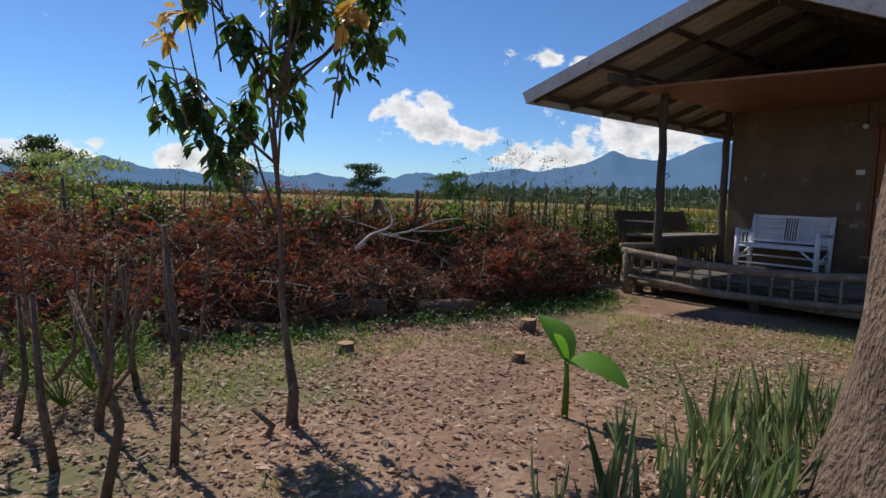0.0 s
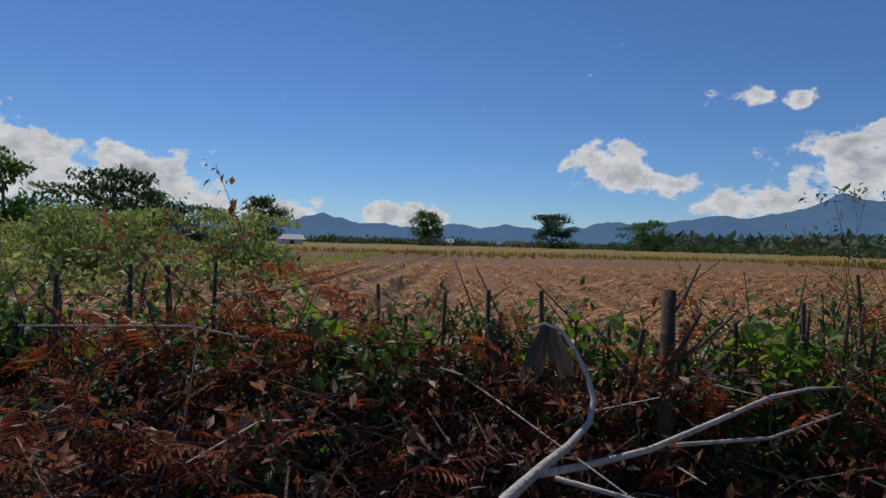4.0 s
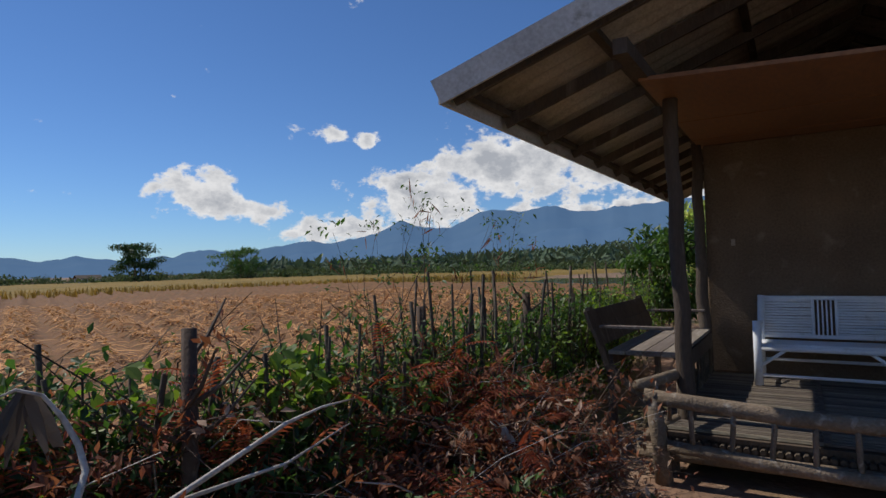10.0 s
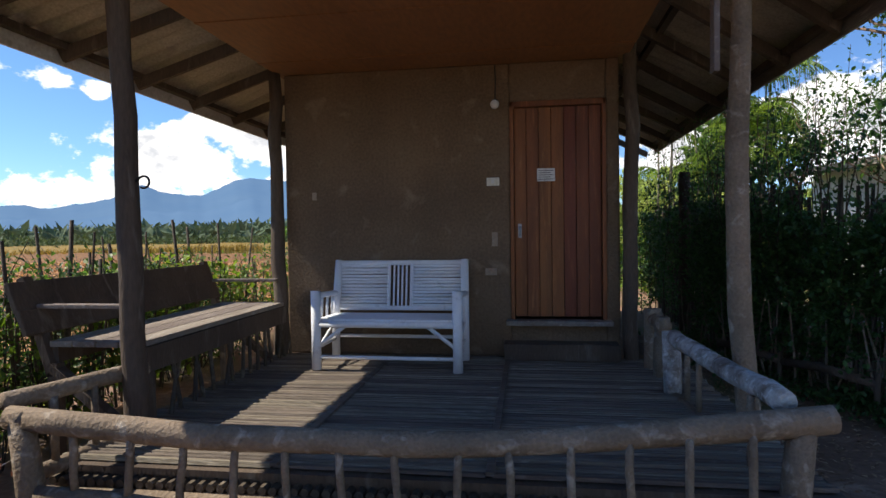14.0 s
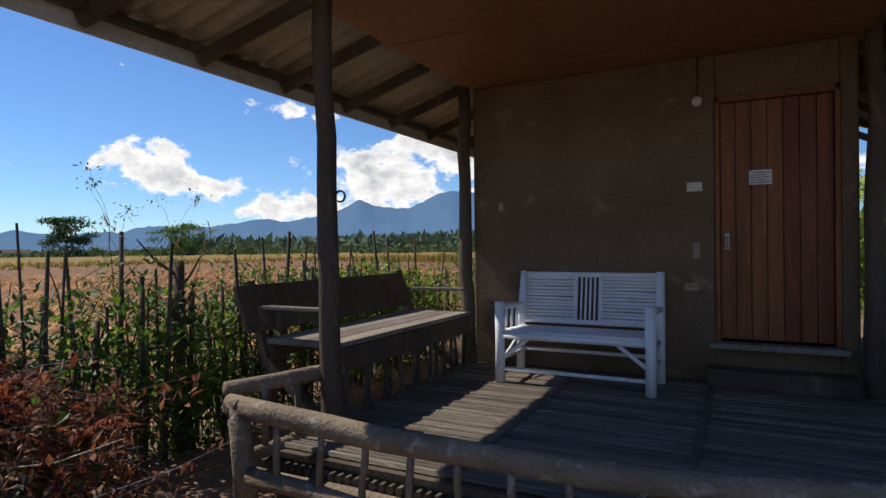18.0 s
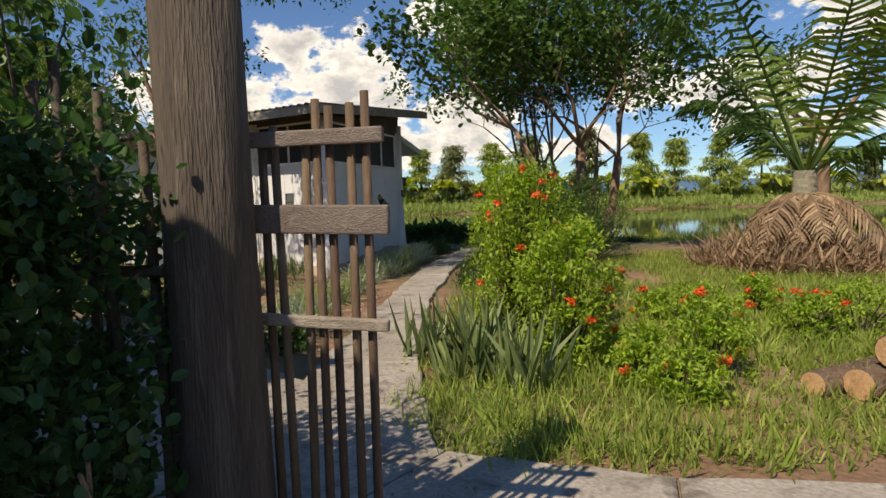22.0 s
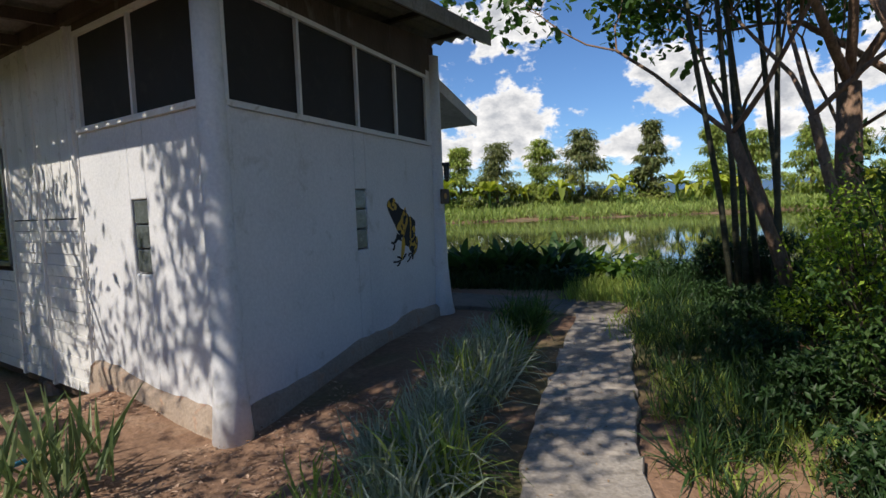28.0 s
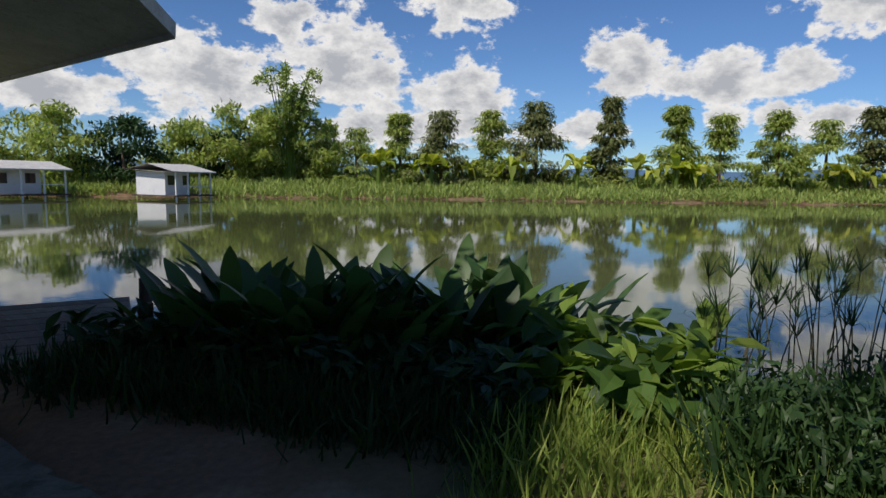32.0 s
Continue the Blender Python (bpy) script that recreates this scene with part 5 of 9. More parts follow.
ribbon("path_garden", [(6.3, 9.0), (6.5, 5.0), (6.6, 2.6), (6.6, 0.6), (6.4, -0.9), (6.75, -2.3), (7.7, -3.7), (9.4, -5.4)], [0.55, 0.62, 0.72, 0.85, 0.75, 0.95, 1.0, 0.9], 0.05, "worn grey concrete path past the bamboo gate")
ribbon("path_pond", [(6.75, -0.5), (8.0, 0.75), (10.5, 2.75), (13.3, 4.72), (15.3, 5.8), (16.85, 6.6)], [0.5, 0.42, 0.3, 0.31, 0.32, 0.34], 0.045, "narrow concrete path leading to the pond")
ribbon("path_house", [(17.25, 6.6), (16.9, 7.8), (16.55, 9.2), (16.2, 12.0)], [0.5, 0.45, 0.5, 0.5], 0.04, "mossy concrete path round the guest house corner, coloured dark for shade", MOSSY_SHADE)

# ---------------------------------------------------------------- plant builders


def way_of(yaw):
    a = radians(yaw)
    return Vector((-math.sin(a), math.cos(a), 0))


def in_ball(rng, n, c, r, shell=0.35):
    """Points in an ellipsoid, more of them towards its skin."""
    d = rng.normal(size=(n, 3))
    d /= np.linalg.norm(d, axis=1)[:, None] + 1e-9
    q = shell + (1 - shell) * rng.uniform(0, 1, n) ** 0.6
    return np.asarray(c, float) + d * q[:, None] * np.asarray(r, float)


def add_leaves(g, rng, pts, size, template=LEAF, tilt=1.1, vary=0.35):
    n = len(pts)
    s = size * rng.uniform(1 - vary, 1 + vary, n)
    return g.scatter(template[0], template[1], pts, turns(rng, n, tilt), np.stack([s, s, s], -1))


def grow(g, tips, rng, p, d, length, radius, depth, bend=0.25, split=(2, 3), shrink=0.68, lift=0.15, seg=6):
    """A limb that bends and forks; gathers the ends of its twigs."""
    pts, rr = [p], [radius]
    q = Vector(p)
    d = Vector(d).normalized()
    for i in range(3):
        d = (d + Vector((rng.uniform(-bend, bend), rng.uniform(-bend, bend), rng.uniform(-bend, bend) + lift * 0.3))).normalized()
        q = q + d * length / 3
        pts.append(q.copy())
        rr.append(radius * (1 - 0.12 * (i + 1)))
    g.tube(pts, rr, max(seg, 4), cap=depth == 0)
    if depth == 0:
        tips.append(q.copy())
        return
    for _ in range(rng.randint(*split)):
        side = Vector((rng.uniform(-1, 1), rng.uniform(-1, 1), rng.uniform(-0.2, 0.8)))
        grow(g, tips, rng, q, d * 0.8 + side * 0.75, length * shrink * rng.uniform(0.8, 1.15), rr[-1] * 0.72, depth - 1, bend, split, shrink, lift, seg - 1)
    if depth <= 2:
        tips.append(q.copy())


def tree(name, at, height, radius, leaf, bark, label, seed, depth=3, leaf_size=0.12, per_tip=60, puff=0.5, template=LEAF, lean=(0, 0, 1), fork=0.45, spread=1.0, category="tree", group=""):
    rng, nr = random.Random(seed), np.random.default_rng(seed)
    t = thing(name, label, category, group, at=at)
    g, tips = Geo(), []
    top = Vector(lean).normalized() * height * fork
    mid = top * 0.5 + Vector((rng.uniform(-0.1, 0.1), rng.uniform(-0.1, 0.1), 0)) * height * 0.1
    g.tube([Vector((0, 0, -0.15)), Vector((0, 0, 0.1)), mid, top], [radius * 1.35, radius * 1.1, radius * 0.9, radius * 0.75], 10, 0.05, rng)
    for i in range(rng.randint(3, 4)):
        a = rng.uniform(0, 6.28)
        grow(g, tips, rng, top, Vector((math.cos(a) * spread, math.sin(a) * spread, rng.uniform(0.6, 1.2))), height * 0.24, radius * 0.55, depth - 1)
    part("trunk", g, bark, t, smooth=True)
    c = Geo()
    for p in tips:
        add_leaves(c, nr, in_ball(nr, per_tip, p, (puff, puff, puff * 0.8), 0.1), leaf_size, template)
    part("crown", c, leaf, t)
    return t


def far_tree(at, h, w, leaf, seed, label, name="tree", droop=False, group=""):
    """A tree seen from far off: trunk and an uneven crown of leaf clumps with gaps."""
    rng, nr = random.Random(seed), np.random.default_rng(seed)
    t = thing(name, label, "tree", group, at=at)
    g = Geo().tube([(0, 0, -0.3), (rng.uniform(-0.2, 0.2), 0, h * 0.35), (rng.uniform(-0.3, 0.3), 0, h * 0.75)], [h * 0.025, h * 0.02, h * 0.008], 6)
    c = Geo()
    for i in range(40 if not droop else 60):
        z = h * rng.uniform(0.2, 0.96) if not droop else h * (0.06 + 0.91 * rng.random())
        q = z / h
        if droop:
            k = min(1.0, (1.02 - q) * 1.35) ** 0.8 * min(1.0, 0.85 + 0.4 * q) * (0.85 + 0.3 * math.sin(seed + 9 * q))
        else:
            k = math.sin(math.pi * min(1, max(0.12, (q - 0.1) / 0.98))) ** 0.7
        r = w * 0.5 * k * rng.uniform(0.25, 1.0)
        a = rng.uniform(0, 6.28)
        p = (r * math.cos(a), r * math.sin(a), z)
        pts = in_ball(nr, 90 if not droop else 80, p, (w * 0.17, w * 0.17, h * 0.075 if not droop else h * 0.045), 0.15)
        if not droop:
            add_leaves(c, nr, pts, h * 0.07, LEAF, 1.3)
            continue
        # sprays that hang down and outwards
        n = len(pts)
        yaw = np.arctan2(-(pts[:, 0]), pts[:, 1]) + nr.normal(0, 0.8, n)
        drop = nr.uniform(-1.1, 0.2, n)
        z0, o1 = np.zeros(n), np.ones(n)
        rz = np.stack([np.cos(yaw), -np.sin(yaw), z0, np.sin(yaw), np.cos(yaw), z0, z0, z0, o1], -1).reshape(-1, 3, 3)
        rx = np.stack([o1, z0, z0, z0, np.cos(drop), -np.sin(drop), z0, np.sin(drop), np.cos(drop)], -1).reshape(-1, 3, 3)
        sz = h * 0.065 * nr.uniform(0.6, 1.35, n)
        c.scatter(LEAF[0], LEAF[1], pts, rz @ rx, np.stack([sz * 0.75, sz, sz], -1))
    part("trunk", g, BARK, t)
    part("crown", c, leaf, t)
    return t


def banana(at, h, seed, leaf, label="yellow-green banana plant on the far bank", group="bananas on the far bank", n=8):
    rng = random.Random(seed)
    t = thing("banana_plant", label, "banana plant", group, at=at)
    part("stem", Geo().tube([(0, 0, -0.3), (0.05, 0, h * 0.5)], [h * 0.05, h * 0.035], 7), L_BRIGHT, t)
    for i in range(n):
        a, up = i * 6.28 / n + rng.uniform(-0.3, 0.3), rng.uniform(0.35, 1.0)
        L0, wd = h * rng.uniform(0.45, 0.62), h * 0.095
        g, rib = Geo(), []
        d, s = Vector((math.cos(a), math.sin(a), 0)), Vector((-math.sin(a), math.cos(a), 0))
        for k in range(6):
            q = k / 5
            p = Vector((0.05, 0, h * 0.48)) + d * L0 * (q - 0.15 * q * q) * (1.1 - up * 0.4) + UP * L0 * (up * q * 1.2 - q * q * (0.5 + 0.5 * rng.random()))
            ww = wd * math.sin(math.pi * min(0.97, 0.12 + 0.85 * q))
            rib += [tuple(p - s * ww + UP * ww * 0.3), tuple(p), tuple(p + s * ww + UP * ww * 0.3)]
        g.add(rib, [(k * 3 + j, k * 3 + j + 1, k * 3 + j + 4, k * 3 + j + 3) for k in range(5) for j in range(2)])
        part("leaf", g, leaf, t)
    return t


def tuft(g, rng, at, n, h, spread, template=BLADE, width=1.0, tilt=0.45):
    """Grass or sword leaves rising from one foot."""
    pts = np.asarray(at, float) + np.concatenate([rng.normal(0, spread, (n, 2)), np.zeros((n, 1))], 1)
    s = h * rng.uniform(0.55, 1.15, n)
    return g.scatter(template[0], template[1], pts, turns(rng, n, tilt), np.stack([s * width, s, s], -1))


# ---------------------------------------------------------------- rice fields, woods and mountains to the west
ROW = way_of(67)
ACROSS = Vector((-ROW.y, ROW.x, 0))


def stubble_field():
    """Harvested field with rows of cut straw, from the fence to the standing rice."""
    g = Geo()
    us = np.concatenate([np.arange(0.0, 26, 0.3), np.arange(26, 64, 1.0)])
    vs_ = np.arange(-34, 46, 0.27)
    o = Vector((-3.0, -4.0, 0))
    verts = []
    for v in vs_:
        for u in us:
            p = o + ROW * u + ACROSS * v
            lim = fence_x(p.y) - 1.0
            k = 1.0 if p.x < lim else 0.0
            f = (v + 0.35 * noise.noise((u * 0.08, v * 0.1, 2.0))) / 1.55
            ridge = max(0.0, math.cos(2 * math.pi * f)) ** 0.8
            z = -0.34 + k * (0.03 + 0.42 * ridge * (0.75 + 0.5 * noise.noise((u * 1.1, v * 0.7, 0.0))) + 0.035 * noise.noise((u * 4, v * 4, 1.0)))
            verts.append((p.x if k else min(p.x, lim + 0.5), p.y, z if k else -0.6))
    n = len(us)
    g.add(verts, [(j * n + i, j * n + i + 1, (j + 1) * n + i + 1, (j + 1) * n + i) for j in range(len(vs_) - 1) for i in range(n - 1)])
    m = mat("rows_of_cut_straw", (0.24, 0.12, 0.05), (0.17, 0.085, 0.038), (0.12, 0.095, 0.035), scale=1.3, fine=16, rough=0.95, bump=0.8, space="World", depth=0.05, spots=0.75)
    solid("stubble_field", g, m, "harvested rice field with rows of cut straw", "field", kind="stuff", smooth=True)
    nr = np.random.default_rng(4)
    c = Geo()
    u, row = nr.uniform(0, 34, 60000), nr.integers(-14, 22, 60000)
    v = row * 1.55 + nr.normal(0, 0.2, 60000) - 0.35 * np.array([noise.noise((a * 0.08, b * 0.155, 2.0)) for a, b in zip(u, row)])
    pts = np.array([(o + ROW * a + ACROSS * b)[:] for a, b in zip(u, v)])
    keep = np.array([p[0] < fence_x(p[1]) - 1.2 for p in pts])
    pts = pts[keep]
    pts[:, 2] = -0.06 + nr.uniform(-0.08, 0.12, len(pts))
    s = nr.uniform(0.25, 0.6, len(pts))
    c.scatter(*FROND, pts, turns(nr, len(pts), 0.35), np.stack([s * 1.2, s, s], -1))
    solid("straw", c, L_STRAW, "loose cut rice straw lying in the rows", "straw", kind="stuff")


def standing_rice():
    rng = np.random.default_rng(9)
    m = mat("standing_ripe_rice", (0.28, 0.175, 0.035), (0.21, 0.145, 0.03), (0.15, 0.135, 0.035), scale=0.12, fine=5, rough=0.95, bump=0.8, space="World", depth=0.15, spots=0.6)
    for name, u0, u1, v0, v1, h in (("standing_rice", 62, 150, -70, 60, 0.55), ("standing_rice", 40, 150, 46, 120, 0.5), ("standing_rice", 66, 150, -150, -70, 0.5)):
        g = Geo()
        o = Vector((-3.0, -4.0, 0))
        us, vs_ = np.linspace(u0, u1, 40), np.linspace(v0, v1, 60)
        verts = []
        for j, v in enumerate(vs_):
            for i, u in enumerate(us):
                p = o + ROW * (u + 3 * noise.noise((v * 0.05, 0.3, 0))) + ACROSS * v
                edge = i in (0, len(us) - 1) or j in (0, len(vs_) - 1)
                verts.append((p.x, p.y, -0.4 if edge else -0.35 + h * (0.85 + 0.3 * noise.noise((u * 0.5, v * 0.5, 3)))))
        n = len(us)
        g.add(verts, [(j * n + i, j * n + i + 1, (j + 1) * n + i + 1, (j + 1) * n + i) for j in range(len(vs_) - 1) for i in range(n - 1)])
        solid(name, g, m, "golden field of ripe standing rice", "rice", kind="stuff")
    g = Geo()
    u, v = rng.uniform(58, 66, 5000), rng.uniform(-60, 90, 5000)
    pts = np.array([(Vector((-3.0, -4.0, -0.4)) + ROW * a + ACROSS * b)[:] for a, b in zip(u, v)])
    s = rng.uniform(0.6, 1.0, 5000)
    g.scatter(*BLADE, pts, turns(rng, 5000, 0.3), np.stack([s * 3, s, s], -1))
    # green bund between the plots
    u, v = rng.uniform(14, 60, 6000), rng.normal(0, 0.5, 6000) + 11.5
    pts = np.array([(Vector((-3.0, -4.0, -0.35)) + ROW * a + ACROSS * b)[:] for a, b in zip(u, v)])
    s = rng.uniform(0.25, 0.6, 6000)
    solid("rice_edge", g, L_RICE, "ragged edge of ripe rice stalks", "rice", kind="stuff")
    solid("bund_grass", Geo().scatter(*BLADE, pts, turns(rng, 6000, 0.4), np.stack([s * 2, s, s], -1)), L_GRASS, "green grass along the bank between fields", "grass", kind="stuff")


L_TREELINE = leaf_mat("treeline_foliage", (0.045, 0.075, 0.03), (0.11, 0.14, 0.055), 0.2, 0.9, 0.4)


def west_woods():
    rng, nr = random.Random(31), np.random.default_rng(31)
    eye = Vector((0.3, -7, 0))
    g, tr = Geo(), Geo()
    for yaw in sorted(rng.uniform(-2, 128) for _ in range(430)):
        d = rng.uniform(140, 230)
        p = eye + way_of(yaw + rng.uniform(-0.3, 0.3)) * d
        h = rng.uniform(1.0, 3.0)
        for k in range(3):
            c = p + Vector((rng.uniform(-3, 3), rng.uniform(-3, 3), h * rng.uniform(0.2, 0.65) - 0.4))
            add_leaves(g, nr, in_ball(nr, 40, c, (2.8, 2.8, h * 0.42), 0.2), 1.0, LEAF, 1.3)
    solid("far_woods", g, L_TREELINE, "hazy line of trees beyond the rice fields", "woods", kind="stuff")
    for yaw, d, h, w, lab in ((59.0, 150, 5.4, 8, "dark round-crowned tree beyond the field"), (71.1, 150, 5.4, 7, "green round-crowned tree beyond the field"), (50.3, 150, 4.6, 9.5, "broad low tree beyond the field"),
                              (87.1, 100, 4.7, 6.5, "dark round-crowned tree beyond the field"), (99.2, 60, 4.3, 7.2, "large dark tree behind the thicket"), (96.6, 65, 3.5, 4.6, "dark tree behind the thicket"), (92.5, 70, 2.9, 6, "dark tree behind the thicket"), (107, 55, 4.4, 6, "feathery tree behind the thicket")):
        p = eye + way_of(yaw) * d
        far_tree((p.x, p.y, -0.4), h * 1.75, w * 1.35, L_DARK if "dark" in lab else L_GREEN, int(yaw * 7), lab)
    # feathery thicket on the left of the field
    for i in range(15):
        yaw, d = rng.uniform(86, 122), rng.uniform(21, 38)
        p = eye + way_of(yaw) * d
        h = rng.uniform(2.2, 3.6)
        far_tree((p.x, p.y, -0.4), h, rng.uniform(4, 6), L_ACACIA, 300 + i, "feathery light-green acacia in a thicket by the field", "acacia", group="acacias in the thicket")
    gg = Geo()
    for i in range(420):
        yaw, d = rng.uniform(84, 124), rng.uniform(16, 33)
        p = eye + way_of(yaw) * d
        add_leaves(gg, nr, in_ball(nr, 16, (p.x, p.y, rng.uniform(-0.3, 0.7)), (0.8, 0.8, 0.5), 0.1), 0.26)
    solid("thicket", gg, L_ACACIA, "low green scrub below the acacias", "scrub", kind="stuff")
    # small houses far off
    for yaw, d, w, roofm in ((69.6, 145, 4.5, FASCIA), (84.4, 110, 4, FASCIA), (62.5, 170, 5, DARKWOOD)):
        p = eye + way_of(yaw) * d
        hs = thing("farm_house", "small far-off farm building with a pale roof", "house", "farm buildings beyond the fields", at=(p.x, p.y, -0.4), turn=yaw + 15)
        part("wall", Geo().box(-w / 2, -1.6, 0, w / 2, 1.6, 1.5), WHITEWALL, hs)
        part("roof", Geo().add([(-w / 2 - 0.4, -2, 1.4), (w / 2 + 0.4, -2, 1.4), (w / 2 + 0.4, 0, 2.3), (-w / 2 - 0.4, 0, 2.3), (w / 2 + 0.4, 2, 1.4), (-w / 2 - 0.4, 2, 1.4)], [(0, 1, 2, 3), (3, 2, 4, 5)]), roofm, hs)
        part("door", Geo().box(-0.4, -1.64, 0, 0.4, -1.6, 1.2), DARKWOOD, hs)


def mountains():
    m = bpy.data.materials.new("mountain_with_haze_in_colour")
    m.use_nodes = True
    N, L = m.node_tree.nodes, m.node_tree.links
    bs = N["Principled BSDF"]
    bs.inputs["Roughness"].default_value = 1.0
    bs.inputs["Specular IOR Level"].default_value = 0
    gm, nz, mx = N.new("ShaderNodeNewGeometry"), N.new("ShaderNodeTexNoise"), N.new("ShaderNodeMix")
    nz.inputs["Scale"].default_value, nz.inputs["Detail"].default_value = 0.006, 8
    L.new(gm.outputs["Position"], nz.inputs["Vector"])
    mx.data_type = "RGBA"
    # bluish base colours and a blue glow stand in for distance haze
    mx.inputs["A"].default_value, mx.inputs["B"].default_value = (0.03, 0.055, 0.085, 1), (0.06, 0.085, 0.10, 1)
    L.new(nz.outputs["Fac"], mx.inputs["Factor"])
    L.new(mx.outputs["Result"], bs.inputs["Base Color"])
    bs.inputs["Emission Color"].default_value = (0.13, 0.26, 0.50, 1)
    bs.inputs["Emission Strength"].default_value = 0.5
    ridge = [(-30, 1.0), (-14, 1.2), (-6, 2.4), (0, 4.6), (5, 6.0), (11, 5.6), (16.8, 5.0), (20.5, 5.7), (23, 5.2), (26, 5.8), (28.5, 4.7), (30.5, 4.0), (33, 4.0), (35.3, 4.6), (38, 3.5), (40, 3.0), (45, 2.7), (49, 2.1), (52.7, 2.3), (56, 1.7), (60, 1.3), (63.4, 1.8), (66, 1.3), (68.8, 1.8), (71, 1.1), (73.5, 1.3), (77, 1.6), (81.4, 2.2), (85, 1.6), (91, 1.2), (105, 0.9), (112, 1.0), (118, 4.4), (127, 8.0), (140, 7.0)]
    ys, es = [r[0] for r in ridge], [r[1] for r in ridge]
    for name, d0, k, yaws in (("backdrop_mountains", 3300, 1.0, np.arange(-30, 140, 0.35)), ("backdrop_ridge", 2400, 0.62, np.arange(-30, 140, 0.35))):
        g = Geo()
        rows = 7
        vs_ = []
        for yaw in yaws:
            e = float(np.interp(yaw, ys, es)) * k + 0.35 * noise.fractal((yaw * 0.3, k * 7, 0), 0.8, 2.0, 7)
            for r in range(rows):
                q = r / (rows - 1)
                d = d0 - 900 * (1 - q)
                p = way_of(yaw) * d
                zz = math.tan(radians(max(e, 0.15))) * d0 * q ** 1.3 + 45 * q * (1 - q) * noise.noise((yaw * 0.5, q * 4, 5))
                vs_.append((p.x, p.y, -2 + zz))
        n = len(yaws)
        g.add(vs_, [(i * rows + r, (i + 1) * rows + r, (i + 1) * rows + r + 1, i * rows + r + 1) for i in range(n - 1) for r in range(rows - 1)])
        solid(name, g, m, "forested mountain range with blue haze put into its colour", kind="structure", smooth=True)
    # nearer wooded slope
    g = Geo()
    nr, rng = np.random.default_rng(77), random.Random(77)
    for i in range(1500):
        yaw = rng.uniform(-8, 52)
        d = rng.uniform(260, 700)
        up = max(0.0, (d - 260) / 440) * math.tan(radians(2.0 * max(0.1, 1 - max(0, yaw - 8) / 45))) * d
        p = way_of(yaw) * d
        add_leaves(g, nr, in_ball(nr, 9, (p.x, p.y, up + 1), (9, 9, 4), 0.1), 6.5, LEAF, 1.3)
    solid("wooded_slope", g, L_FARHAZE, "hazy wooded slope at the foot of the mountains", "woods", kind="stuff")


L_FARHAZE = leaf_mat("hazy_far_foliage", (0.07, 0.11, 0.06), (0.11, 0.15, 0.08), 0.1, 0.9, 0.3)


# ---------------------------------------------------------------- far bank of the pond
BANKBLADE = ([(-0.09, 0, 0), (0.09, 0, 0), (-0.06, 0.05, 0.55), (0.07, 0.05, 0.55), (0.0, 0.28, 1.0)], [(0, 1, 3, 2), (2, 3, 4)])


def bamboo_clump(p, h, seed):
    """A clump of slim culms that arch outwards, hung with feathery leaves."""
    rng, nr = random.Random(seed), np.random.default_rng(seed)
    t = thing("bamboo_clump", "tall feathery pale green bamboo clump on the far bank", "bamboo", at=(p.x, p.y, -0.3))
    lv = Geo()
    for i in range(34):
        a, k = rng.uniform(0, 6.28), rng.uniform(0.55, 1.0)
        d = Vector((math.cos(a), math.sin(a), 0))
        out = rng.uniform(0.4, 2.6)
        pts = [d * 0.5 * rng.random(), d * out * 0.3 + UP * h * k * 0.5, d * out * 0.7 + UP * h * k * 0.85, d * out + UP * h * k, d * (out + 0.9) + UP * h * k * 0.95]
        part("culm", Geo().tube(pts, [0.06, 0.05, 0.035, 0.02, 0.008], 5), L_BRIGHT, t)
        for q in range(17):
            f = rng.uniform(1.5, 4.0)
            c = pts[int(f) if f < 4 else 3].lerp(pts[min(4, int(f) + 1)], f - int(f))
            add_leaves(lv, nr, in_ball(nr, 8, c - UP * 0.15, (0.45, 0.45, 0.22), 0.1), 0.36, LEAF, 1.0)
    part("leaves", lv, L_BANK, t)


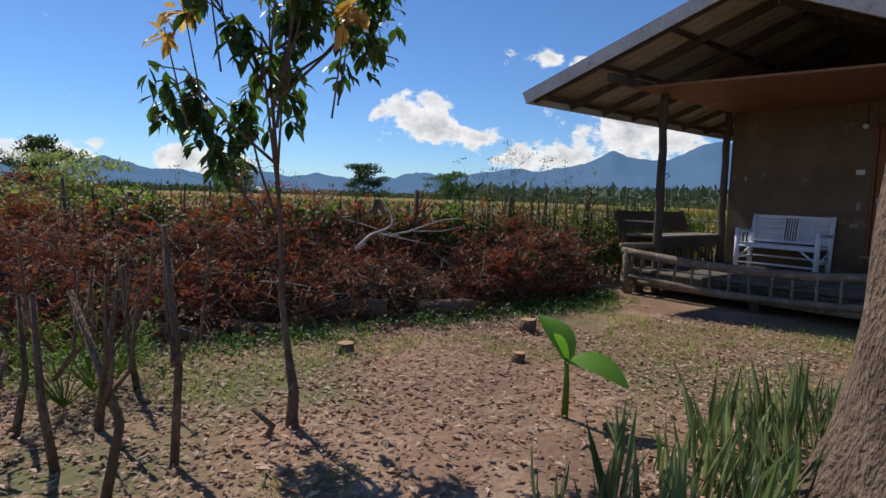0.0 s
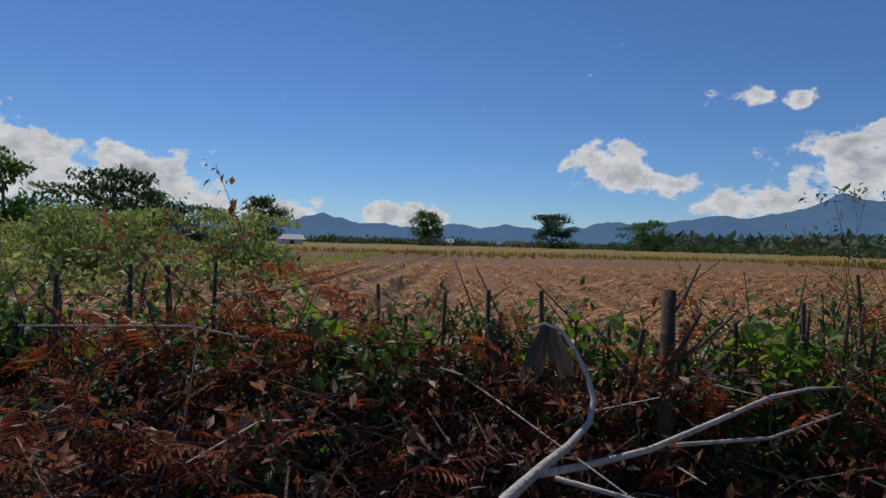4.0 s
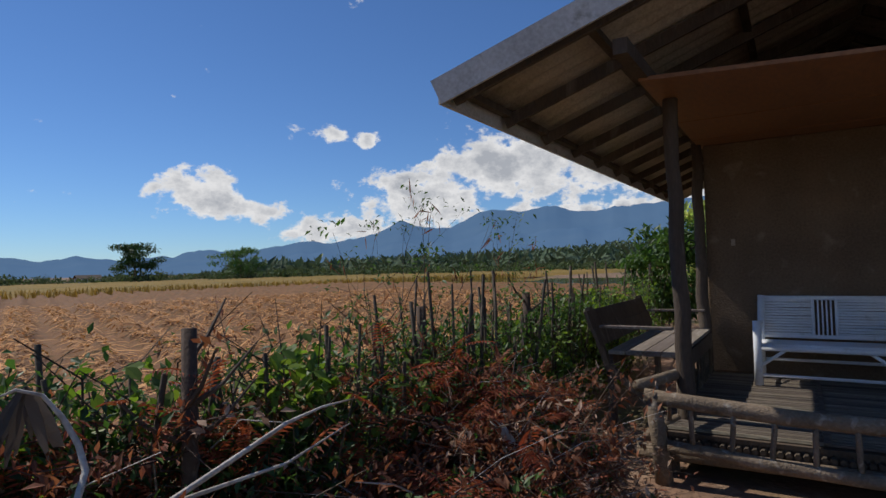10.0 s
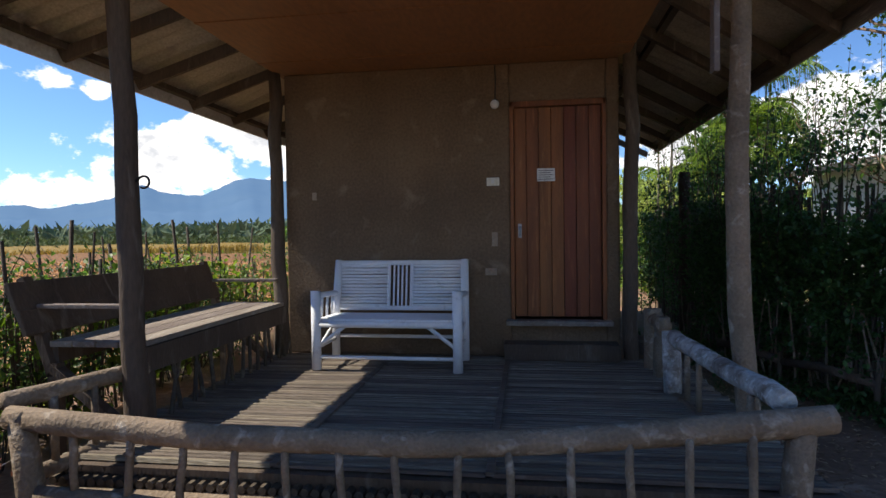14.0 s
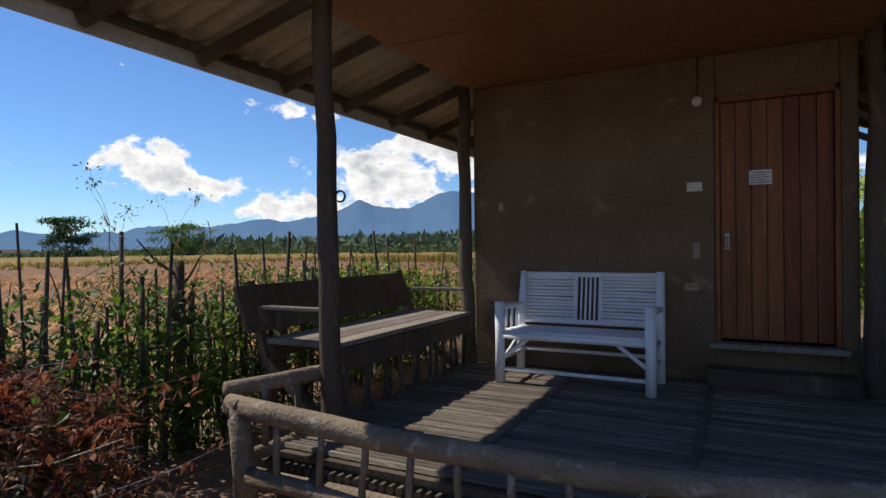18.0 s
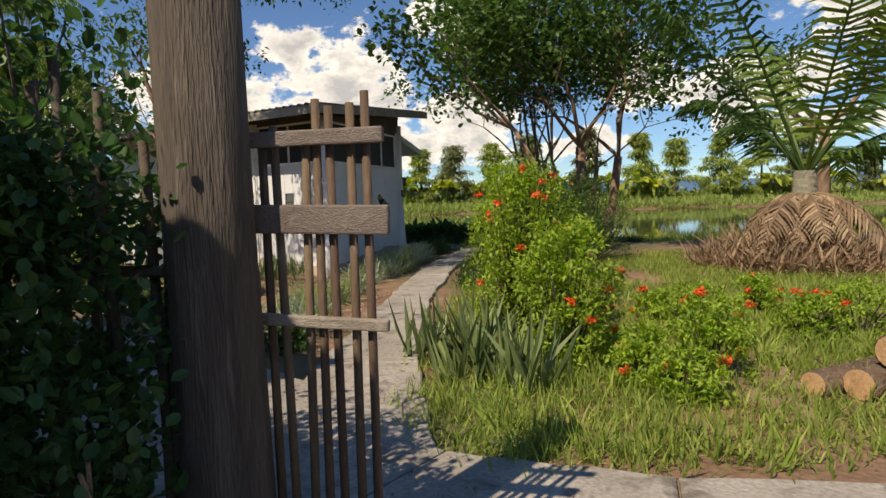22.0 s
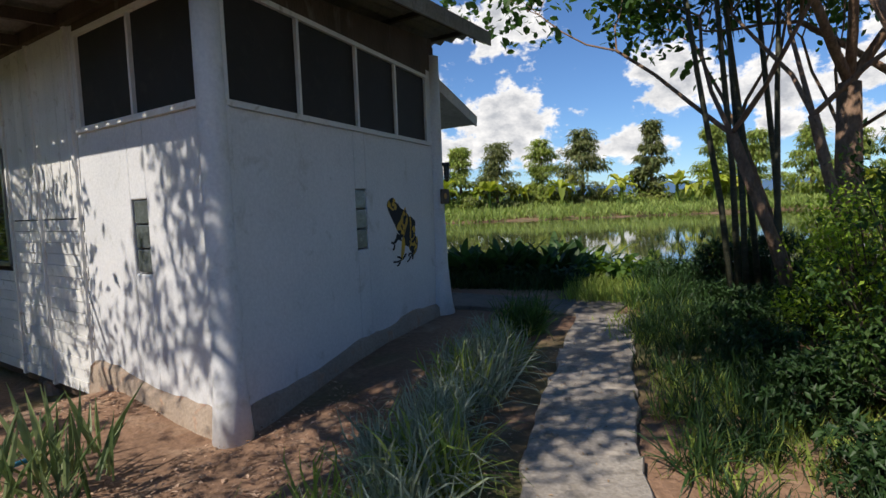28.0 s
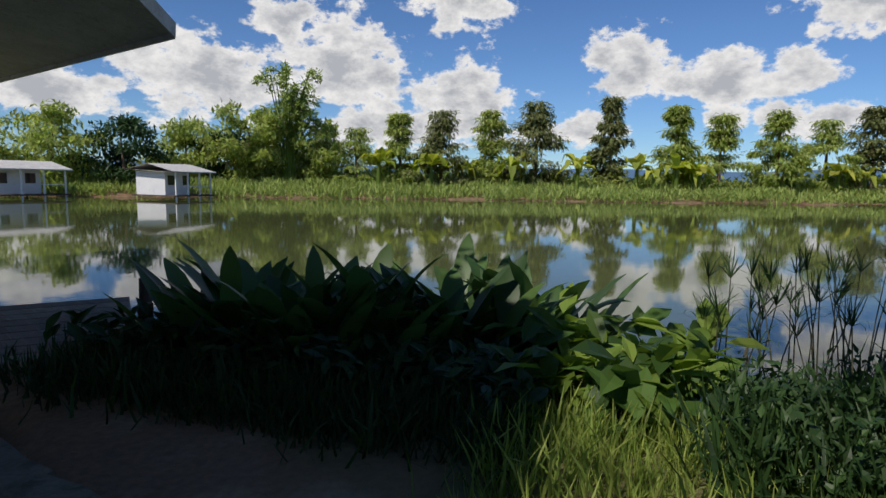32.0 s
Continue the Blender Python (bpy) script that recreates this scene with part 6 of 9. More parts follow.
def far_bank():
    rng, nr = random.Random(51), np.random.default_rng(51)
    eye = Vector((16.2, 6.2, 0))

    def bank(yaw, extra=2.0):
        """A place just beyond the far shore in that direction."""
        w = way_of(yaw)
        d = 20.0
        while d < 130:
            p = eye + w * d
            if d > 25 and pond_depth(p.x, p.y) < 0 and p.y > float(np.interp(p.x, [s[0] for s in SHORE], [s[1] for s in SHORE])):
                break
            d += 0.5
        return eye + w * (d + extra)

    for yaw, h, w in ((-45, 6.4, 4.4), (-49, 6.6, 4.6), (-53.8, 6.8, 4.2), (-58.0, 7.9, 5.4), (-64.9, 8.0, 4.6), (-70.5, 7.2, 5.0), (-74.2, 6.6, 4.5), (-78.6, 7.0, 5.0), (-82, 6.4, 5), (-85.2, 7.6, 5.6), (-90, 6.6, 5), (-96, 8.5, 7), (-100, 7.5, 7), (-41, 5.6, 4.6), (-38, 5, 5)):
        p = bank(yaw, rng.uniform(6, 10))
        far_tree((p.x, p.y, -0.3), h * rng.uniform(1.08, 1.28), w * rng.uniform(1.0, 1.45), L_OLIVE if rng.random() < 0.5 else L_FAR, int(-yaw * 11), "tall drooping tree on the far pond bank", droop=True, group="trees on the far bank")
    bamboo_clump(bank(-34.6, 6.5), 11.5, 77)
    for yaw, h, w in ((-33.2, 6.4, 6), (-31, 8, 7), (-37, 7, 6), (-26, 6.5, 7), (-21, 6.0, 7), (-16, 6.8, 7), (-11, 6, 7), (-29, 5.5, 6), (-6, 6, 7), (-1, 7, 8), (5, 6, 8)):
        p = bank(yaw, rng.uniform(4, 9))
        far_tree((p.x, p.y, -0.3), h * 0.95, w, L_DARK if rng.random() < 0.45 and h < 10 else L_FAR, int(-yaw * 13) + 900, "dense dark tree behind the pond cabins", group="trees behind the cabins")
    for yaw in (-43, -46.5, -48, -50.5, -51.5, -56, -62, -67, -69, -71, -72.5, -73, -80, -83, -84.5, -86, -87.5, -88.5, -92):
        p = bank(yaw + rng.uniform(-0.6, 0.6), rng.uniform(4, 6))
        banana((p.x, p.y, 0.2), rng.uniform(3.6, 4.8), int(-yaw * 10), L_FARBRIGHT, n=11)
    g, s = Geo(), Geo()
    for yaw in np.arange(-104, 4, 0.22):
        for _ in range(4):
            back = rng.uniform(-0.5, 6.5)
            p = bank(yaw + rng.uniform(-0.1, 0.1), back)
            add_leaves(g, nr, in_ball(nr, 16, (p.x, p.y, rng.uniform(-0.45, 0.1) + max(0, back) * 0.12), (1.0, 1.0, 0.3), 0.1), 0.5, BANKBLADE, 0.9)
        if rng.random() < 0.8:
            p = bank(yaw, rng.uniform(8, 16))
            add_leaves(s, nr, in_ball(nr, 34, (p.x, p.y, rng.uniform(0.1, 1.5)), (1.8, 1.8, 0.9), 0.2), 0.85, LEAF, 1.3)
    solid("bank_grass", g, L_BANK, "tall fresh green grass along the far bank", "grass", kind="stuff")
    solid("bank_scrub", s, L_FAR, "mixed scrub behind the far bank", "scrub", kind="stuff")
    # two white cabins standing over the water
    for yaw, w, turn in ((-24.6, 3.7, 20), (-13.5, 4.6, 12)):
        p = bank(yaw, -2.5)
        hs = thing("pond_cabin", "small white cabin with a low roof standing over the pond", "cabin", "cabins on the pond", at=(p.x, p.y, WATER_Z), turn=turn)
        hs.scale = (0.85, 0.85, 0.8)
        part("floor_deck", Geo().box(-w / 2 - 0.3, -2.4, 0.25, w / 2 + 0.3, 2, 0.37), DARKWOOD, hs)
        part("wall", Geo().box(-w / 2, -1.2, 0.37, w / 2 - 1.2, 1.8, 2.35), WHITEWALL, hs)
        part("roof", Geo().add([(-w / 2 - 0.5, -2.5, 2.35), (w / 2 + 0.5, -2.5, 2.35), (w / 2 + 0.4, 0.2, 3.0), (-w / 2 - 0.4, 0.2, 3.0), (w / 2 + 0.5, 2.3, 2.5), (-w / 2 - 0.5, 2.3, 2.5), (-w / 2 - 0.5, -2.5, 2.25), (w / 2 + 0.5, -2.5, 2.25)], [(0, 1, 2, 3), (3, 2, 4, 5), (6, 7, 1, 0), (7, 6, 5, 4)]), FASCIA, hs)
        for x in (-w / 2, -w / 6, w / 6, w / 2):
            part("post", Geo().box(x - 0.05, -2.35, -0.6, x + 0.05, -2.25, 2.3), WHITEWALL, hs)
        for x in (-w / 3, w / 12):
            part("window", Geo().box(x - 0.35, -1.24, 1.2, x + 0.35, -1.2, 2.0), GLASS, hs)
        part("rail", Geo().box(-w / 2, -2.34, 1.1, w / 2, -2.28, 1.16), WHITEWALL, hs)
    # low rise of hills behind the pond, in the mountains' painted haze
    g = Geo()
    yaws = np.arange(-110, -28, 0.8)
    vs_ = []
    for yaw in yaws:
        e = 1.2 + 0.5 * noise.noise((yaw * 0.1, 0, 0)) + 0.2 * noise.noise((yaw * 0.5, 3, 0))
        for q in (0, 1):
            p = eye + way_of(yaw) * (2600 + 300 * q)
            vs_.append((p.x, p.y, -2 + q * math.tan(radians(e)) * 2800))
    g.add(vs_, [(i * 2, i * 2 + 2, i * 2 + 3, i * 2 + 1) for i in range(len(yaws) - 1)])
    solid("backdrop_hills", g, bpy.data.materials["mountain_with_haze_in_colour"], "low hills behind the pond with blue haze put into their colour", kind="structure", smooth=True)


L_BANK = leaf_mat("fresh_bank_grass", (0.24, 0.33, 0.08), (0.36, 0.42, 0.13), 0.4, 0.6)
stubble_field()
standing_rice()
west_woods()
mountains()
far_bank()

# ---------------------------------------------------------------- yard: stake fence, brush heap, saplings
def fence_line(s):
    """The place s metres along the fence from its south end, and its direction."""
    for (x0, y0), (x1, y1) in zip(FENCE, FENCE[1:]):
        d = math.hypot(x1 - x0, y1 - y0)
        if s <= d:
            return Vector((x0 + (x1 - x0) * s / d, y0 + (y1 - y0) * s / d, 0)), Vector((x1 - x0, y1 - y0, 0)) / d
        s -= d
    return Vector((*FENCE[-1], 0)), Vector((0, 1, 0))


def stake_fence():
    rng, nr = random.Random(61), np.random.default_rng(61)
    f = thing("stake_fence", "ragged fence of dry bamboo stakes overgrown with vines", "fence")
    shapes = []
    for i in range(9):
        g = Geo()
        h = 1.0
        bend = rng.uniform(-0.05, 0.05)
        g.tube([(0, 0, -0.25), (bend * 0.5, 0.01, 0.45 * h), (bend, 0, h)], [0.019, 0.017, 0.013], 6)
        me = g.mesh("stake", True)
        me.materials.append(STICK)
        shapes.append(me)
    s = 4.5
    count = 0
    while s < 31 and count < 300:
        p, d = fence_line(s)
        near = -10.5 < p.y < 0
        s += rng.uniform(0.03, 0.12) if near else rng.uniform(0.12, 0.3)
        h = rng.uniform(0.9, 1.42) * (1.12 if p.y > -5 else 1.0)
        if rng.random() < 0.2:
            h *= rng.uniform(0.6, 0.85)
        ob = new("stake", shapes[rng.randrange(9)])
        ob.parent = f
        k = rng.choice((0.55, 0.7, 0.8, 0.9, 1.1))
        ob.matrix_basis = Matrix.LocRotScale((p.x + rng.uniform(-0.12, 0.12), p.y, 0), Euler((rng.gauss(0, 0.075), rng.gauss(0, 0.075), rng.uniform(0, 6))), (k, k, h))
        count += 1
    for z in (0.45, 0.78):
        for k in range(9):
            a, _ = fence_line(5 + k * 2.6)
            b, _ = fence_line(5 + k * 2.6 + 2.9)
            part("cross_pole", Geo().tube([a + UP * (z + rng.uniform(-0.08, 0.08)), (a + b) / 2 + UP * (z + rng.uniform(-0.06, 0.06)), b + UP * (z + rng.uniform(-0.08, 0.08))], 0.011, 6), STICK, f)
    # one thick old post with branch stubs, and others
    for x, y, h, r in ((-1.12, -5.72, 1.34, 0.032), (-1.2, -4.0, 1.3, 0.036), (-1.25, -2.2, 1.3, 0.04), (-2.7, -8.6, 1.2, 0.036)):
        g = Geo().tube([(x, y, -0.2), (x + 0.02, y, h * 0.5), (x, y + 0.02, h)], [r * 1.1, r, r * 0.9], 9, 0.08, rng)
        post = part("thick_post", g, DARKTWIG, f, smooth=True)
        for k in range(5):
            a = rng.uniform(0, 6.28)
            z = h * rng.uniform(0.62, 0.95)
            part("branch_stub", Geo().tube([(x, y, z), (x + 0.14 * math.cos(a), y + 0.14 * math.sin(a), z + 0.1), (x + 0.26 * math.cos(a), y + 0.26 * math.sin(a), z + 0.24)], [0.014, 0.009, 0.004], 5), DARKWOOD, post)
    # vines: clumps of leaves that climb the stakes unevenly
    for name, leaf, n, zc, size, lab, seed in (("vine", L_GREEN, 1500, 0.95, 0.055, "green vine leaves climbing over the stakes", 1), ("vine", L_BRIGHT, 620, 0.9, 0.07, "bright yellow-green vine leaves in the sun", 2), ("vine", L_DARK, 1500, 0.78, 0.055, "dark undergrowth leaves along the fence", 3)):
        g = Geo()
        r2, n2 = random.Random(seed), np.random.default_rng(seed)
        tw = Geo()
        for _ in range(n):
            q = r2.uniform(5.0, 31.0) if r2.random() < 0.35 else r2.uniform(10.5, 21.5)
            p, d = fence_line(q)
            lush = 0.5 + 0.5 * noise.noise((q * 0.55, seed * 3.0, 0))
            z = max(0.05, zc * r2.uniform(0.15, 1.25) * (0.55 + 0.8 * lush))
            if p.y > -4.9:
                z *= 1.02
                if r2.random() < (0.7 if leaf is L_DARK else 0.3):
                    continue
            c = (p.x + r2.gauss(-0.06, 0.16), p.y + r2.uniform(-0.1, 0.1), z)
            m = int(30 * (0.4 + lush))
            add_leaves(g, n2, in_ball(n2, m, c, (0.26, 0.3, 0.2), 0.05), size, ROUND if leaf is L_BRIGHT else LEAF, 1.2)
            if r2.random() < 0.5:
                tw.tube([(c[0], c[1], 0), (c[0] + r2.uniform(-0.2, 0.2), c[1] + r2.uniform(-0.2, 0.2), z), (c[0] + r2.uniform(-0.3, 0.3), c[1] + r2.uniform(-0.4, 0.4), z + r2.uniform(0.1, 0.35))], [0.006, 0.005, 0.002], 4)
        v = solid(name, g, leaf, lab, "vine", kind="stuff")
        part("vine_stems", tw, STICK, v)
    # airy twigs with pods standing above the fence
    for x, y, h, seed in ((-1.0, -4.5, 2.0, 1), (-1.15, -4.15, 1.85, 2), (-1.35, -3.6, 1.75, 3), (-1.5, -7.6, 1.55, 4), (-1.3, -2.6, 1.8, 5)):
        t = thing("sprig", "thin airy twig with small leaves and hanging pods", "sprig", "sprigs above the fence", at=(x, y, 0))
        r2, n2 = random.Random(seed), np.random.default_rng(seed + 70)
        g, tips = Geo(), []
        for k in range(4):
            grow(g, tips, r2, Vector((0, 0, 0.5)), Vector((r2.uniform(-0.4, 0.4), r2.uniform(-0.5, 0.5), 1.2)), h * 0.33, 0.007, 2, 0.25, (1, 2), 0.75, 0.2, 4)
        g.tube([(0, 0, 0), (0, 0, 0.52)], 0.012, 5)
        tagged(part("twig", g, STICK, t), kind="stuff")
        c = Geo()
        for p in tips:
            add_leaves(c, n2, in_ball(n2, 14, p, (0.11, 0.11, 0.06), 0.1), 0.032)
        part("leaves", c, L_GREEN, t)
        c = Geo()
        for p in tips[::3]:
            add_leaves(c, n2, in_ball(n2, 5, p - UP * 0.06, (0.07, 0.07, 0.05), 0.1), 0.09, FROND, 2.5)
        tagged(part("seed_head", c, L_RED, t), kind="stuff")


def heap_height(x, y):
    """Top of the brush heap between fence and yard."""
    fx = fence_x(y)
    front = float(np.interp(y, [-13, -9.7, -8.4, -7.4, -6.2, -4.6, -3.6, -3.0], [-0.5, -0.35, -0.3, -0.15, -0.05, 0.15, -0.05, -0.4]))
    w = front - fx
    if w < 0.2 or not fx < x < front:
        return 0.0
    q = (x - fx) / w
    if -7.1 < y < -4.6 and x > -1.15:
        q = max(q, 0.72)
    return (1.05 if y > -6.2 else 1.25) * (1 - q) ** 0.45 * (0.75 + 0.5 * noise.noise((x * 1.3, y * 0.9, 8.0))) * min(1.0, (front - x) / 0.25)


def spray_template(pairs=9):
    """A drooping feathered spray along +y: a thin rib with two rows of narrow leaflets."""
    v, f = [(-0.006, 0, 0), (0.006, 0, 0), (0.003, 1, -0.28), (-0.003, 1, -0.28)], [(0, 1, 2, 3)]
    for i in range(pairs):
        q = 0.18 + 0.8 * i / (pairs - 1)
        z = -0.28 * q * q
        ln = 0.3 * math.sin(math.pi * min(0.96, 0.3 + 0.62 * q))
        for sg in (-1, 1):
            n = len(v)
            v += [(0, q - 0.018, z), (sg * ln * 0.55, q + 0.02, z - 0.02), (sg * ln, q + 0.1, z - 0.1), (sg * ln * 0.5, q + 0.075, z - 0.03)]
            f.append((n, n + 1, n + 2, n + 3) if sg > 0 else (n, n + 3, n + 2, n + 1))
    return v, f


def brush_heap():
    rng, nr = random.Random(71), np.random.default_rng(71)
    heap = thing("brush_heap", "long heap of cut branches with withered red-brown leaves", "brush heap", kind="stuff")
    tw, pale, leaves, tan = Geo(), Geo(), Geo(), Geo()

    def spot():
        while True:
            y = rng.uniform(-12.5, -3.2)
            fx = fence_x(y)
            x = fx + (0.35 - fx) * rng.random() ** 1.25
            h = heap_height(x, y)
            if h > 0.06:
                return x, y, h

    for i in range(8200):
        x, y, h = spot()
        z = h * rng.uniform(0.1, 1.08)
        a, e = rng.uniform(0, 6.28), rng.gauss(0.1, 0.35)
        L0 = rng.uniform(0.25, 0.9)
        d = Vector((math.cos(a) * math.cos(e), math.sin(a) * math.cos(e), math.sin(e)))
        p = Vector((x, y, max(z, 0.02)))
        q = p + d * L0 * 0.5 + Vector((rng.uniform(-0.05, 0.05), rng.uniform(-0.05, 0.05), rng.uniform(-0.04, 0.06)))
        r = p + d * L0 + Vector((0, 0, rng.uniform(-0.15, 0.05)))
        if r.z < 0.01:
            r.z = 0.01
        if r.x > 0.25 or q.x > 0.25:
            continue
        rad = rng.uniform(0.002, 0.005)
        (pale if rng.random() < 0.1 else tw).tube([p, q, r], [rad, rad * 0.8, rad * 0.4], 4, cap=False)
        if rng.random() < 0.7:
            # a withered spray along the twig
            n = rng.randint(12, 26)
            ts = nr.uniform(0.2, 1.0, n)
            pts = np.array([(p.lerp(q, t * 2) if t < 0.5 else q.lerp(r, t * 2 - 1))[:] for t in ts]) + nr.normal(0, 0.025, (n, 3))
            add_leaves(tan if rng.random() < 0.22 else leaves, nr, pts, 0.046, FROND if rng.random() < 0.35 else LEAF, 1.4, 0.5)
    for i in range(26):
        x, y, h = spot()
        a = rng.uniform(0, 6.28)
        L0 = rng.uniform(0.5, 1.3)
        p = Vector((x, y, h * rng.uniform(0.5, 1.0) + 0.03))
        d = Vector((math.cos(a), math.sin(a), rng.uniform(-0.15, 0.3)))
        q = p + d * L0
        if q.x > 0.3 or fence_x(q.y) - 0.4 > q.x:
            continue
        rad = rng.uniform(0.004, 0.008)
        (pale if i % 3 == 0 else tw).tube([p, p + d * L0 * 0.5 + UP * rng.uniform(-0.05, 0.08), q], [rad, rad * 0.8, rad * 0.5], 6)
    sp, spb = Geo(), Geo()
    tv, tf = spray_template()
    for i in range(1500):
        x, y, h = spot()
        z = h * rng.uniform(0.35, 1.12) + 0.04
        n = rng.randint(2, 4)
        pts = np.array([(x, y, z)] * n) + nr.normal(0, 0.05, (n, 3))
        sz = nr.uniform(0.12, 0.27, n)
        (sp if rng.random() < 0.72 else spb).scatter(tv, tf, pts, turns(nr, n, 0.9), np.stack([sz, sz, sz], -1))
    # withered sprays that lean against the fence
    for i in range(170):
        q, d = fence_line(rng.uniform(8.0, 15.5))
        n = 3
        pts = np.array([(q.x + rng.uniform(0.05, 0.4), q.y, rng.uniform(0.5, 1.12))] * n) + nr.normal(0, 0.05, (n, 3))
        sz = nr.uniform(0.14, 0.28, n)
        sp.scatter(tv, tf, pts, turns(nr, n, 1.1), np.stack([sz, sz, sz], -1))
    part("withered_sprays", sp, L_RUST, heap, "withered feathered sprays of rust-red leaflets")
    part("brown_sprays", spb, L_RED, heap, "withered feathered sprays of brown leaflets")
    part("twigs", tw, DARKTWIG, heap)
    part("bare_branches", pale, PALEWOOD, heap, "pale bare branches")
    part("withered_leaves", leaves, L_RED, heap, "withered red-brown leaves")
    part("dry_leaves", tan, L_TAN, heap, "dry tan leaves")
    # green shoots in the heap and along its foot
    g = Geo()
    for i in range(520):
        y = -3.4 - 7.6 * rng.random() ** 1.4
        x = rng.uniform(fence_x(y), 0.3)
        z = heap_height(x, y)
        add_leaves(g, nr, in_ball(nr, 14, (x, y, z * rng.uniform(0.6, 1.05) + 0.05), (0.1, 0.1, 0.09), 0.1), 0.06)
    for i in range(260):
        y = rng.uniform(-10.5, -4.2)
        x = float(np.interp(y, [-10, -8.4, -7.3, -6, -4.4], [-0.2, -0.1, 0.05, 0.2, 0.3])) + rng.gauss(0.1, 0.2)
        if abs(x - 0.45) < 0.25 and -7.5 < y < -6.7:
            continue
        add_leaves(g, nr, in_ball(nr, 12, (x, y, 0.05), (0.12, 0.12, 0.06), 0.1), 0.05)
    solid("green_shoots", g, L_GREEN, "low green weeds and shoots at the foot of the heap", "weeds", kind="stuff")


DARKTWIG = mat("dark_brown_twigs", (0.11, 0.075, 0.055), (0.075, 0.05, 0.04), (0.2, 0.15, 0.11), scale=5, fine=60, rough=0.9, bump=0.2, space="World", random_tint=0.4, island=True)


def limbs_and_logs():
    rng = random.Random(81)
    t = thing("pale_limb", "long pale bare limb curling up out of the brush heap", "branch")
    main = [(-0.42, -6.95, 0.72), (-0.6, -6.68, 0.84), (-0.72, -6.5, 0.86), (-0.8, -6.36, 0.88), (-0.88, -6.23, 0.92), (-0.93, -6.18, 0.98), (-0.97, -6.18, 1.05), (-1.02, -6.2, 1.13), (-1.05, -6.24, 1.2), (-1.07, -6.3, 1.225), (-1.075, -6.35, 1.21)]
    part("stem", Geo().tube(main, [0.018, 0.017, 0.015, 0.013, 0.011, 0.01, 0.009, 0.008, 0.006, 0.005, 0.003], 9, 0.08, rng), PALEWOOD, t, smooth=True)
    arm = [(-0.7, -6.52, 0.85), (-0.78, -6.3, 0.82), (-0.76, -6.08, 0.855), (-0.74, -5.83, 0.93), (-0.74, -5.58, 0.995), (-0.75, -5.38, 1.01), (-0.76, -5.15, 1.0)]
    part("side_branch", Geo().tube(arm, [0.013, 0.012, 0.011, 0.009, 0.008, 0.005, 0.003], 8, 0.08, rng), PALEWOOD, t, smooth=True)
    part("side_branch", Geo().tube([(-0.68, -6.48, 0.84), (-0.55, -6.25, 0.79), (-0.45, -6.0, 0.74)], [0.008, 0.006, 0.003], 7), PALEWOOD, t, smooth=True)
    part("side_branch", Geo().tube([(-0.76, -6.0, 0.86), (-0.72, -5.6, 0.86), (-0.72, -5.25, 0.92)], [0.008, 0.006, 0.003], 6), PALEWOOD, t, smooth=True)
    g = Geo()
    for k in range(7):
        a = -0.55 + 0.17 * k
        pts = []
        for i in range(5):
            q = i / 4
            y, z = -6.27 + a * 0.2 * q ** 0.8, 1.22 - 0.2 * q + 0.03 * math.sin(k * 2.1) * q
            w = 0.016 * math.sin(math.pi * min(0.95, 0.15 + 0.8 * q))
            pts += [(-1.1 + 0.03 * math.sin(k * 1.7) * q, y - w, z), (-1.09 + 0.03 * math.cos(k) * q, y + w, z + 0.01)]
        g.add(pts, [(i * 2, i * 2 + 1, i * 2 + 3, i * 2 + 2) for i in range(4)])
    part("hanging_dry_leaf", g, L_HANG, t, "large grey-brown dry leaf hanging down")
    c = thing("cut_pole", "pale cut pole leaning in the brush", "branch")
    part("pole", Geo().tube([(-0.5, -4.38, 0.76), (-0.42, -4.2, 0.5), (-0.3, -3.95, 0.1)], [0.026, 0.028, 0.03], 8, 0.05, rng), PALEWOOD, c, smooth=True)
    part("cut_face", Geo().tube([(-0.503, -4.386, 0.767), (-0.505, -4.391, 0.773)], 0.025, 10), CUTWOOD, c)
    for a, b, r, lab in (((-0.55, -7.35, 0.12), (-0.15, -6.75, 0.13), 0.1, "short thick log lying at the edge of the heap"), ((-0.1, -6.4, 0.1), (0.1, -5.8, 0.1), 0.09, "short thick log lying at the edge of the heap"),
                         ((-0.45, -8.4, 0.06), (-0.05, -7.8, 0.05), 0.055, "thin log at the foot of the heap"), ((-0.9, -9.2, 0.1), (-0.2, -8.6, 0.08), 0.07, "weathered log at the foot of the heap")):
        l = thing("log", lab, "log", "logs by the brush heap")
        part("bark", Geo().tube([a, lerp(a, b, 0.5), b], [r, r * 1.04, r * 0.95], 12, 0.06, rng), BARK, l, smooth=True)
        d = (Vector(b) - Vector(a)).normalized()
        part("cut_end", Geo().tube([Vector(b) + d * 0.001, Vector(b) + d * 0.006], r * 0.9, 12), CUTWOOD, l)
    for x, y, r, h, lab in ((0.86, -5.76, 0.08, 0.1, "low tree stump with a pale cut top"), (0.67, -7.68, 0.07, 0.08, "low tree stump with an orange cut top"), (1.55, -6.6, 0.05, 0.05, "brown clod of earth and wood")):
        s = thing("tree_stump", lab, "stump", "stumps in the yard", at=(x, y, 0))
        part("bark", Geo().tube([(0, 0, -0.05), (0.01, 0, h)], [r * 1.15, r], 12, 0.08, rng), BARK, s, smooth=True)
        part("cut_top", Geo().tube([(0.012, 0, h), (0.012, 0, h + 0.006)], r * 0.92, 12), CUTWOOD, s)


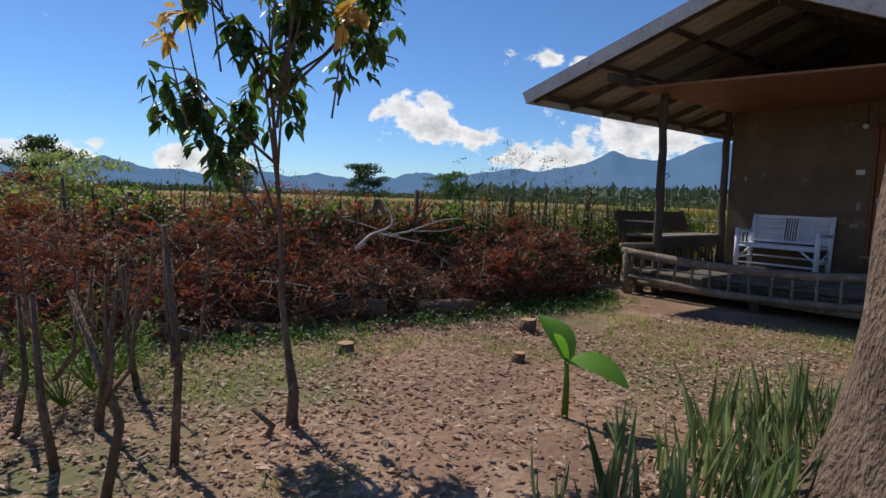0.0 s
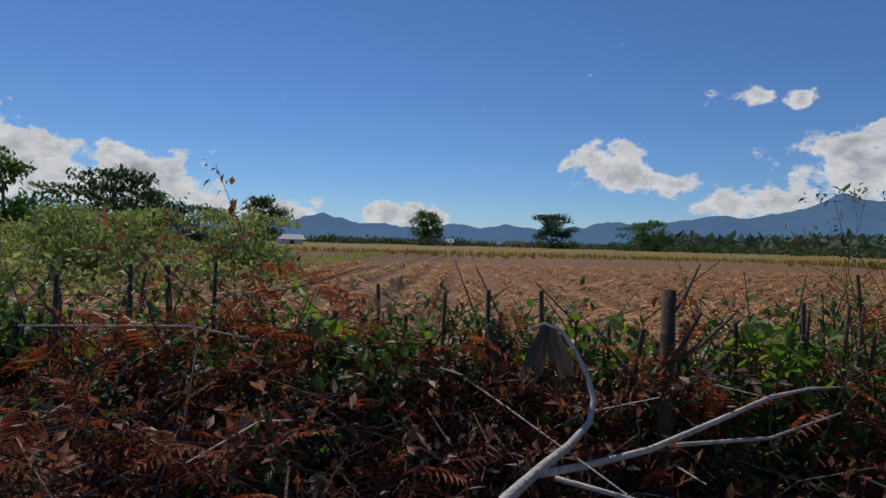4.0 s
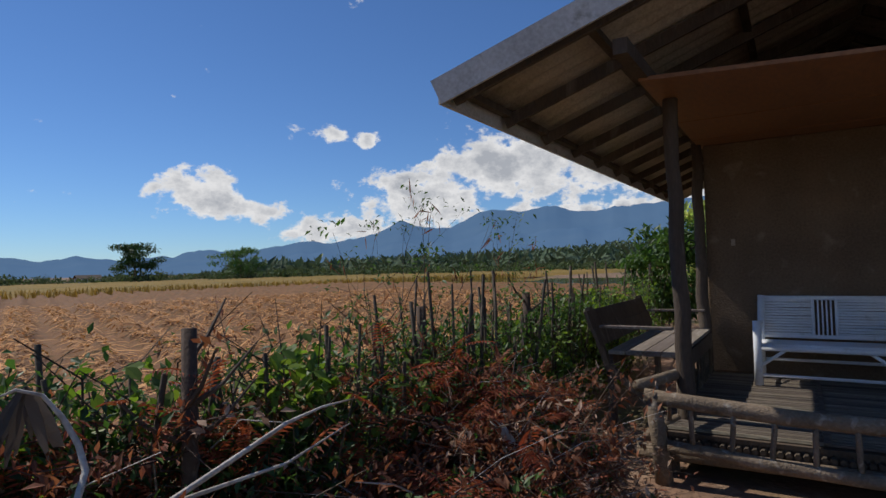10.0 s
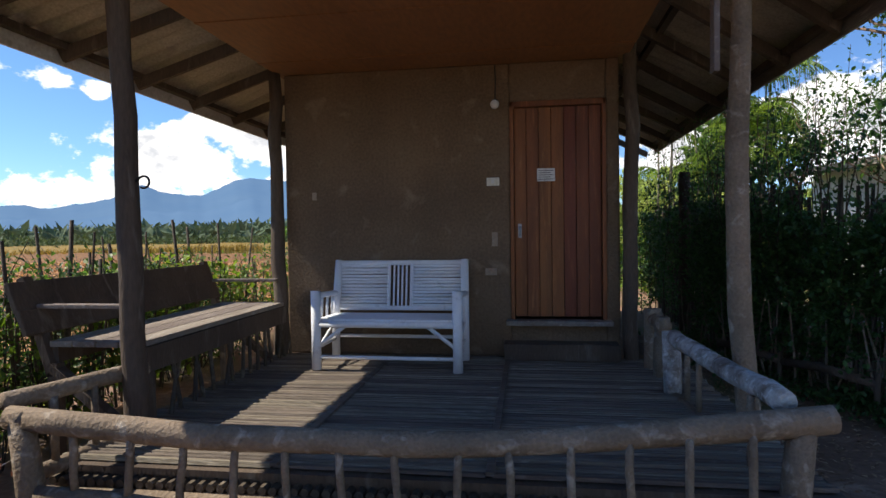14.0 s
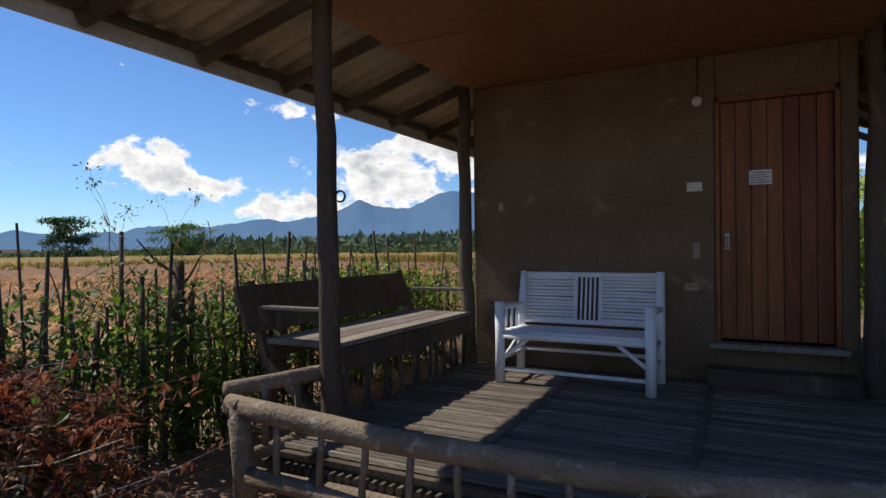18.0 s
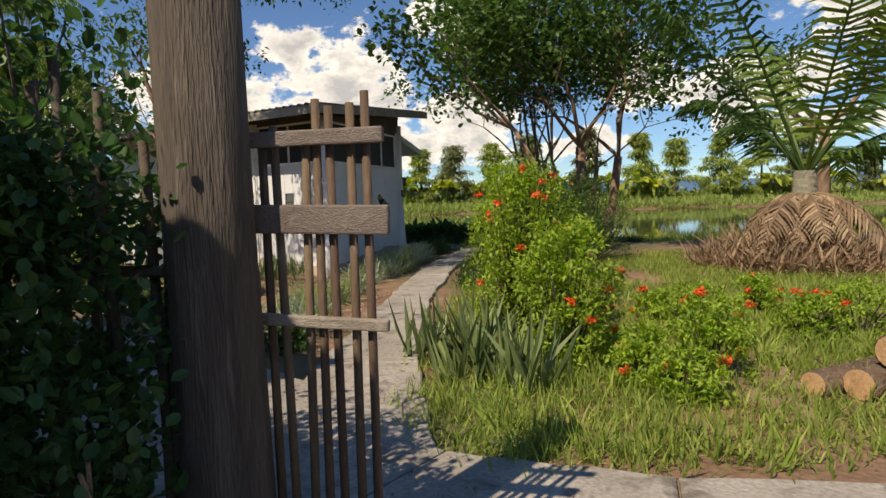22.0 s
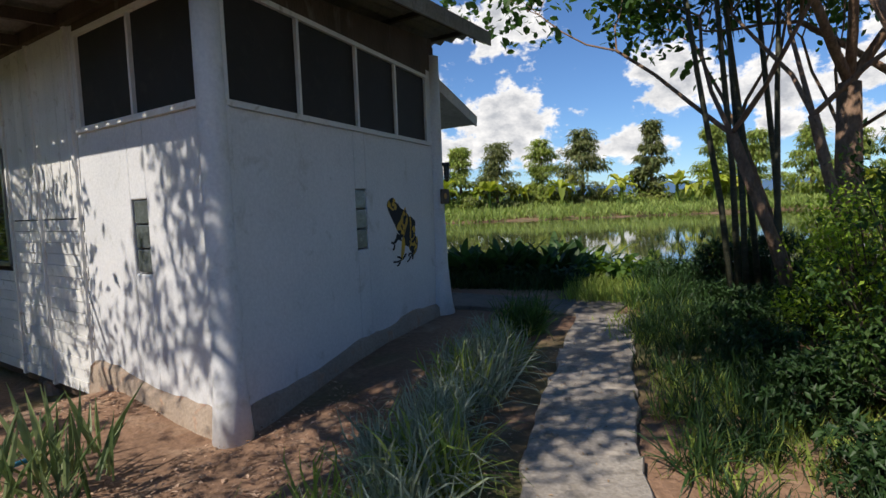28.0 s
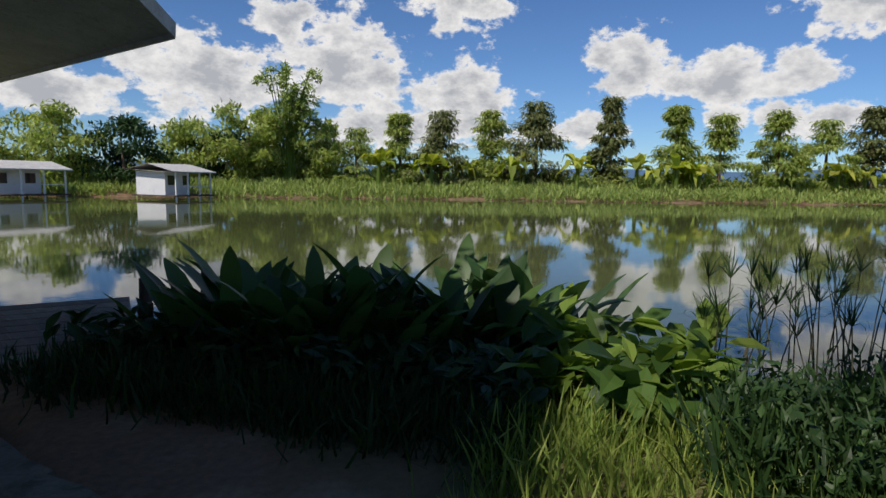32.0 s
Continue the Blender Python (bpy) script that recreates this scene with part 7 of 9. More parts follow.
CUTWOOD = mat("pale_cut_wood", (0.52, 0.32, 0.17), (0.42, 0.25, 0.13), (0.34, 0.2, 0.1), scale=12, fine=60, rough=0.85, bump=0.2, space="World")
L_HANG = leaf_mat("grey_dry_leaf", (0.07, 0.055, 0.045), (0.12, 0.1, 0.085), 0.1, 0.9)


def sapling():
    rng, nr = random.Random(91), np.random.default_rng(91)
    t = thing("sapling", "young tree with large glossy leaves and orange leaf tips", "tree", at=(1.7, -8.68, 0))
    g = Geo()
    g.tube([(0.16, 0.02, -0.05), (0.14, 0.02, 0.06), (0.2, 0.0, 0.22), (0.13, 0.0, 0.4), (0.03, 0.0, 0.7), (-0.03, 0.02, 1.05), (-0.06, 0.0, 1.5), (-0.08, -0.03, 1.95), (-0.05, 0.0, 2.5)], [0.04, 0.034, 0.028, 0.021, 0.016, 0.013, 0.011, 0.008, 0.004], 9, 0.06, rng)
    crown, gold = Geo(), Geo()
    # boughs spread across the walk's line of sight and keep clear of the trodden way
    across, along = Vector((0.63, 0.78, 0)), Vector((-0.78, 0.63, 0))
    boughs = [(-0.55, 0.1, 1.95), (-0.36, -0.1, 2.4), (-0.24, 0.2, 1.75), (-0.06, -0.1, 2.1), (-0.05, 0.3, 2.0), (0.12, 0.05, 2.5), (0.16, 0.05, 2.45), (-0.44, 0.2, 1.62), (0.0, 0.2, 2.3), (0.42, 0.45, 2.45), (0.34, 0.5, 2.35), (0.52, 0.38, 2.62)]
    tips = []
    for u, v, z in boughs:
        p = Vector((-0.05, 0.0, max(0.95, z - rng.uniform(0.5, 0.75))))
        q = Vector((-0.05, 0, 0)) + across * u + along * v + UP * z
        m = p.lerp(q, 0.55) + Vector((0, 0, -0.05))
        part("bough", Geo().tube([p, m, q], [0.01, 0.007, 0.004], 6), BARK, t, smooth=True)
        for k in range(7):
            e = q + across * rng.uniform(-0.2, 0.1) + along * rng.uniform(-0.15, 0.22) + UP * rng.uniform(-0.3, 0.16)
            part("branch", Geo().tube([m.lerp(q, rng.uniform(0.2, 1.0)), e], [0.005, 0.003], 5), BARK, t)
            tips += [e, q.lerp(e, 0.5)]
    for p in tips:
        n = rng.randint(4, 7)
        # whorls of leaves that hang from each twig end
        yaw = nr.uniform(0, 6.28, n)
        drop = nr.uniform(-1.25, -0.1, n)
        rz = np.stack([np.cos(yaw), -np.sin(yaw), 0 * yaw, np.sin(yaw), np.cos(yaw), 0 * yaw, 0 * yaw, 0 * yaw, 1 + 0 * yaw], -1).reshape(-1, 3, 3)
        rx = np.stack([1 + 0 * yaw, 0 * yaw, 0 * yaw, 0 * yaw, np.cos(drop), -np.sin(drop), 0 * yaw, np.sin(drop), np.cos(drop)], -1).reshape(-1, 3, 3)
        s = nr.uniform(0.09, 0.15, n)
        pts = np.array([p[:]] * n) + np.stack([0 * yaw, 0 * yaw, nr.uniform(-0.12, 0.03, n)], -1)
        crown.scatter(BIGLEAF[0], BIGLEAF[1], pts, rz @ rx, np.stack([s, s, s], -1))
    for u, v, z in ((-0.62, 0.0, 2.12), (-0.56, 0.1, 2.26), (-0.4, 0.0, 2.5), (-0.1, 0.1, 2.4), (0.05, 0.0, 2.42), (0.34, 0.0, 2.22), (0.36, 0.1, 2.32)):
        q = across * u + along * v + UP * z
        part("branch", Geo().tube([q * 0.8 - UP * 0.1, q], [0.006, 0.003], 5), BARK, t)
        add_leaves(gold, nr, in_ball(nr, 13, q - UP * 0.03, (0.06, 0.06, 0.045), 0.1), 0.12, BIGLEAF, 1.2)
    part("trunk", g, BARK, t, smooth=True)
    part("crown", crown, L_GLOSSY, t)
    part("young_leaves", gold, L_GOLD, t, "hanging orange young leaves")
    # lopped bare saplings
    for x, y, h, seed in ((1.98, -9.3, 1.12, 1), (2.1, -9.6, 0.85, 2), (1.7, -9.72, 0.8, 4), (1.3, -9.5, 0.75, 5), (0.75, -9.2, 0.8, 7), (1.15, -9.85, 0.7, 8), (1.86, -8.84, 0.16, 6), (1.5, -9.95, 0.5, 9)):
        r2 = random.Random(seed)
        b = thing("lopped_sapling", "bare lopped sapling stem with few forks", "sapling", "lopped saplings in the yard", at=(x, y, 0))
        gg = Geo().tube([(0, 0, -0.05), (r2.uniform(-0.09, 0.09), r2.uniform(-0.06, 0.06), h * 0.4), (r2.uniform(-0.15, 0.15), r2.uniform(-0.1, 0.1), h)], [0.022, 0.018, 0.013], 8, 0.1, r2)
        for k in range(3 if h > 0.5 else 0):
            z = h * r2.uniform(0.35, 0.7)
            a = r2.uniform(0, 6.28)
            gg.tube([(0, 0, z), (0.12 * math.cos(a), 0.12 * math.sin(a), z + 0.15), (0.16 * math.cos(a), 0.16 * math.sin(a), z + 0.5)], [0.01, 0.008, 0.004], 6)
        part("stem", gg, BARK, b, smooth=True)


BIGLEAF = ([(0, 0, 0), (-0.17, 0.3, 0.05), (-0.2, 0.62, 0.03), (0, 1, -0.16), (0.2, 0.62, 0.03), (0.17, 0.3, 0.05), (0, 0.33, -0.01), (0, 0.65, -0.03)],
           [(0, 6, 1), (0, 5, 6), (1, 6, 7, 2), (6, 5, 4, 7), (2, 7, 3), (7, 4, 3)])
L_GLOSSY = leaf_mat("large_glossy_leaves", (0.035, 0.075, 0.018), (0.08, 0.14, 0.03), 0.4, 0.35, 0.35, 0.5)


def yard_plants():
    rng, nr = random.Random(101), np.random.default_rng(101)
    # sword-leaved plants
    for box, n in (((2.75, -8.3, 3.9, -6.0), 105), ((0.9, -10.6, 1.8, -9.7), 26)):
        for _ in range(n):
            x, y = rng.uniform(box[0], box[2]), rng.uniform(box[1], box[3])
            if x < 3.0 + 0.16 * (y + 8.2) or x < 3.1 and y < -7.6 and rng.random() < 0.6 or math.hypot(x - 4.4, y + 7) < 0.4:
                continue
            p = thing("sword_plant", "clump of stiff grey-green sword-shaped leaves", "plant", "sword plants in the yard", at=(x, y, 0))
            hh = rng.uniform(0.22, 0.48)
            for _k in range(rng.randint(4, 8)):
                part("leaf", tuft(Geo(), nr, (0, 0, -0.02), 1, hh, 0.05, SWORD, 0.62, 0.45), L_SWORD, p)
    # banana shoot
    b = thing("banana_shoot", "young banana shoot with two broad bright leaves", "banana plant", at=(2.58, -7.27, 0))
    part("stem", Geo().tube([(0, 0, -0.02), (0.0, 0.0, 0.2), (-0.01, 0.0, 0.36)], [0.022, 0.018, 0.012], 8), L_BRIGHT, b, smooth=True)
    for d, L0, up, w in (((-0.75, 0.3, 0), 0.4, 1.15, 0.115), ((0.85, 0.3, 0), 0.36, 0.4, 0.105), ((0.1, -0.8, 0), 0.2, 1.6, 0.03)):
        d = Vector(d).normalized()
        s = Vector((-d.y, d.x, 0))
        vs = []
        for i in range(9):
            q = i / 8
            p = Vector((0, 0, 0.34)) + d * L0 * q * (0.8 if up > 1 else 1) + UP * L0 * (up * q - 0.65 * q * q)
            ww = w * math.sin(math.pi * min(0.985, 0.06 + 0.92 * q)) ** 0.75
            vs += [tuple(p - s * ww - UP * ww * 0.2), tuple(p - s * ww * 0.5 - UP * ww * 0.02), tuple(p), tuple(p + s * ww * 0.5 + UP * ww * 0.12), tuple(p + s * ww + UP * ww * 0.35)]
        part("leaf", Geo().add(vs, [(i * 5 + j, i * 5 + j + 1, i * 5 + j + 6, i * 5 + j + 5) for i in range(8) for j in range(4)]), L_BANANA, b, smooth=True)
    # leafy green plant by the saplings
    for x, y, h in ((0.8, -9.45, 0.55), (0.35, -9.9, 0.4), (0.62, -9.3, 0.45), (1.0, -9.62, 0.4), (0.1, -9.75, 0.4)):
        p = thing("leafy_plant", "low bright green plant with feathered leaves", "plant", "feathered plants", at=(x, y, 0))
        g = Geo()
        for i in range(16):
            a = rng.uniform(0, 6.28)
            q = Vector((math.cos(a), math.sin(a), 0)) * rng.uniform(0.15, 0.4) + UP * h * rng.uniform(0.5, 1.1)
            g.tube([(0, 0, 0.05), q * 0.6 + UP * 0.05, q], [0.005, 0.004, 0.002], 4)
            n = 26
            ts = nr.uniform(0.4, 1, n)
            pts = np.array([(Vector((0, 0, 0.05)).lerp(q, t))[:] for t in ts]) + nr.normal(0, 0.03, (n, 3))
            add_leaves(g, nr, pts, 0.055, FROND, 1.0)
        part("leaves", g, L_BRIGHT, p)
    # large tree by the start of the walk
    t = thing("tree", "large tree with deeply furrowed brown bark", "tree", at=(4.22, -7.02, 0))
    g = Geo()
    ridge = [rng.uniform(-1, 1) for _ in range(40)]
    seg, rows = 40, 34
    vs = []
    for i in range(rows):
        z = -0.1 + 5.6 * (i / (rows - 1)) ** 1.25
        base = 0.25 + 0.2 * math.exp(-z / 0.45) + 0.02
        for j in range(seg):
            a = 2 * math.pi * j / seg
            r = base * (1 + 0.08 * noise.noise((math.cos(a) * 6, math.sin(a) * 6, z * 1.2)) + 0.05 * noise.noise((math.cos(a) * 14, math.sin(a) * 14, z * 3.5)))
            vs.append((r * math.cos(a) + 0.03 * z, r * math.sin(a), z))
    g.add(vs, [(i * seg + j, i * seg + (j + 1) % seg, (i + 1) * seg + (j + 1) % seg, (i + 1) * seg + j) for i in range(rows - 1) for j in range(seg)])
    tips = []
    for k in range(5):
        a = k * 1.256
        grow(g, tips, rng, Vector((0.16, 0, 5.35)), Vector((math.cos(a), math.sin(a), 1.0)), 1.7, 0.14, 2)
    part("trunk", g, BARK, t, smooth=True)
    c = Geo()
    for p in tips:
        add_leaves(c, nr, in_ball(nr, 40, p, (0.8, 0.8, 0.5), 0.1), 0.14)
    part("crown", c, L_GREEN, t)
    # litter and thin grass
    g = Geo()
    n = 52000
    x, y = nr.uniform(-0.2, 5.0, n), nr.uniform(-10.8, -3.4, n)
    dens = np.array([0.35 + 0.65 * max(0, noise.noise((a * 0.5, b * 0.5, 11.0)) + 0.35) for a, b in zip(x, y)])
    keep = (nr.uniform(0, 1, n) < dens) & ~((x < 1.2) & (y > -5.2))
    pts = np.stack([x, y, nr.uniform(0.008, 0.03, n)], -1)[keep]
    pts[:, 2] += np.array([ground_z(a, b) for a, b in pts[:, :2]])
    half = len(pts) // 3
    add_leaves(g, nr, pts[:half], 0.058, LEAF, 0.35, 0.4)
    add_leaves(g, nr, pts[half:], 0.032, LEAF, 0.3, 0.5)
    solid("leaf_litter", g, L_TAN, "dry tan leaf litter strewn over the yard", "leaf litter", kind="stuff")
    g = Geo()
    for _ in range(3200):
        x, y = rng.uniform(-0.1, 3.6), rng.uniform(-9.2, -3.2)
        if noise.noise((x * 0.7, y * 0.7, 3.0)) > (-0.1 if y > -5.6 or x < 0.9 else 0.2):
            tuft(g, nr, (x, y, ground_z(x, y) - 0.005), 8, rng.uniform(0.04, 0.1), 0.06, BLADE, 1.2, 1.0)
    solid("yard_grass", g, L_GRASS, "thin short grass between the dry leaves", "grass", kind="stuff")


L_BANANA = leaf_mat("young_banana_leaf", (0.12, 0.28, 0.03), (0.16, 0.34, 0.05), 0.45, 0.4, 0.1)
stake_fence()
brush_heap()
limbs_and_logs()
sapling()
yard_plants()

# ---------------------------------------------------------------- hedge, gate and garden
def gate_and_hedge():
    rng, nr = random.Random(111), np.random.default_rng(111)
    p = thing("gate_post", "thick weathered grey log post beside the bamboo gate", "post")
    part("post", Geo().tube([(5.73, -1.28, -0.2), (5.72, -1.28, 0.4), (5.71, -1.27, 1.2), (5.7, -1.26, 2.42)], [0.145, 0.132, 0.126, 0.116], 18, 0.05, rng), POSTWOOD, p, smooth=True)
    part("post_top", Geo().tube([(5.7, -1.26, 2.42), (5.7, -1.26, 2.43)], [0.108, 0.098], 16), DARKWOOD, p)
    g = thing("bamboo_gate", "open gate of upright bamboo slats on dark boards", "gate")
    a, b = Vector((5.86, -1.3, 0)), Vector((6.04, -1.62, 0))
    d = (b - a).normalized()
    n = 7
    for i in range(n):
        q = a.lerp(b, (i + 0.4) / n)
        lean = rng.uniform(-0.03, 0.03)
        part("slat", Geo().tube([q + UP * 0.06, q + d * lean * 0.5 + UP * 0.9, q + d * lean + UP * rng.uniform(1.56, 1.7)], [0.015, 0.014, 0.013], 7), GATEBAMBOO, g, smooth=True)
    for z, w, e in ((1.57, 0.045, 0.03), (1.34, 0.085, 0.04), (1.04, 0.035, 0.03), (0.45, 0.035, 0.03)):
        s = Vector((d.y, -d.x, 0)) * 0.03
        part("rail", Geo().beam(a + s - d * 0.05 + UP * z, b + s + d * e + UP * (z + rng.uniform(-0.02, 0.03)), 0.025, w), GREYWOOD, g, bevel=0.006)
    # bamboo fence behind the hedge
    line = [Vector((5.52, -1.2, 0)), Vector((4.75, 0.3, 0)), Vector((4.45, 1.4, 0)), Vector((4.3, 5.5, 0))]

    def along(s):
        for u, v in zip(line, line[1:]):
            L0 = (v - u).length
            if s <= L0:
                return u.lerp(v, s / L0)
            s -= L0
        return line[-1]

    f = thing("picket_fence", "bamboo picket fence grown through by a green hedge", "fence")
    shapes = []
    for i in range(5):
        gg = Geo().tube([(0, 0, -0.1), (0.01 * i - 0.02, 0, 0.5), (0, 0.01, 1.0)], [0.017, 0.016, 0.014], 6)
        me = gg.mesh("picket", True)
        me.materials.append(STICK)
        shapes.append(me)
    s = 0.0
    while s < 7.4:
        q = along(s)
        ob = new("picket", shapes[rng.randrange(5)])
        ob.parent = f
        ob.matrix_basis = Matrix.LocRotScale((q.x + 0.1, q.y, 0), Euler((rng.gauss(0, 0.03), rng.gauss(0, 0.03), 0)), (1, 1, rng.uniform(1.5, 1.85)))
        s += rng.uniform(0.055, 0.1)
    for z in (0.5, 1.2):
        for k in range(4):
            u, v = along(k * 1.85), along(k * 1.85 + 1.85)
            part("rail", Geo().tube([u + UP * z + Vector((0.08, 0, 0)), v + UP * z + Vector((0.08, 0, 0))], 0.016, 6), STICK, f)
    for x, y, h in ((4.68, 0.95, 1.75), (4.18, 2.9, 2.14), (5.0, -0.15, 1.85)):
        part("post", Geo().tube([(x, y, -0.1), (x, y, h)], [0.075, 0.07], 10, 0.04, rng), DARKWOOD, f, smooth=True)
    h = thing("hedge", "dense dark green hedge with sprigs standing above it", "hedge", kind="stuff")
    lv, tw = Geo(), Geo()
    for i in range(1600):
        s = rng.uniform(0.0, 7.3) if rng.random() < 0.4 else rng.uniform(0.0, 3.8)
        q = along(s)
        top = (1.5 if s < 2.2 else 1.66) + 0.22 * noise.noise((s * 1.1, 0, 0))
        z = top * rng.random() ** 0.75
        if z < 0.3 and rng.random() < 0.7:
            continue
        c = (q.x + rng.gauss(-0.08, 0.15), q.y + rng.uniform(-0.08, 0.08), z)
        add_leaves(lv, nr, in_ball(nr, 30, c, (0.16, 0.18, 0.13), 0.05), 0.044, ROUND, 1.3)
    for i in range(120):
        q = along(rng.uniform(0.35, 6.5))
        x, y = q.x + rng.gauss(-0.05, 0.1), q.y
        tip = Vector((x + rng.uniform(-0.35, 0.3), y + rng.uniform(-0.4, 0.4), rng.uniform(1.75, 3.1)))
        mid = Vector((x, y, 1.1)).lerp(tip, 0.5) + Vector((rng.uniform(-0.08, 0.08), rng.uniform(-0.08, 0.08), 0.05))
        tw.tube([(x, y, 0.0), (x + rng.uniform(-0.05, 0.05), y, 0.6), mid, tip], [0.008, 0.006, 0.004, 0.0015], 5, cap=False)
        pts = np.array([mid.lerp(tip, t)[:] for t in nr.uniform(0.0, 1, 24)]) + nr.normal(0, 0.05, (24, 3))
        add_leaves(lv, nr, pts, 0.034, ROUND, 1.3)
    # tall airy growth standing up behind the fence
    for i in range(34):
        q = along(0.45 + 6.4 * (i / 33) ** 1.5)
        x, y = q.x + rng.uniform(-0.05, 0.3), q.y + rng.uniform(-0.15, 0.15)
        hh = rng.uniform(1.9, 2.5)
        tip = Vector((x + rng.uniform(-0.2, 0.35), y + rng.uniform(-0.35, 0.35), hh))
        tw.tube([(x, y, 0.0), (x + rng.uniform(-0.08, 0.08), y, hh * 0.5), tip], [0.011, 0.008, 0.003], 5, cap=False)
        for k in range(11):
            c = Vector((x, y, 0.5)).lerp(tip, rng.uniform(0.25, 1.0)) + Vector((rng.uniform(-0.25, 0.25), rng.uniform(-0.25, 0.25), rng.uniform(-0.1, 0.1)))
            add_leaves(lv, nr, in_ball(nr, 18, c, (0.2, 0.2, 0.13), 0.05), 0.05, ROUND, 1.3)
    part("stems", tw, STICK, h)
    part("leaves", lv, L_HEDGE, h)
    # stones and soil at the hedge's foot
    for i in range(22):
        q = along(rng.uniform(0, 4.5))
        bm = bmesh.new()
        bmesh.ops.create_icosphere(bm, subdivisions=2, radius=1)
        me = bpy.data.meshes.new("stone")
        for v in bm.verts:
            v.co *= 0.06 * (1 + 0.35 * noise.noise(v.co * 1.7 + Vector((i, 0, 0))))
            v.co.z *= 0.6
        bm.to_mesh(me)
        bm.free()
        me.materials.append(STONE)
        ob = tagged(new("stone", me), "rounded grey-brown stone at the hedge's foot", "stone", "stones by the hedge")
        ob.location = (q.x - rng.uniform(0.25, 0.7), q.y, 0.015)
    lr = thing("low_rail", "low weathered log rail along the foot of the hedge", "rail")
    for s in (0.15, 1.1, 2.0):
        u, v = along(s), along(s + 0.85)
        part("log", Geo().tube([u + Vector((-0.3, -0.1, 0.22)), u.lerp(v, 0.5) + Vector((-0.33, -0.05, 0.25)), v + Vector((-0.3, 0, 0.2))], [0.035, 0.038, 0.032], 9, 0.06, rng), DARKWOOD, lr, smooth=True)
        part("stake", Geo().tube([u + Vector((-0.3, -0.1, -0.1)), u + Vector((-0.29, -0.1, 0.3))], 0.022, 7), DARKWOOD, lr, smooth=True)
    # bare hedge stems, litter and weeds on the shaded ground
    bs = Geo()
    for i in range(70):
        q = along(rng.uniform(0.0, 4.5))
        x, y = q.x + rng.uniform(-0.3, 0.05), q.y
        bs.tube([(x, y, -0.02), (x + rng.uniform(-0.08, 0.08), y + rng.uniform(-0.08, 0.08), 0.3), (x + rng.uniform(-0.12, 0.12), y + rng.uniform(-0.15, 0.15), 0.75)], [0.012, 0.01, 0.006], 6, cap=False)
    tagged(part("bare_stems", bs, LOGWOOD, h, "pale bare lower stems"), kind="stuff")
    lt, wd = Geo(), Geo()
    n = 5200
    x, y = nr.uniform(3.5, 5.9, n), nr.uniform(-3.4, 2.5, n)
    add_leaves(lt, nr, np.stack([x, y, [ground_z(a, b) + 0.012 for a, b in zip(x, y)]], -1), 0.04, LEAF, 0.35, 0.5)
    solid("leaf_litter", lt, L_DEAD, "brown leaf litter on the shaded ground by the hedge", "leaf litter", kind="stuff")
    for i in range(240):
        q = along(rng.uniform(0, 4.5))
        x, y = q.x - abs(rng.gauss(0.2, 0.3)), q.y + rng.uniform(-0.3, 0.1)
        add_leaves(wd, nr, in_ball(nr, 12, (x, y, 0.06), (0.1, 0.1, 0.07), 0.1), 0.045, ROUND, 1.1)
        tuft(wd, nr, (x, y, 0), 5, 0.14, 0.05, BLADE, 1.0, 0.8)
    solid("weeds", wd, L_HEDGE, "small dark weeds at the foot of the hedge", "weeds", kind="stuff")
    st = thing("tree_stump", "old splintered stump beside the gate post", "stump", at=(5.75, -1.75, 0))
    part("bark", Geo().tube([(0, 0, -0.05), (0.01, 0, 0.18), (0.02, 0.01, 0.3)], [0.09, 0.075, 0.06], 11, 0.16, rng), BARK, st)


STONE = mat("dull_brown_stone", (0.17, 0.135, 0.105), (0.11, 0.09, 0.07), (0.22, 0.19, 0.15), scale=6, fine=60, rough=0.95, bump=0.5, space="World", random_tint=0.3)
GATEBAMBOO = mat("brown_bamboo_slats", (0.163, 0.111, 0.0715), (0.117, 0.078, 0.052), (0.215, 0.163, 0.117), scale=5, fine=60, rough=0.75, bump=0.25, stretch=(2, 2, 0.4), space="World", random_tint=0.2)


def frond(g, stem, base, d, L0, lift, droop, rng, nr, leaflets=34, leaf=0.42, wide=1.0):
    """A feather palm frond: arched midrib and two rows of hanging leaflets."""
    d = Vector(d).normalized()
    s = Vector((-d.y, d.x, 0))
    pts = []
    for i in range(8):
        q = i / 7
        pts.append(base + d * L0 * (q - 0.18 * q * q) + UP * L0 * (lift * q - droop * q * q))
    stem.tube(pts, [0.02 * wide, 0.017 * wide, 0.014 * wide, 0.012 * wide, 0.01 * wide, 0.008 * wide, 0.005 * wide, 0.002], 5, cap=False)
    for i in range(leaflets):
        q = 0.14 + 0.86 * i / leaflets
        j = min(6, int(q * 7))
        p = pts[j].lerp(pts[j + 1], q * 7 - j)
        t = (pts[j + 1] - pts[j]).normalized()
        ln = leaf * math.sin(math.pi * min(0.97, 0.18 + 0.78 * q)) * rng.uniform(0.85, 1.1)
        for sg in (-1, 1):
            w = (s * sg * 0.9 + t * 0.55 - UP * rng.uniform(0.15, 0.55)).normalized()
            n = t * 0.016 * wide
            e = p + w * ln
            m = p + w * ln * 0.55 + UP * 0.03 * ln
            g.add([tuple(p - n), tuple(p + n), tuple(m + n * 1.1), tuple(m - n * 1.1), tuple(e - UP * ln * 0.22)], [(0, 1, 2, 3), (3, 2, 4)])


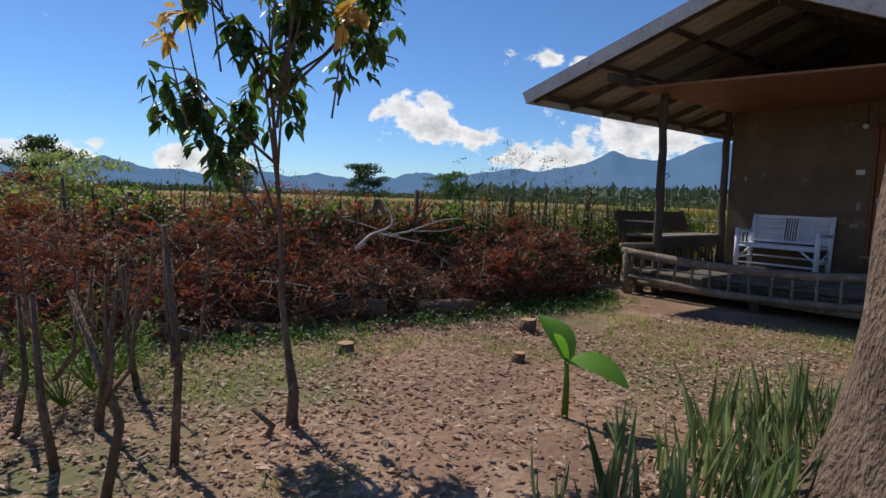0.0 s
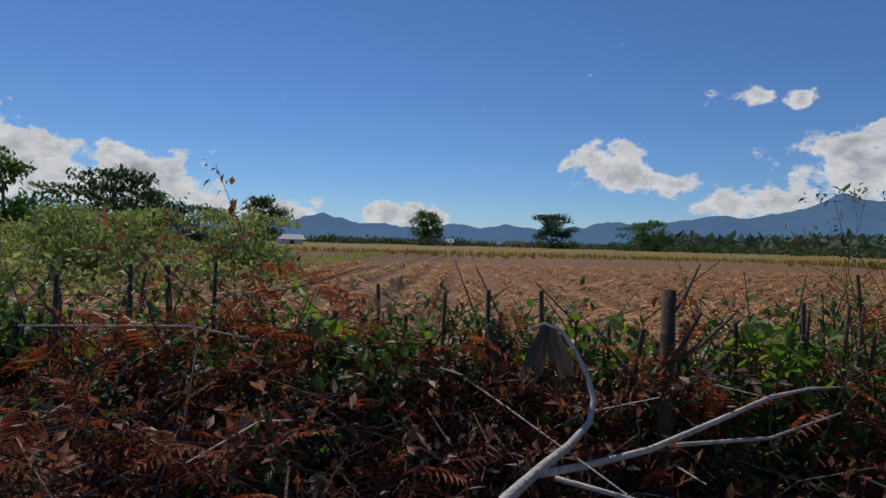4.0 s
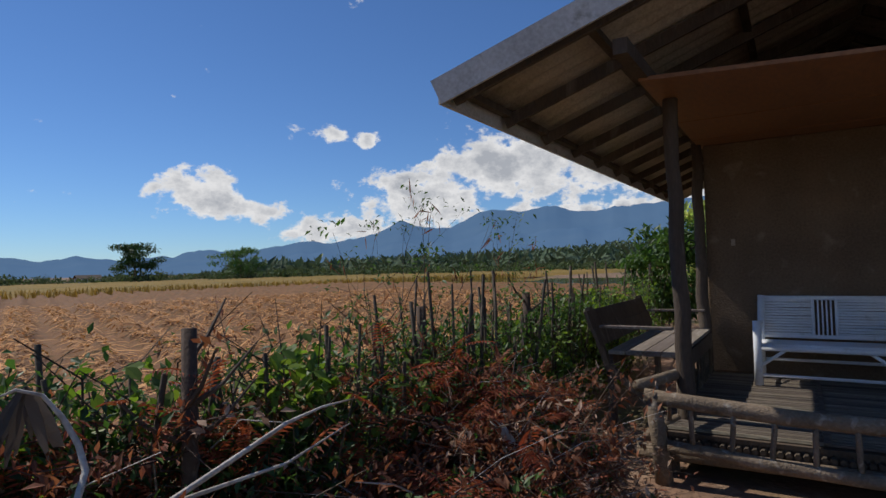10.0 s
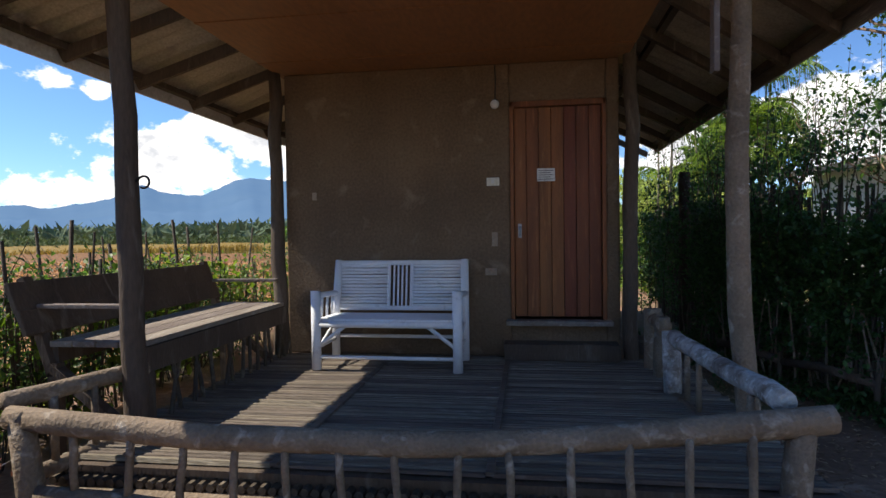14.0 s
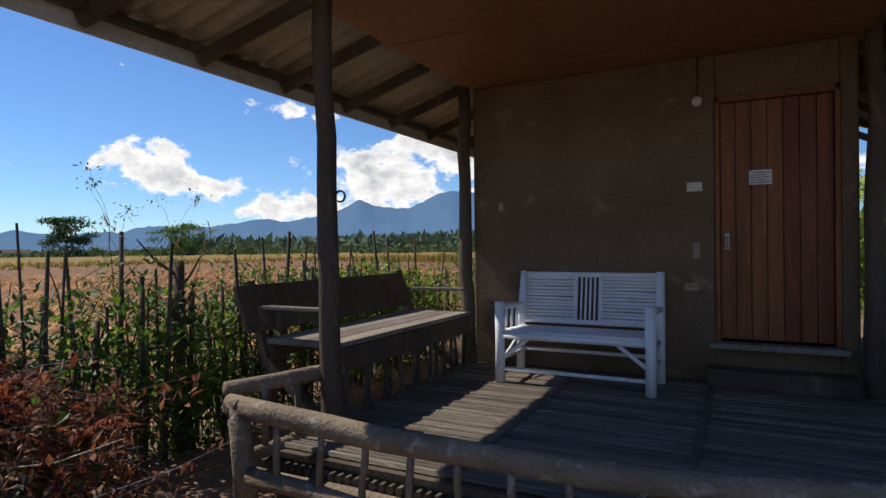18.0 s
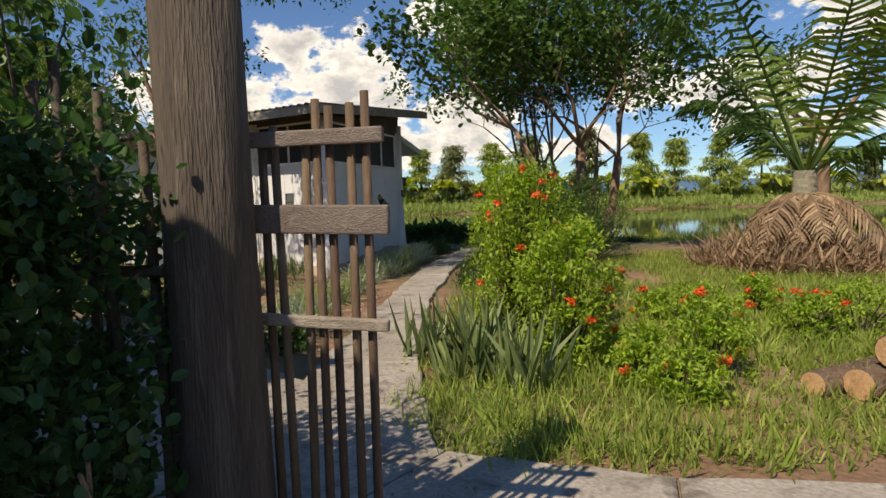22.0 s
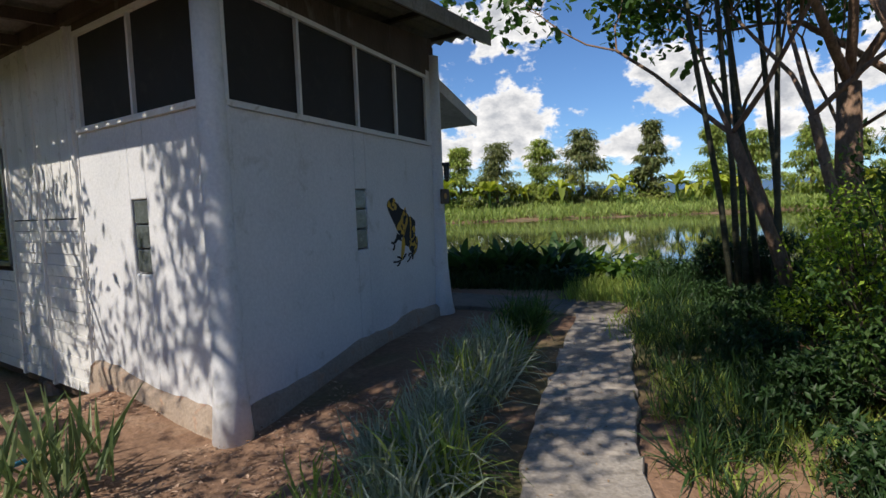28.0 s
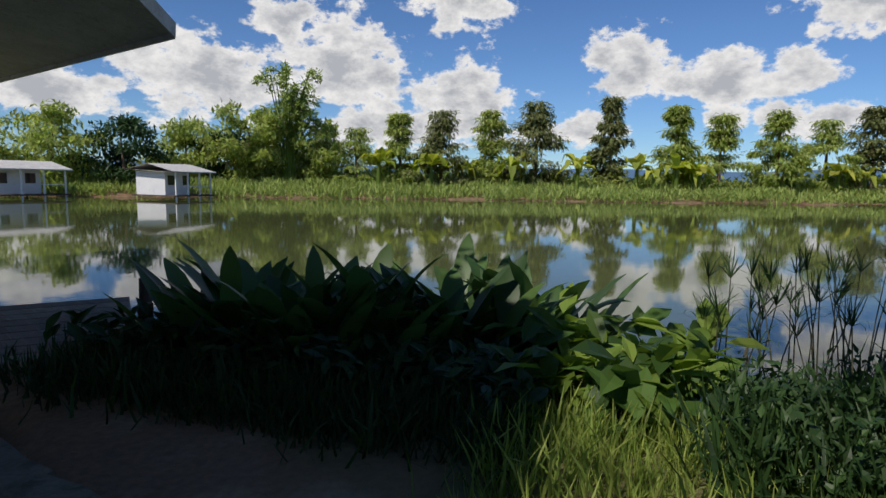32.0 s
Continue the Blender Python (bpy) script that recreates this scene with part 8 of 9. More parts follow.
def palms():
    rng, nr = random.Random(121), np.random.default_rng(121)
    # clump of slim areca palms beside the house
    for cx, cy, n in ((8.1, 11.6, 5), (7.4, 10.0, 4), (6.8, 12.0, 4), (9.2, 14.4, 3), (5.9, 10.6, 2)):
        for i in range(n):
            x, y = cx + rng.uniform(-0.45, 0.45), cy + rng.uniform(-0.45, 0.45)
            h = rng.uniform(2.4, 5.2)
            t = thing("areca_palm", "slim ringed palm with arching feather fronds", "palm", "areca palms by the guest house", at=(x, y, 0))
            top = Vector((rng.uniform(-0.5, 0.5), rng.uniform(-0.5, 0.5), h))
            part("stem", Geo().tube([(0, 0, -0.1), top * 0.4 + Vector((rng.uniform(-0.1, 0.1), 0, 0)), top * 0.75, top], [0.04, 0.032, 0.028, 0.024], 8), PALMSTEM, t, smooth=True)
            part("crownshaft", Geo().tube([top, top + UP * 0.5], [0.034, 0.022], 8), L_BRIGHT, t, smooth=True)
            for j in range(6):
                a = j * 1.05 + rng.uniform(-0.25, 0.25)
                g = Geo()
                frond(g, g, top + UP * 0.4, (math.cos(a), math.sin(a), 0), rng.uniform(1.3, 1.9), rng.uniform(0.6, 1.3), rng.uniform(0.7, 1.1), rng, nr, 24, 0.5, 1.0)
                part("frond", g, L_BRIGHT, t)
    # young palm and a yellowing frond by the path
    for x, y, h, leaf, lab in ((8.15, 8.7, 1.5, L_BRIGHT, "young palm with upright light green fronds"), (5.4, 7.5, 1.2, L_GREEN, "young palm beside the far path")):
        t = thing("young_palm", lab, "palm", at=(x, y, 0))
        for j in range(7):
            a = j * 0.9
            g = Geo()
            frond(g, g, Vector((0, 0, 0.15)), (math.cos(a), math.sin(a), 0), h * rng.uniform(0.8, 1.1), rng.uniform(0.8, 1.5), rng.uniform(0.4, 0.9), rng, nr, 20, 0.4)
            part("frond", g, leaf if j else L_TAN, t)
    # coconut palm with a skirt of dead fronds
    t = thing("coconut_palm", "stout coconut palm with a brown skirt of dead fronds", "palm", at=(16.9, -0.75, 0))
    part("stem", Geo().tube([(0, 0, -0.1), (0.05, 0, 0.9), (0.1, 0, 1.7)], [0.3, 0.22, 0.18], 12, 0.06, rng), PALMSTEM, t, smooth=True)
    for j in range(13):
        a = j * 2.4 + rng.uniform(-0.5, 0.5)
        g = Geo()
        frond(g, g, Vector((0.1, 0, 1.6)), (math.cos(a), math.sin(a), 0), rng.uniform(2.6, 4.6), rng.uniform(0.6, 2.2), rng.uniform(0.5, 1.1), rng, nr, 40, 0.8, 1.8)
        part("frond", g, L_GREEN if j % 4 else L_BRIGHT, t)
    for j in range(16):
        a = j * 0.4
        g = Geo()
        frond(g, g, Vector((0.1, 0, 1.3)), (math.cos(a), math.sin(a), 0), rng.uniform(1.2, 1.9), 0.1, rng.uniform(0.65, 0.85), rng, nr, 22, 0.5, 1.6)
        part("dead_frond", g, L_DEAD, t, "dead brown hanging frond")
    hp = Geo()
    for i in range(1300):
        a, r = rng.uniform(0, 6.28), rng.uniform(0.1, 1.45)
        x, y = 16.6 + r * math.cos(a) * 0.85, -0.5 + r * math.sin(a) * 1.05
        z = max(0.03, 0.6 - 0.42 * r) * rng.uniform(0.2, 1.1)
        tuft(hp, nr, (x, y, z), 5, rng.uniform(0.3, 0.6), 0.1, BLADE, 1.3, 1.4)
    solid("dead_frond_heap", hp, L_DEAD, "heap of dead brown palm fronds", "frond heap", kind="stuff")


def garden_trees():
    rng, nr = random.Random(131), np.random.default_rng(131)
    # tan-barked tree by the planter
    t = thing("tree", "pruned tree with smooth tan bark and sparse leaves", "tree", at=(8.72, 5.62, 0))
    g, tips = Geo(), []
    trunk = [(0, 0, -0.1), (0.02, 0, 0.15), (-0.02, 0.03, 1.0), (0.0, 0.05, 1.75), (-0.04, 0.05, 2.2)]
    g.tube(trunk, [0.18, 0.14, 0.115, 0.11, 0.13], 14, 0.07, rng)
    for d, L0, r in (((-0.55, 0.15, 1), 0.7, 0.085), ((0.05, 0.1, 1.4), 0.9, 0.1), ((0.6, -0.2, 0.95), 0.7, 0.085), ((-0.15, -0.5, 1.1), 0.6, 0.065)):
        grow(g, tips, rng, Vector((-0.03, 0.05, 2.1)), Vector(d), L0, r, 3, 0.22, (2, 2), 0.74, 0.2, 9)
    part("trunk", g, SMOOTHBARK, t, smooth=True)
    c = Geo()
    for p in tips:
        if p.z > 3.3:
            add_leaves(c, nr, in_ball(nr, 34, p + UP * 0.15, (0.5, 0.5, 0.34), 0.1), 0.1)
    part("crown", c, L_GREEN, t)
    # unseen high leader and long boughs, added to dapple the path and wall
    part("leader", Geo().tube([(-0.03, 0.05, 2.1), (0.08, 0.1, 3.1), (0.02, 0.05, 4.1), (0.1, 0.0, 4.7)], [0.09, 0.075, 0.065, 0.05], 9, 0.06, rng), SMOOTHBARK, t, smooth=True)
    for q in range(26):
        e = Vector((rng.uniform(-1.8, 4.2), rng.uniform(-1.7, 2.6), rng.uniform(5.2, 6.2)))
        m = Vector((e.x * 0.4, e.y * 0.4, 4.95))
        part("high_bough", Geo().tube([(0.05, 0.02, rng.uniform(4.1, 4.6)), m, m.lerp(e, 0.5) + UP * 0.15, e], [0.035, 0.026, 0.018, 0.008], 7), SMOOTHBARK, t, smooth=True)
        hb = Geo()
        for k in range(9):
            p = m.lerp(e, rng.uniform(0.2, 1.1)) + Vector((rng.uniform(-0.6, 0.6), rng.uniform(-0.6, 0.6), rng.uniform(-0.1, 0.45)))
            add_leaves(hb, nr, in_ball(nr, 52, p, (0.45, 0.45, 0.25), 0.1), 0.115)
        part("shade_leaves", hb, L_GREEN, t)
    part("knot", Geo().tube([(-0.1, -0.13, 1.62), (-0.1, -0.2, 1.62)], [0.1, 0.06], 10, 0.1, rng), SMOOTHBARK, t, smooth=True)
    # leafy trees west of the house, added to dapple its wall and the ground
    tree("tree", (8.6, 10.0, 0), 5.4, 0.06, L_GREEN, SMOOTHBARK, "slender leafy tree added by the areca palms to dapple the wall", 5, 3, 0.12, 13, 0.6)
    tree("tree", (5.1, 3.9, 0), 6.4, 0.05, L_GREEN, SMOOTHBARK, "slender leafy tree added near the hedge to dapple the ground", 6, 3, 0.1, 14, 0.65)
    tree("tree", (9.3, 8.7, -0.2), 5.2, 0.045, L_GREEN, SMOOTHBARK, "slim leaning tree added to dapple the guest house wall", 8, 3, 0.12, 20, 0.65, lean=(0.2, -0.3, 1), spread=1.3)
    tree("tree", (15.6, 2.6, 0), 6.2, 0.06, L_GREEN, SMOOTHBARK, "leafy tree arching over the pond path", 12, 3, 0.12, 62, 0.62, template=ROUND, lean=(-0.42, 0.42, 1), fork=0.5, spread=1.3)
    # large spreading tree on the pond side
    t = thing("tree", "large spreading tree with several tan trunks by the pond", "tree", at=(18.4, 4.5, 0))
    g, tips = Geo(), []
    for x, y, d, h, r in ((0, 0, (0.05, 0.0, 1), 2.6, 0.15), (0.5, -0.35, (0.2, -0.1, 1), 2.4, 0.13), (-0.45, 0.25, (-0.25, 0.25, 1), 2.2, 0.07), (-0.3, -0.2, (-0.35, 0.1, 1), 2.3, 0.06), (0.2, 0.4, (0.1, 0.35, 1), 2.4, 0.06), (0.75, 0.1, (0.4, 0.1, 1), 2.3, 0.07)):
        p0 = Vector((x, y, -0.3))
        p1 = p0 + Vector(d).normalized() * (h + 0.3)
        g.tube([p0, p0.lerp(p1, 0.5) + Vector((rng.uniform(-0.1, 0.1), rng.uniform(-0.06, 0.06), 0)), p1], [r * 1.3, r, r * 0.85], 10, 0.09, rng)
        for k in range(3):
            a = rng.uniform(0, 6.28)
            grow(g, tips, rng, p1, Vector((math.cos(a), math.sin(a), rng.uniform(0.7, 1.9))), 1.75, max(r * 0.4, 0.028), 3, 0.25, (2, 3), 0.76, 0.08, 7)
    part("trunk", g, SMOOTHBARK, t, smooth=True)
    c = Geo()
    for p in tips:
        if p.z > 2.3:
            add_leaves(c, nr, in_ball(nr, 46, p - UP * 0.15, (0.65, 0.65, 0.6), 0.1), 0.13, ROUND, 1.2)
    part("crown", c, L_GREEN, t)
    # slim leaning stems in front of it
    for i in range(6):
        x, y = 17.95 + rng.uniform(-0.2, 0.5), 5.3 + rng.uniform(-0.25, 0.15)
        st = thing("slim_palm", "slim dark leaning palm stem by the water", "palm", "slim stems by the water", at=(x, y, -0.1))
        top = Vector((rng.uniform(-0.9, 0.9), rng.uniform(-0.1, 0.55), rng.uniform(3.8, 5.2)))
        part("stem", Geo().tube([(0, 0, -0.1), top * 0.35 + Vector((0.1, 0, 0)), top * 0.7, top], [0.042, 0.036, 0.03, 0.024], 8), DARKSTEM, st, smooth=True)
        for j in range(5):
            a = j * 1.25
            gg = Geo()
            frond(gg, gg, top, (math.cos(a), math.sin(a), 0), rng.uniform(0.9, 1.4), rng.uniform(0.3, 0.7), rng.uniform(0.8, 1.2), rng, nr, 14, 0.35)
            part("frond", gg, L_DARK, st)
    tree("tree", (23.0, -3.5, 0), 7.5, 0.2, L_DARK, SMOOTHBARK, "dark leafy tree behind the coconut palm", 15, 3, 0.2, 46, 0.9)
    tree("tree", (27.0, 0.5, 0), 7.0, 0.2, L_GREEN, SMOOTHBARK, "leafy tree beyond the coconut palm", 16, 3, 0.22, 40, 0.9)
    for x, y, h, w, s in ((2.5, 12, 3.0, 4, 1), (4.5, 16, 3.4, 5, 7), (7.5, 19, 3.8, 5, 3), (11, 22, 6, 6, 4), (1.0, 18, 3.6, 5, 5), (30, -7, 7, 7, 6), (36, -10, 7, 7, 7), (25, -9, 6, 6, 8), (-0.3, 8.5, 3.2, 3, 9), (-1.2, 6.0, 2.4, 2.4, 10)):
        far_tree((x, y, 0), h, w, L_FAR if s % 2 else L_GREEN, 700 + s, "leafy tree in the grounds behind the hut" if y > 0 else "leafy tree at the edge of the grounds", group="trees in the grounds")
    # undergrowth round the palms and along the back of the garden
    g, g2 = Geo(), Geo()
    for i in range(520):
        x, y = rng.uniform(-0.5, 11.5), rng.uniform(8.2, 19)
        if y < 1.55 * x - 1.5 or x > 10.4 and y < 15.5:
            continue
        zz = rng.uniform(0.05, 1.5 if y > 12 else 0.8)
        add_leaves(g if rng.random() < 0.25 else g2, nr, in_ball(nr, 36, (x, y, zz), (0.55, 0.55, 0.4), 0.1), 0.17, LEAF, 1.2)
    solid("undergrowth", g, L_GREEN, "dense green undergrowth below the areca palms", "undergrowth", kind="stuff")
    solid("undergrowth", g2, L_BRIGHT, "sunlit yellow-green undergrowth below the areca palms", "undergrowth", kind="stuff")
    # low buildings glimpsed through the trees
    hs = thing("garden_house", "low grey-walled house glimpsed between the palms", "house", at=(3.6, 21.0, 0), turn=10)
    part("wall", Geo().box(-3, -0.2, 0, 3, 3, 2.2), FIBRE, hs)
    part("roof", Geo().box(-3.5, -0.8, 2.2, 3.5, 3.4, 2.32), FIBRE, hs)
    part("window", Geo().box(-1, -0.24, 0.9, 0.2, -0.2, 1.8), GLASS, hs)


DARKSTEM = mat("dark_green_ringed_stem", (0.10, 0.10, 0.065), (0.065, 0.065, 0.045), (0.16, 0.15, 0.1), scale=6, fine=50, rough=0.7, bump=0.3, stretch=(1, 1, 3), space="World")


def bush(name, at, r, h, leaf, size, n, label, seed, flowers=0, template=LEAF, category="shrub", group=""):
    rng, nr = random.Random(seed), np.random.default_rng(seed)
    t = thing(name, label, category, group, at=at)
    tw, lv, fl = Geo(), Geo(), []
    for i in range(n):
        a, q = rng.uniform(0, 6.28), rng.random() ** 0.6
        z = h * rng.uniform(0.12, 1.0)
        k = math.sqrt(max(0.05, 1 - (max(0, z / h - 0.45) / 0.62) ** 2)) * (0.85 + 0.3 * noise.noise((math.cos(a) * 2, math.sin(a) * 2, z * 2 + seed)))
        p = Vector((math.cos(a) * r * q * k, math.sin(a) * r * q * k, z))
        if i % 3 == 0:
            tw.tube([(p.x * 0.15, p.y * 0.15, 0), p * 0.55, p], [0.012, 0.007, 0.003], 4, cap=False)
        add_leaves(lv, nr, in_ball(nr, 26, p, (r * 0.17, r * 0.17, h * 0.09), 0.05), size, template, 1.2)
        if q > 0.75:
            fl.append(p)
    tagged(part("stem_tangle", tw, STICK, t), kind="stuff")
    part("leaves", lv, leaf, t)
    rng.shuffle(fl)
    for p in fl[:flowers]:
        g = Geo()
        o = p * 1.06 + UP * 0.03
        add_leaves(g, nr, in_ball(nr, 36, o, (0.04, 0.04, 0.024), 0.3), 0.027, ROUND, 1.2)
        part("flower_head", g, L_FLOWER, t, "round orange-red flower head")
    return t


def garden_plants():
    rng, nr = random.Random(141), np.random.default_rng(141)
    bush("flowering_shrub", (9.6, 0.3, 0), 0.62, 1.68, L_SHRUB, 0.045, 460, "tall bright green shrub with orange-red flower heads", 1, 16)
    bush("flowering_shrub", (10.3, 0.7, 0), 0.45, 1.3, L_SHRUB, 0.045, 200, "tall bright green shrub with orange-red flower heads", 2, 8)
    bush("flowering_shrub", (9.05, -0.5, 0), 0.5, 1.15, L_SHRUB, 0.05, 230, "low flowering shrub at the path edge", 3, 10)
    for i, (x, y, r, h) in enumerate(((9.35, -1.5, 0.5, 0.7), (10.5, -1.1, 0.7, 0.6), (11.2, -3.1, 0.6, 0.7), (10.6, -3.1, 0.6, 0.6), (11.4, -2.2, 0.7, 0.6), (12.0, -1.2, 0.5, 0.5), (8.95, -1.2, 0.5, 0.5), (11.0, -0.5, 0.5, 0.4), (10.9, -1.9, 0.5, 0.5), (10.6, -3.9, 0.8, 0.6), (8.75, -1.55, 0.5, 0.4))):
        bush("flowering_shrub", (x, y, 0), r * 0.72, h * 0.85, L_SHRUB, 0.045, 85, "low green shrub dotted with red flowers", 10 + i, 5, group="low flowering shrubs")
    # beyond x = 17 a darker leaf colour stands in for shade
    for i, (x, y, r, h) in enumerate(((14.95, 3.3, 0.9, 1.7), (16.35, 3.85, 0.85, 1.4), (17.9, 4.3, 0.7, 0.8), (13.4, 2.1, 0.8, 1.4), (18.9, 5.9, 0.6, 0.75), (19.9, 5.6, 0.7, 0.8), (15.8, 2.8, 0.9, 1.7), (18.3, 4.6, 0.5, 0.5))):
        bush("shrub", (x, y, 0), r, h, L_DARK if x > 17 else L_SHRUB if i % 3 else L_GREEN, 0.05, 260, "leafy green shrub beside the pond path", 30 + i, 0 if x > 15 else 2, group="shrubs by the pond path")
    # low bushes along the pond path and bed; dark leaf colour stands for shade
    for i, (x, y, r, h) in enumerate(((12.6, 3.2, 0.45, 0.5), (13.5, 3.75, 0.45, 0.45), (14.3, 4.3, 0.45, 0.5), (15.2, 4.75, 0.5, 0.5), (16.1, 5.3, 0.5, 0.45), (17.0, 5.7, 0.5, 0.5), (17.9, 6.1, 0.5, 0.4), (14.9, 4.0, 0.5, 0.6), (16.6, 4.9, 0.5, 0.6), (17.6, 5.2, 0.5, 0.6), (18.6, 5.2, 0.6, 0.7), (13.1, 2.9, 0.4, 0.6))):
        bush("low_bush", (x + 0.3, y - 0.35, 0), r * 0.9, h * 0.8, L_DARK, 0.055, 90, "low bush beside the path with leaves coloured dark for shade", 60 + i, 0, group="dark bushes by the pond path")
    for i, (x, y, r, h) in enumerate(((7.75, 2.5, 0.35, 0.3), (7.7, 3.3, 0.4, 0.35), (7.75, 4.1, 0.4, 0.4), (7.75, 4.7, 0.45, 0.6), (7.7, 5.3, 0.45, 0.5), (7.7, 6.1, 0.5, 0.7), (7.6, 6.9, 0.5, 0.6), (8.0, 2.0, 0.35, 0.3), (8.05, 3.9, 0.35, 0.45), (7.9, 1.75, 0.3, 0.3), (8.0, 7.3, 0.5, 0.7))):
        bush("low_bush", (x, y, 0), r * 0.8, h * 0.8, L_DARK if i % 3 else L_GREEN, 0.042, 60, "low twiggy bush at the garden bed's edge, mostly coloured dark for shade", 80 + i, 0, group="dark bushes in the garden bed")
    # snake plants and sword plants
    for box, n, hh in (((8.35, -0.3, 8.95, 0.6), 16, 0.66), ((8.1, -0.8, 8.6, -0.1), 9, 0.56), ((10.0, 6.4, 11.5, 7.3), 20, 0.45), ((9.4, 5.9, 10.2, 7.2), 12, 0.5), ((7.6, 6.2, 8.9, 7.6), 18, 0.5), ((10.4, 6.0, 11.2, 6.6), 6, 0.4)):
        for _ in range(n):
            x, y = rng.uniform(box[0], box[2]), rng.uniform(box[1], box[3])
            t = thing("sword_plant", "clump of stiff upright sword-shaped leaves", "plant", "sword plants in the garden", at=(x, y, 0))
            h1 = hh * rng.uniform(0.75, 1.15)
            for _k in range(rng.randint(5, 9)):
                part("leaf", tuft(Geo(), nr, (0, 0, -0.02), 1, h1, 0.06, SWORD, 0.7, 0.75), L_SWORD, t)
    # pale striped grass along the path
    side = [(8.2, 1.95), (9.13, 2.85), (9.95, 3.35), (11.4, 4.35), (12.8, 5.2), (14.0, 5.9), (15.3, 6.55)]
    for i in range(60):
        q = rng.uniform(0, len(side) - 1.001)
        a, b = side[int(q)], side[int(q) + 1]
        x, y = lerp(a, b, q - int(q))
        g = Geo()
        off = abs(rng.gauss(0, 0.28))
        tuft(g, nr, (0, 0, -0.01), 90, rng.uniform(0.3, 0.45), 0.07, THIN, 1.0, 1.05)
        t = thing("grass_clump", "arching clump of pale striped grass by the path", "grass", "pale grass clumps", at=(x - 0.5 * off, y + 0.9 * off, 0))
        part("tussock", g, L_PALEGRASS if i % 4 else L_GRASS, t)
    # grass under the shrubs, its shade put into the dark leaf colour
    for i in range(90):
        x, y = rng.uniform(11.6, 18.2), 0
        y = float(np.interp(x, [10.5, 13.3, 15.2, 16.6, 17.5], [2.2, 4.2, 5.4, 6.2, 6.2])) - rng.uniform(0.1, 1.1)
        g = Geo()
        tuft(g, nr, (0, 0, -0.01), 60, rng.uniform(0.18, 0.36), 0.07, THIN, 1.0, 1.0)
        t = thing("grass_clump", "arching grass clump under the shrubs, coloured dark for shade", "grass", "grass under the shrubs", at=(x, y, 0))
        part("tussock", g, L_DARK, t)
    for i in range(26):
        x, y = rng.uniform(15.5, 16.35), 0
        y = 0.62 * x - 3.05 + rng.uniform(0.05, 0.5)
        g = Geo()
        tuft(g, nr, (0, 0, -0.01), 44, rng.uniform(0.22, 0.42), 0.05, THIN, 0.8, 0.9)
        t = thing("grass_clump", "dark green grass clump in the shade of the guest house", "grass", "grass clumps by the house wall", at=(x, y, 0))
        part("tussock", g, L_GREEN, t)
    for i in range(60):
        x, y = rng.uniform(17.4, 19.6), rng.uniform(5.3, 6.9)
        g = Geo()
        tuft(g, nr, (0, 0, -0.02), 60, rng.uniform(0.22, 0.45), 0.09, THIN if i % 2 else BLADE, 1.0, 0.9)
        t = thing("grass_clump", "dark arching grass clump at the path end", "grass", "grass at the path end", at=(x, y, ground_z(x, y)))
        part("tussock", g, L_DARK if i % 3 else L_GREEN, t)
    # ring planter
    p = thing("ring_planter", "round cement ring planter filled with dry soil", "planter", at=(9.25, 5.25, 0))
    ring = Geo()
    seg = 28
    vs = []
    for r, z in ((0.43, -0.05), (0.42, 0.37), (0.36, 0.375), (0.36, 0.3)):
        vs += [(r * math.cos(6.2832 * i / seg), r * math.sin(6.2832 * i / seg), z) for i in range(seg)]
    ring.add(vs, [(k * seg + i, k * seg + (i + 1) % seg, (k + 1) * seg + (i + 1) % seg, (k + 1) * seg + i) for k in range(3) for i in range(seg)])
    part("ring", ring, RINGSTONE, p, smooth=False)
    part("soil", Geo().add([(0.37 * math.cos(6.2832 * i / seg), 0.37 * math.sin(6.2832 * i / seg), 0.32 + 0.02 * math.sin(i * 2.3)) for i in range(seg)] + [(0, 0, 0.37)], [(i, (i + 1) % seg, seg) for i in range(seg)]), GROUND, p)
    # stack of cut logs
    for x, y, z, r in ((9.95, -2.62, 0.12, 0.12), (9.8, -2.32, 0.11, 0.11), (9.9, -2.48, 0.33, 0.115), (10.2, -2.95, 0.1, 0.1), (9.7, -2.08, 0.09, 0.09)):
        l = thing("log", "cut log with a bright orange end in a small stack", "log", "stacked cut logs")
        a, b = Vector((x - 0.35, y - 0.1, z)), Vector((x + 0.7, y - 0.55, z))
        part("bark", Geo().tube([a, a.lerp(b, 0.5), b], [r, r * 1.03, r], 12, 0.05, rng), BARK, l, smooth=True)
        d = (a - b).normalized()
        part("cut_end", Geo().tube([a + d * 0.002, a + d * 0.008], r * 0.92, 14), CUTWOOD, l)
    # litter and grass over the garden
    g = Geo()
    n = 20000
    x, y = nr.uniform(6.8, 13.4, n), nr.uniform(1.5, 8.5, n)
    keep = np.array([noise.noise((a * 0.6, b * 0.6, 5)) > -0.25 for a, b in zip(x, y)]) & (y > 0.72 * x - 4.4)
    pts = np.stack([x, y, nr.uniform(0.01, 0.04, n)], -1)[keep]
    pts[:, 2] += np.array([ground_z(a, b) for a, b in pts[:, :2]])
    add_leaves(g, nr, pts, 0.036, LEAF, 0.3, 0.5)
    solid("leaf_litter", g, L_TAN, "dry leaf litter over the garden bed", "leaf litter", kind="stuff")
    g = Geo()
    for _ in range(14000):
        x, y = rng.uniform(7.2, 18), rng.uniform(-5, 6.5)
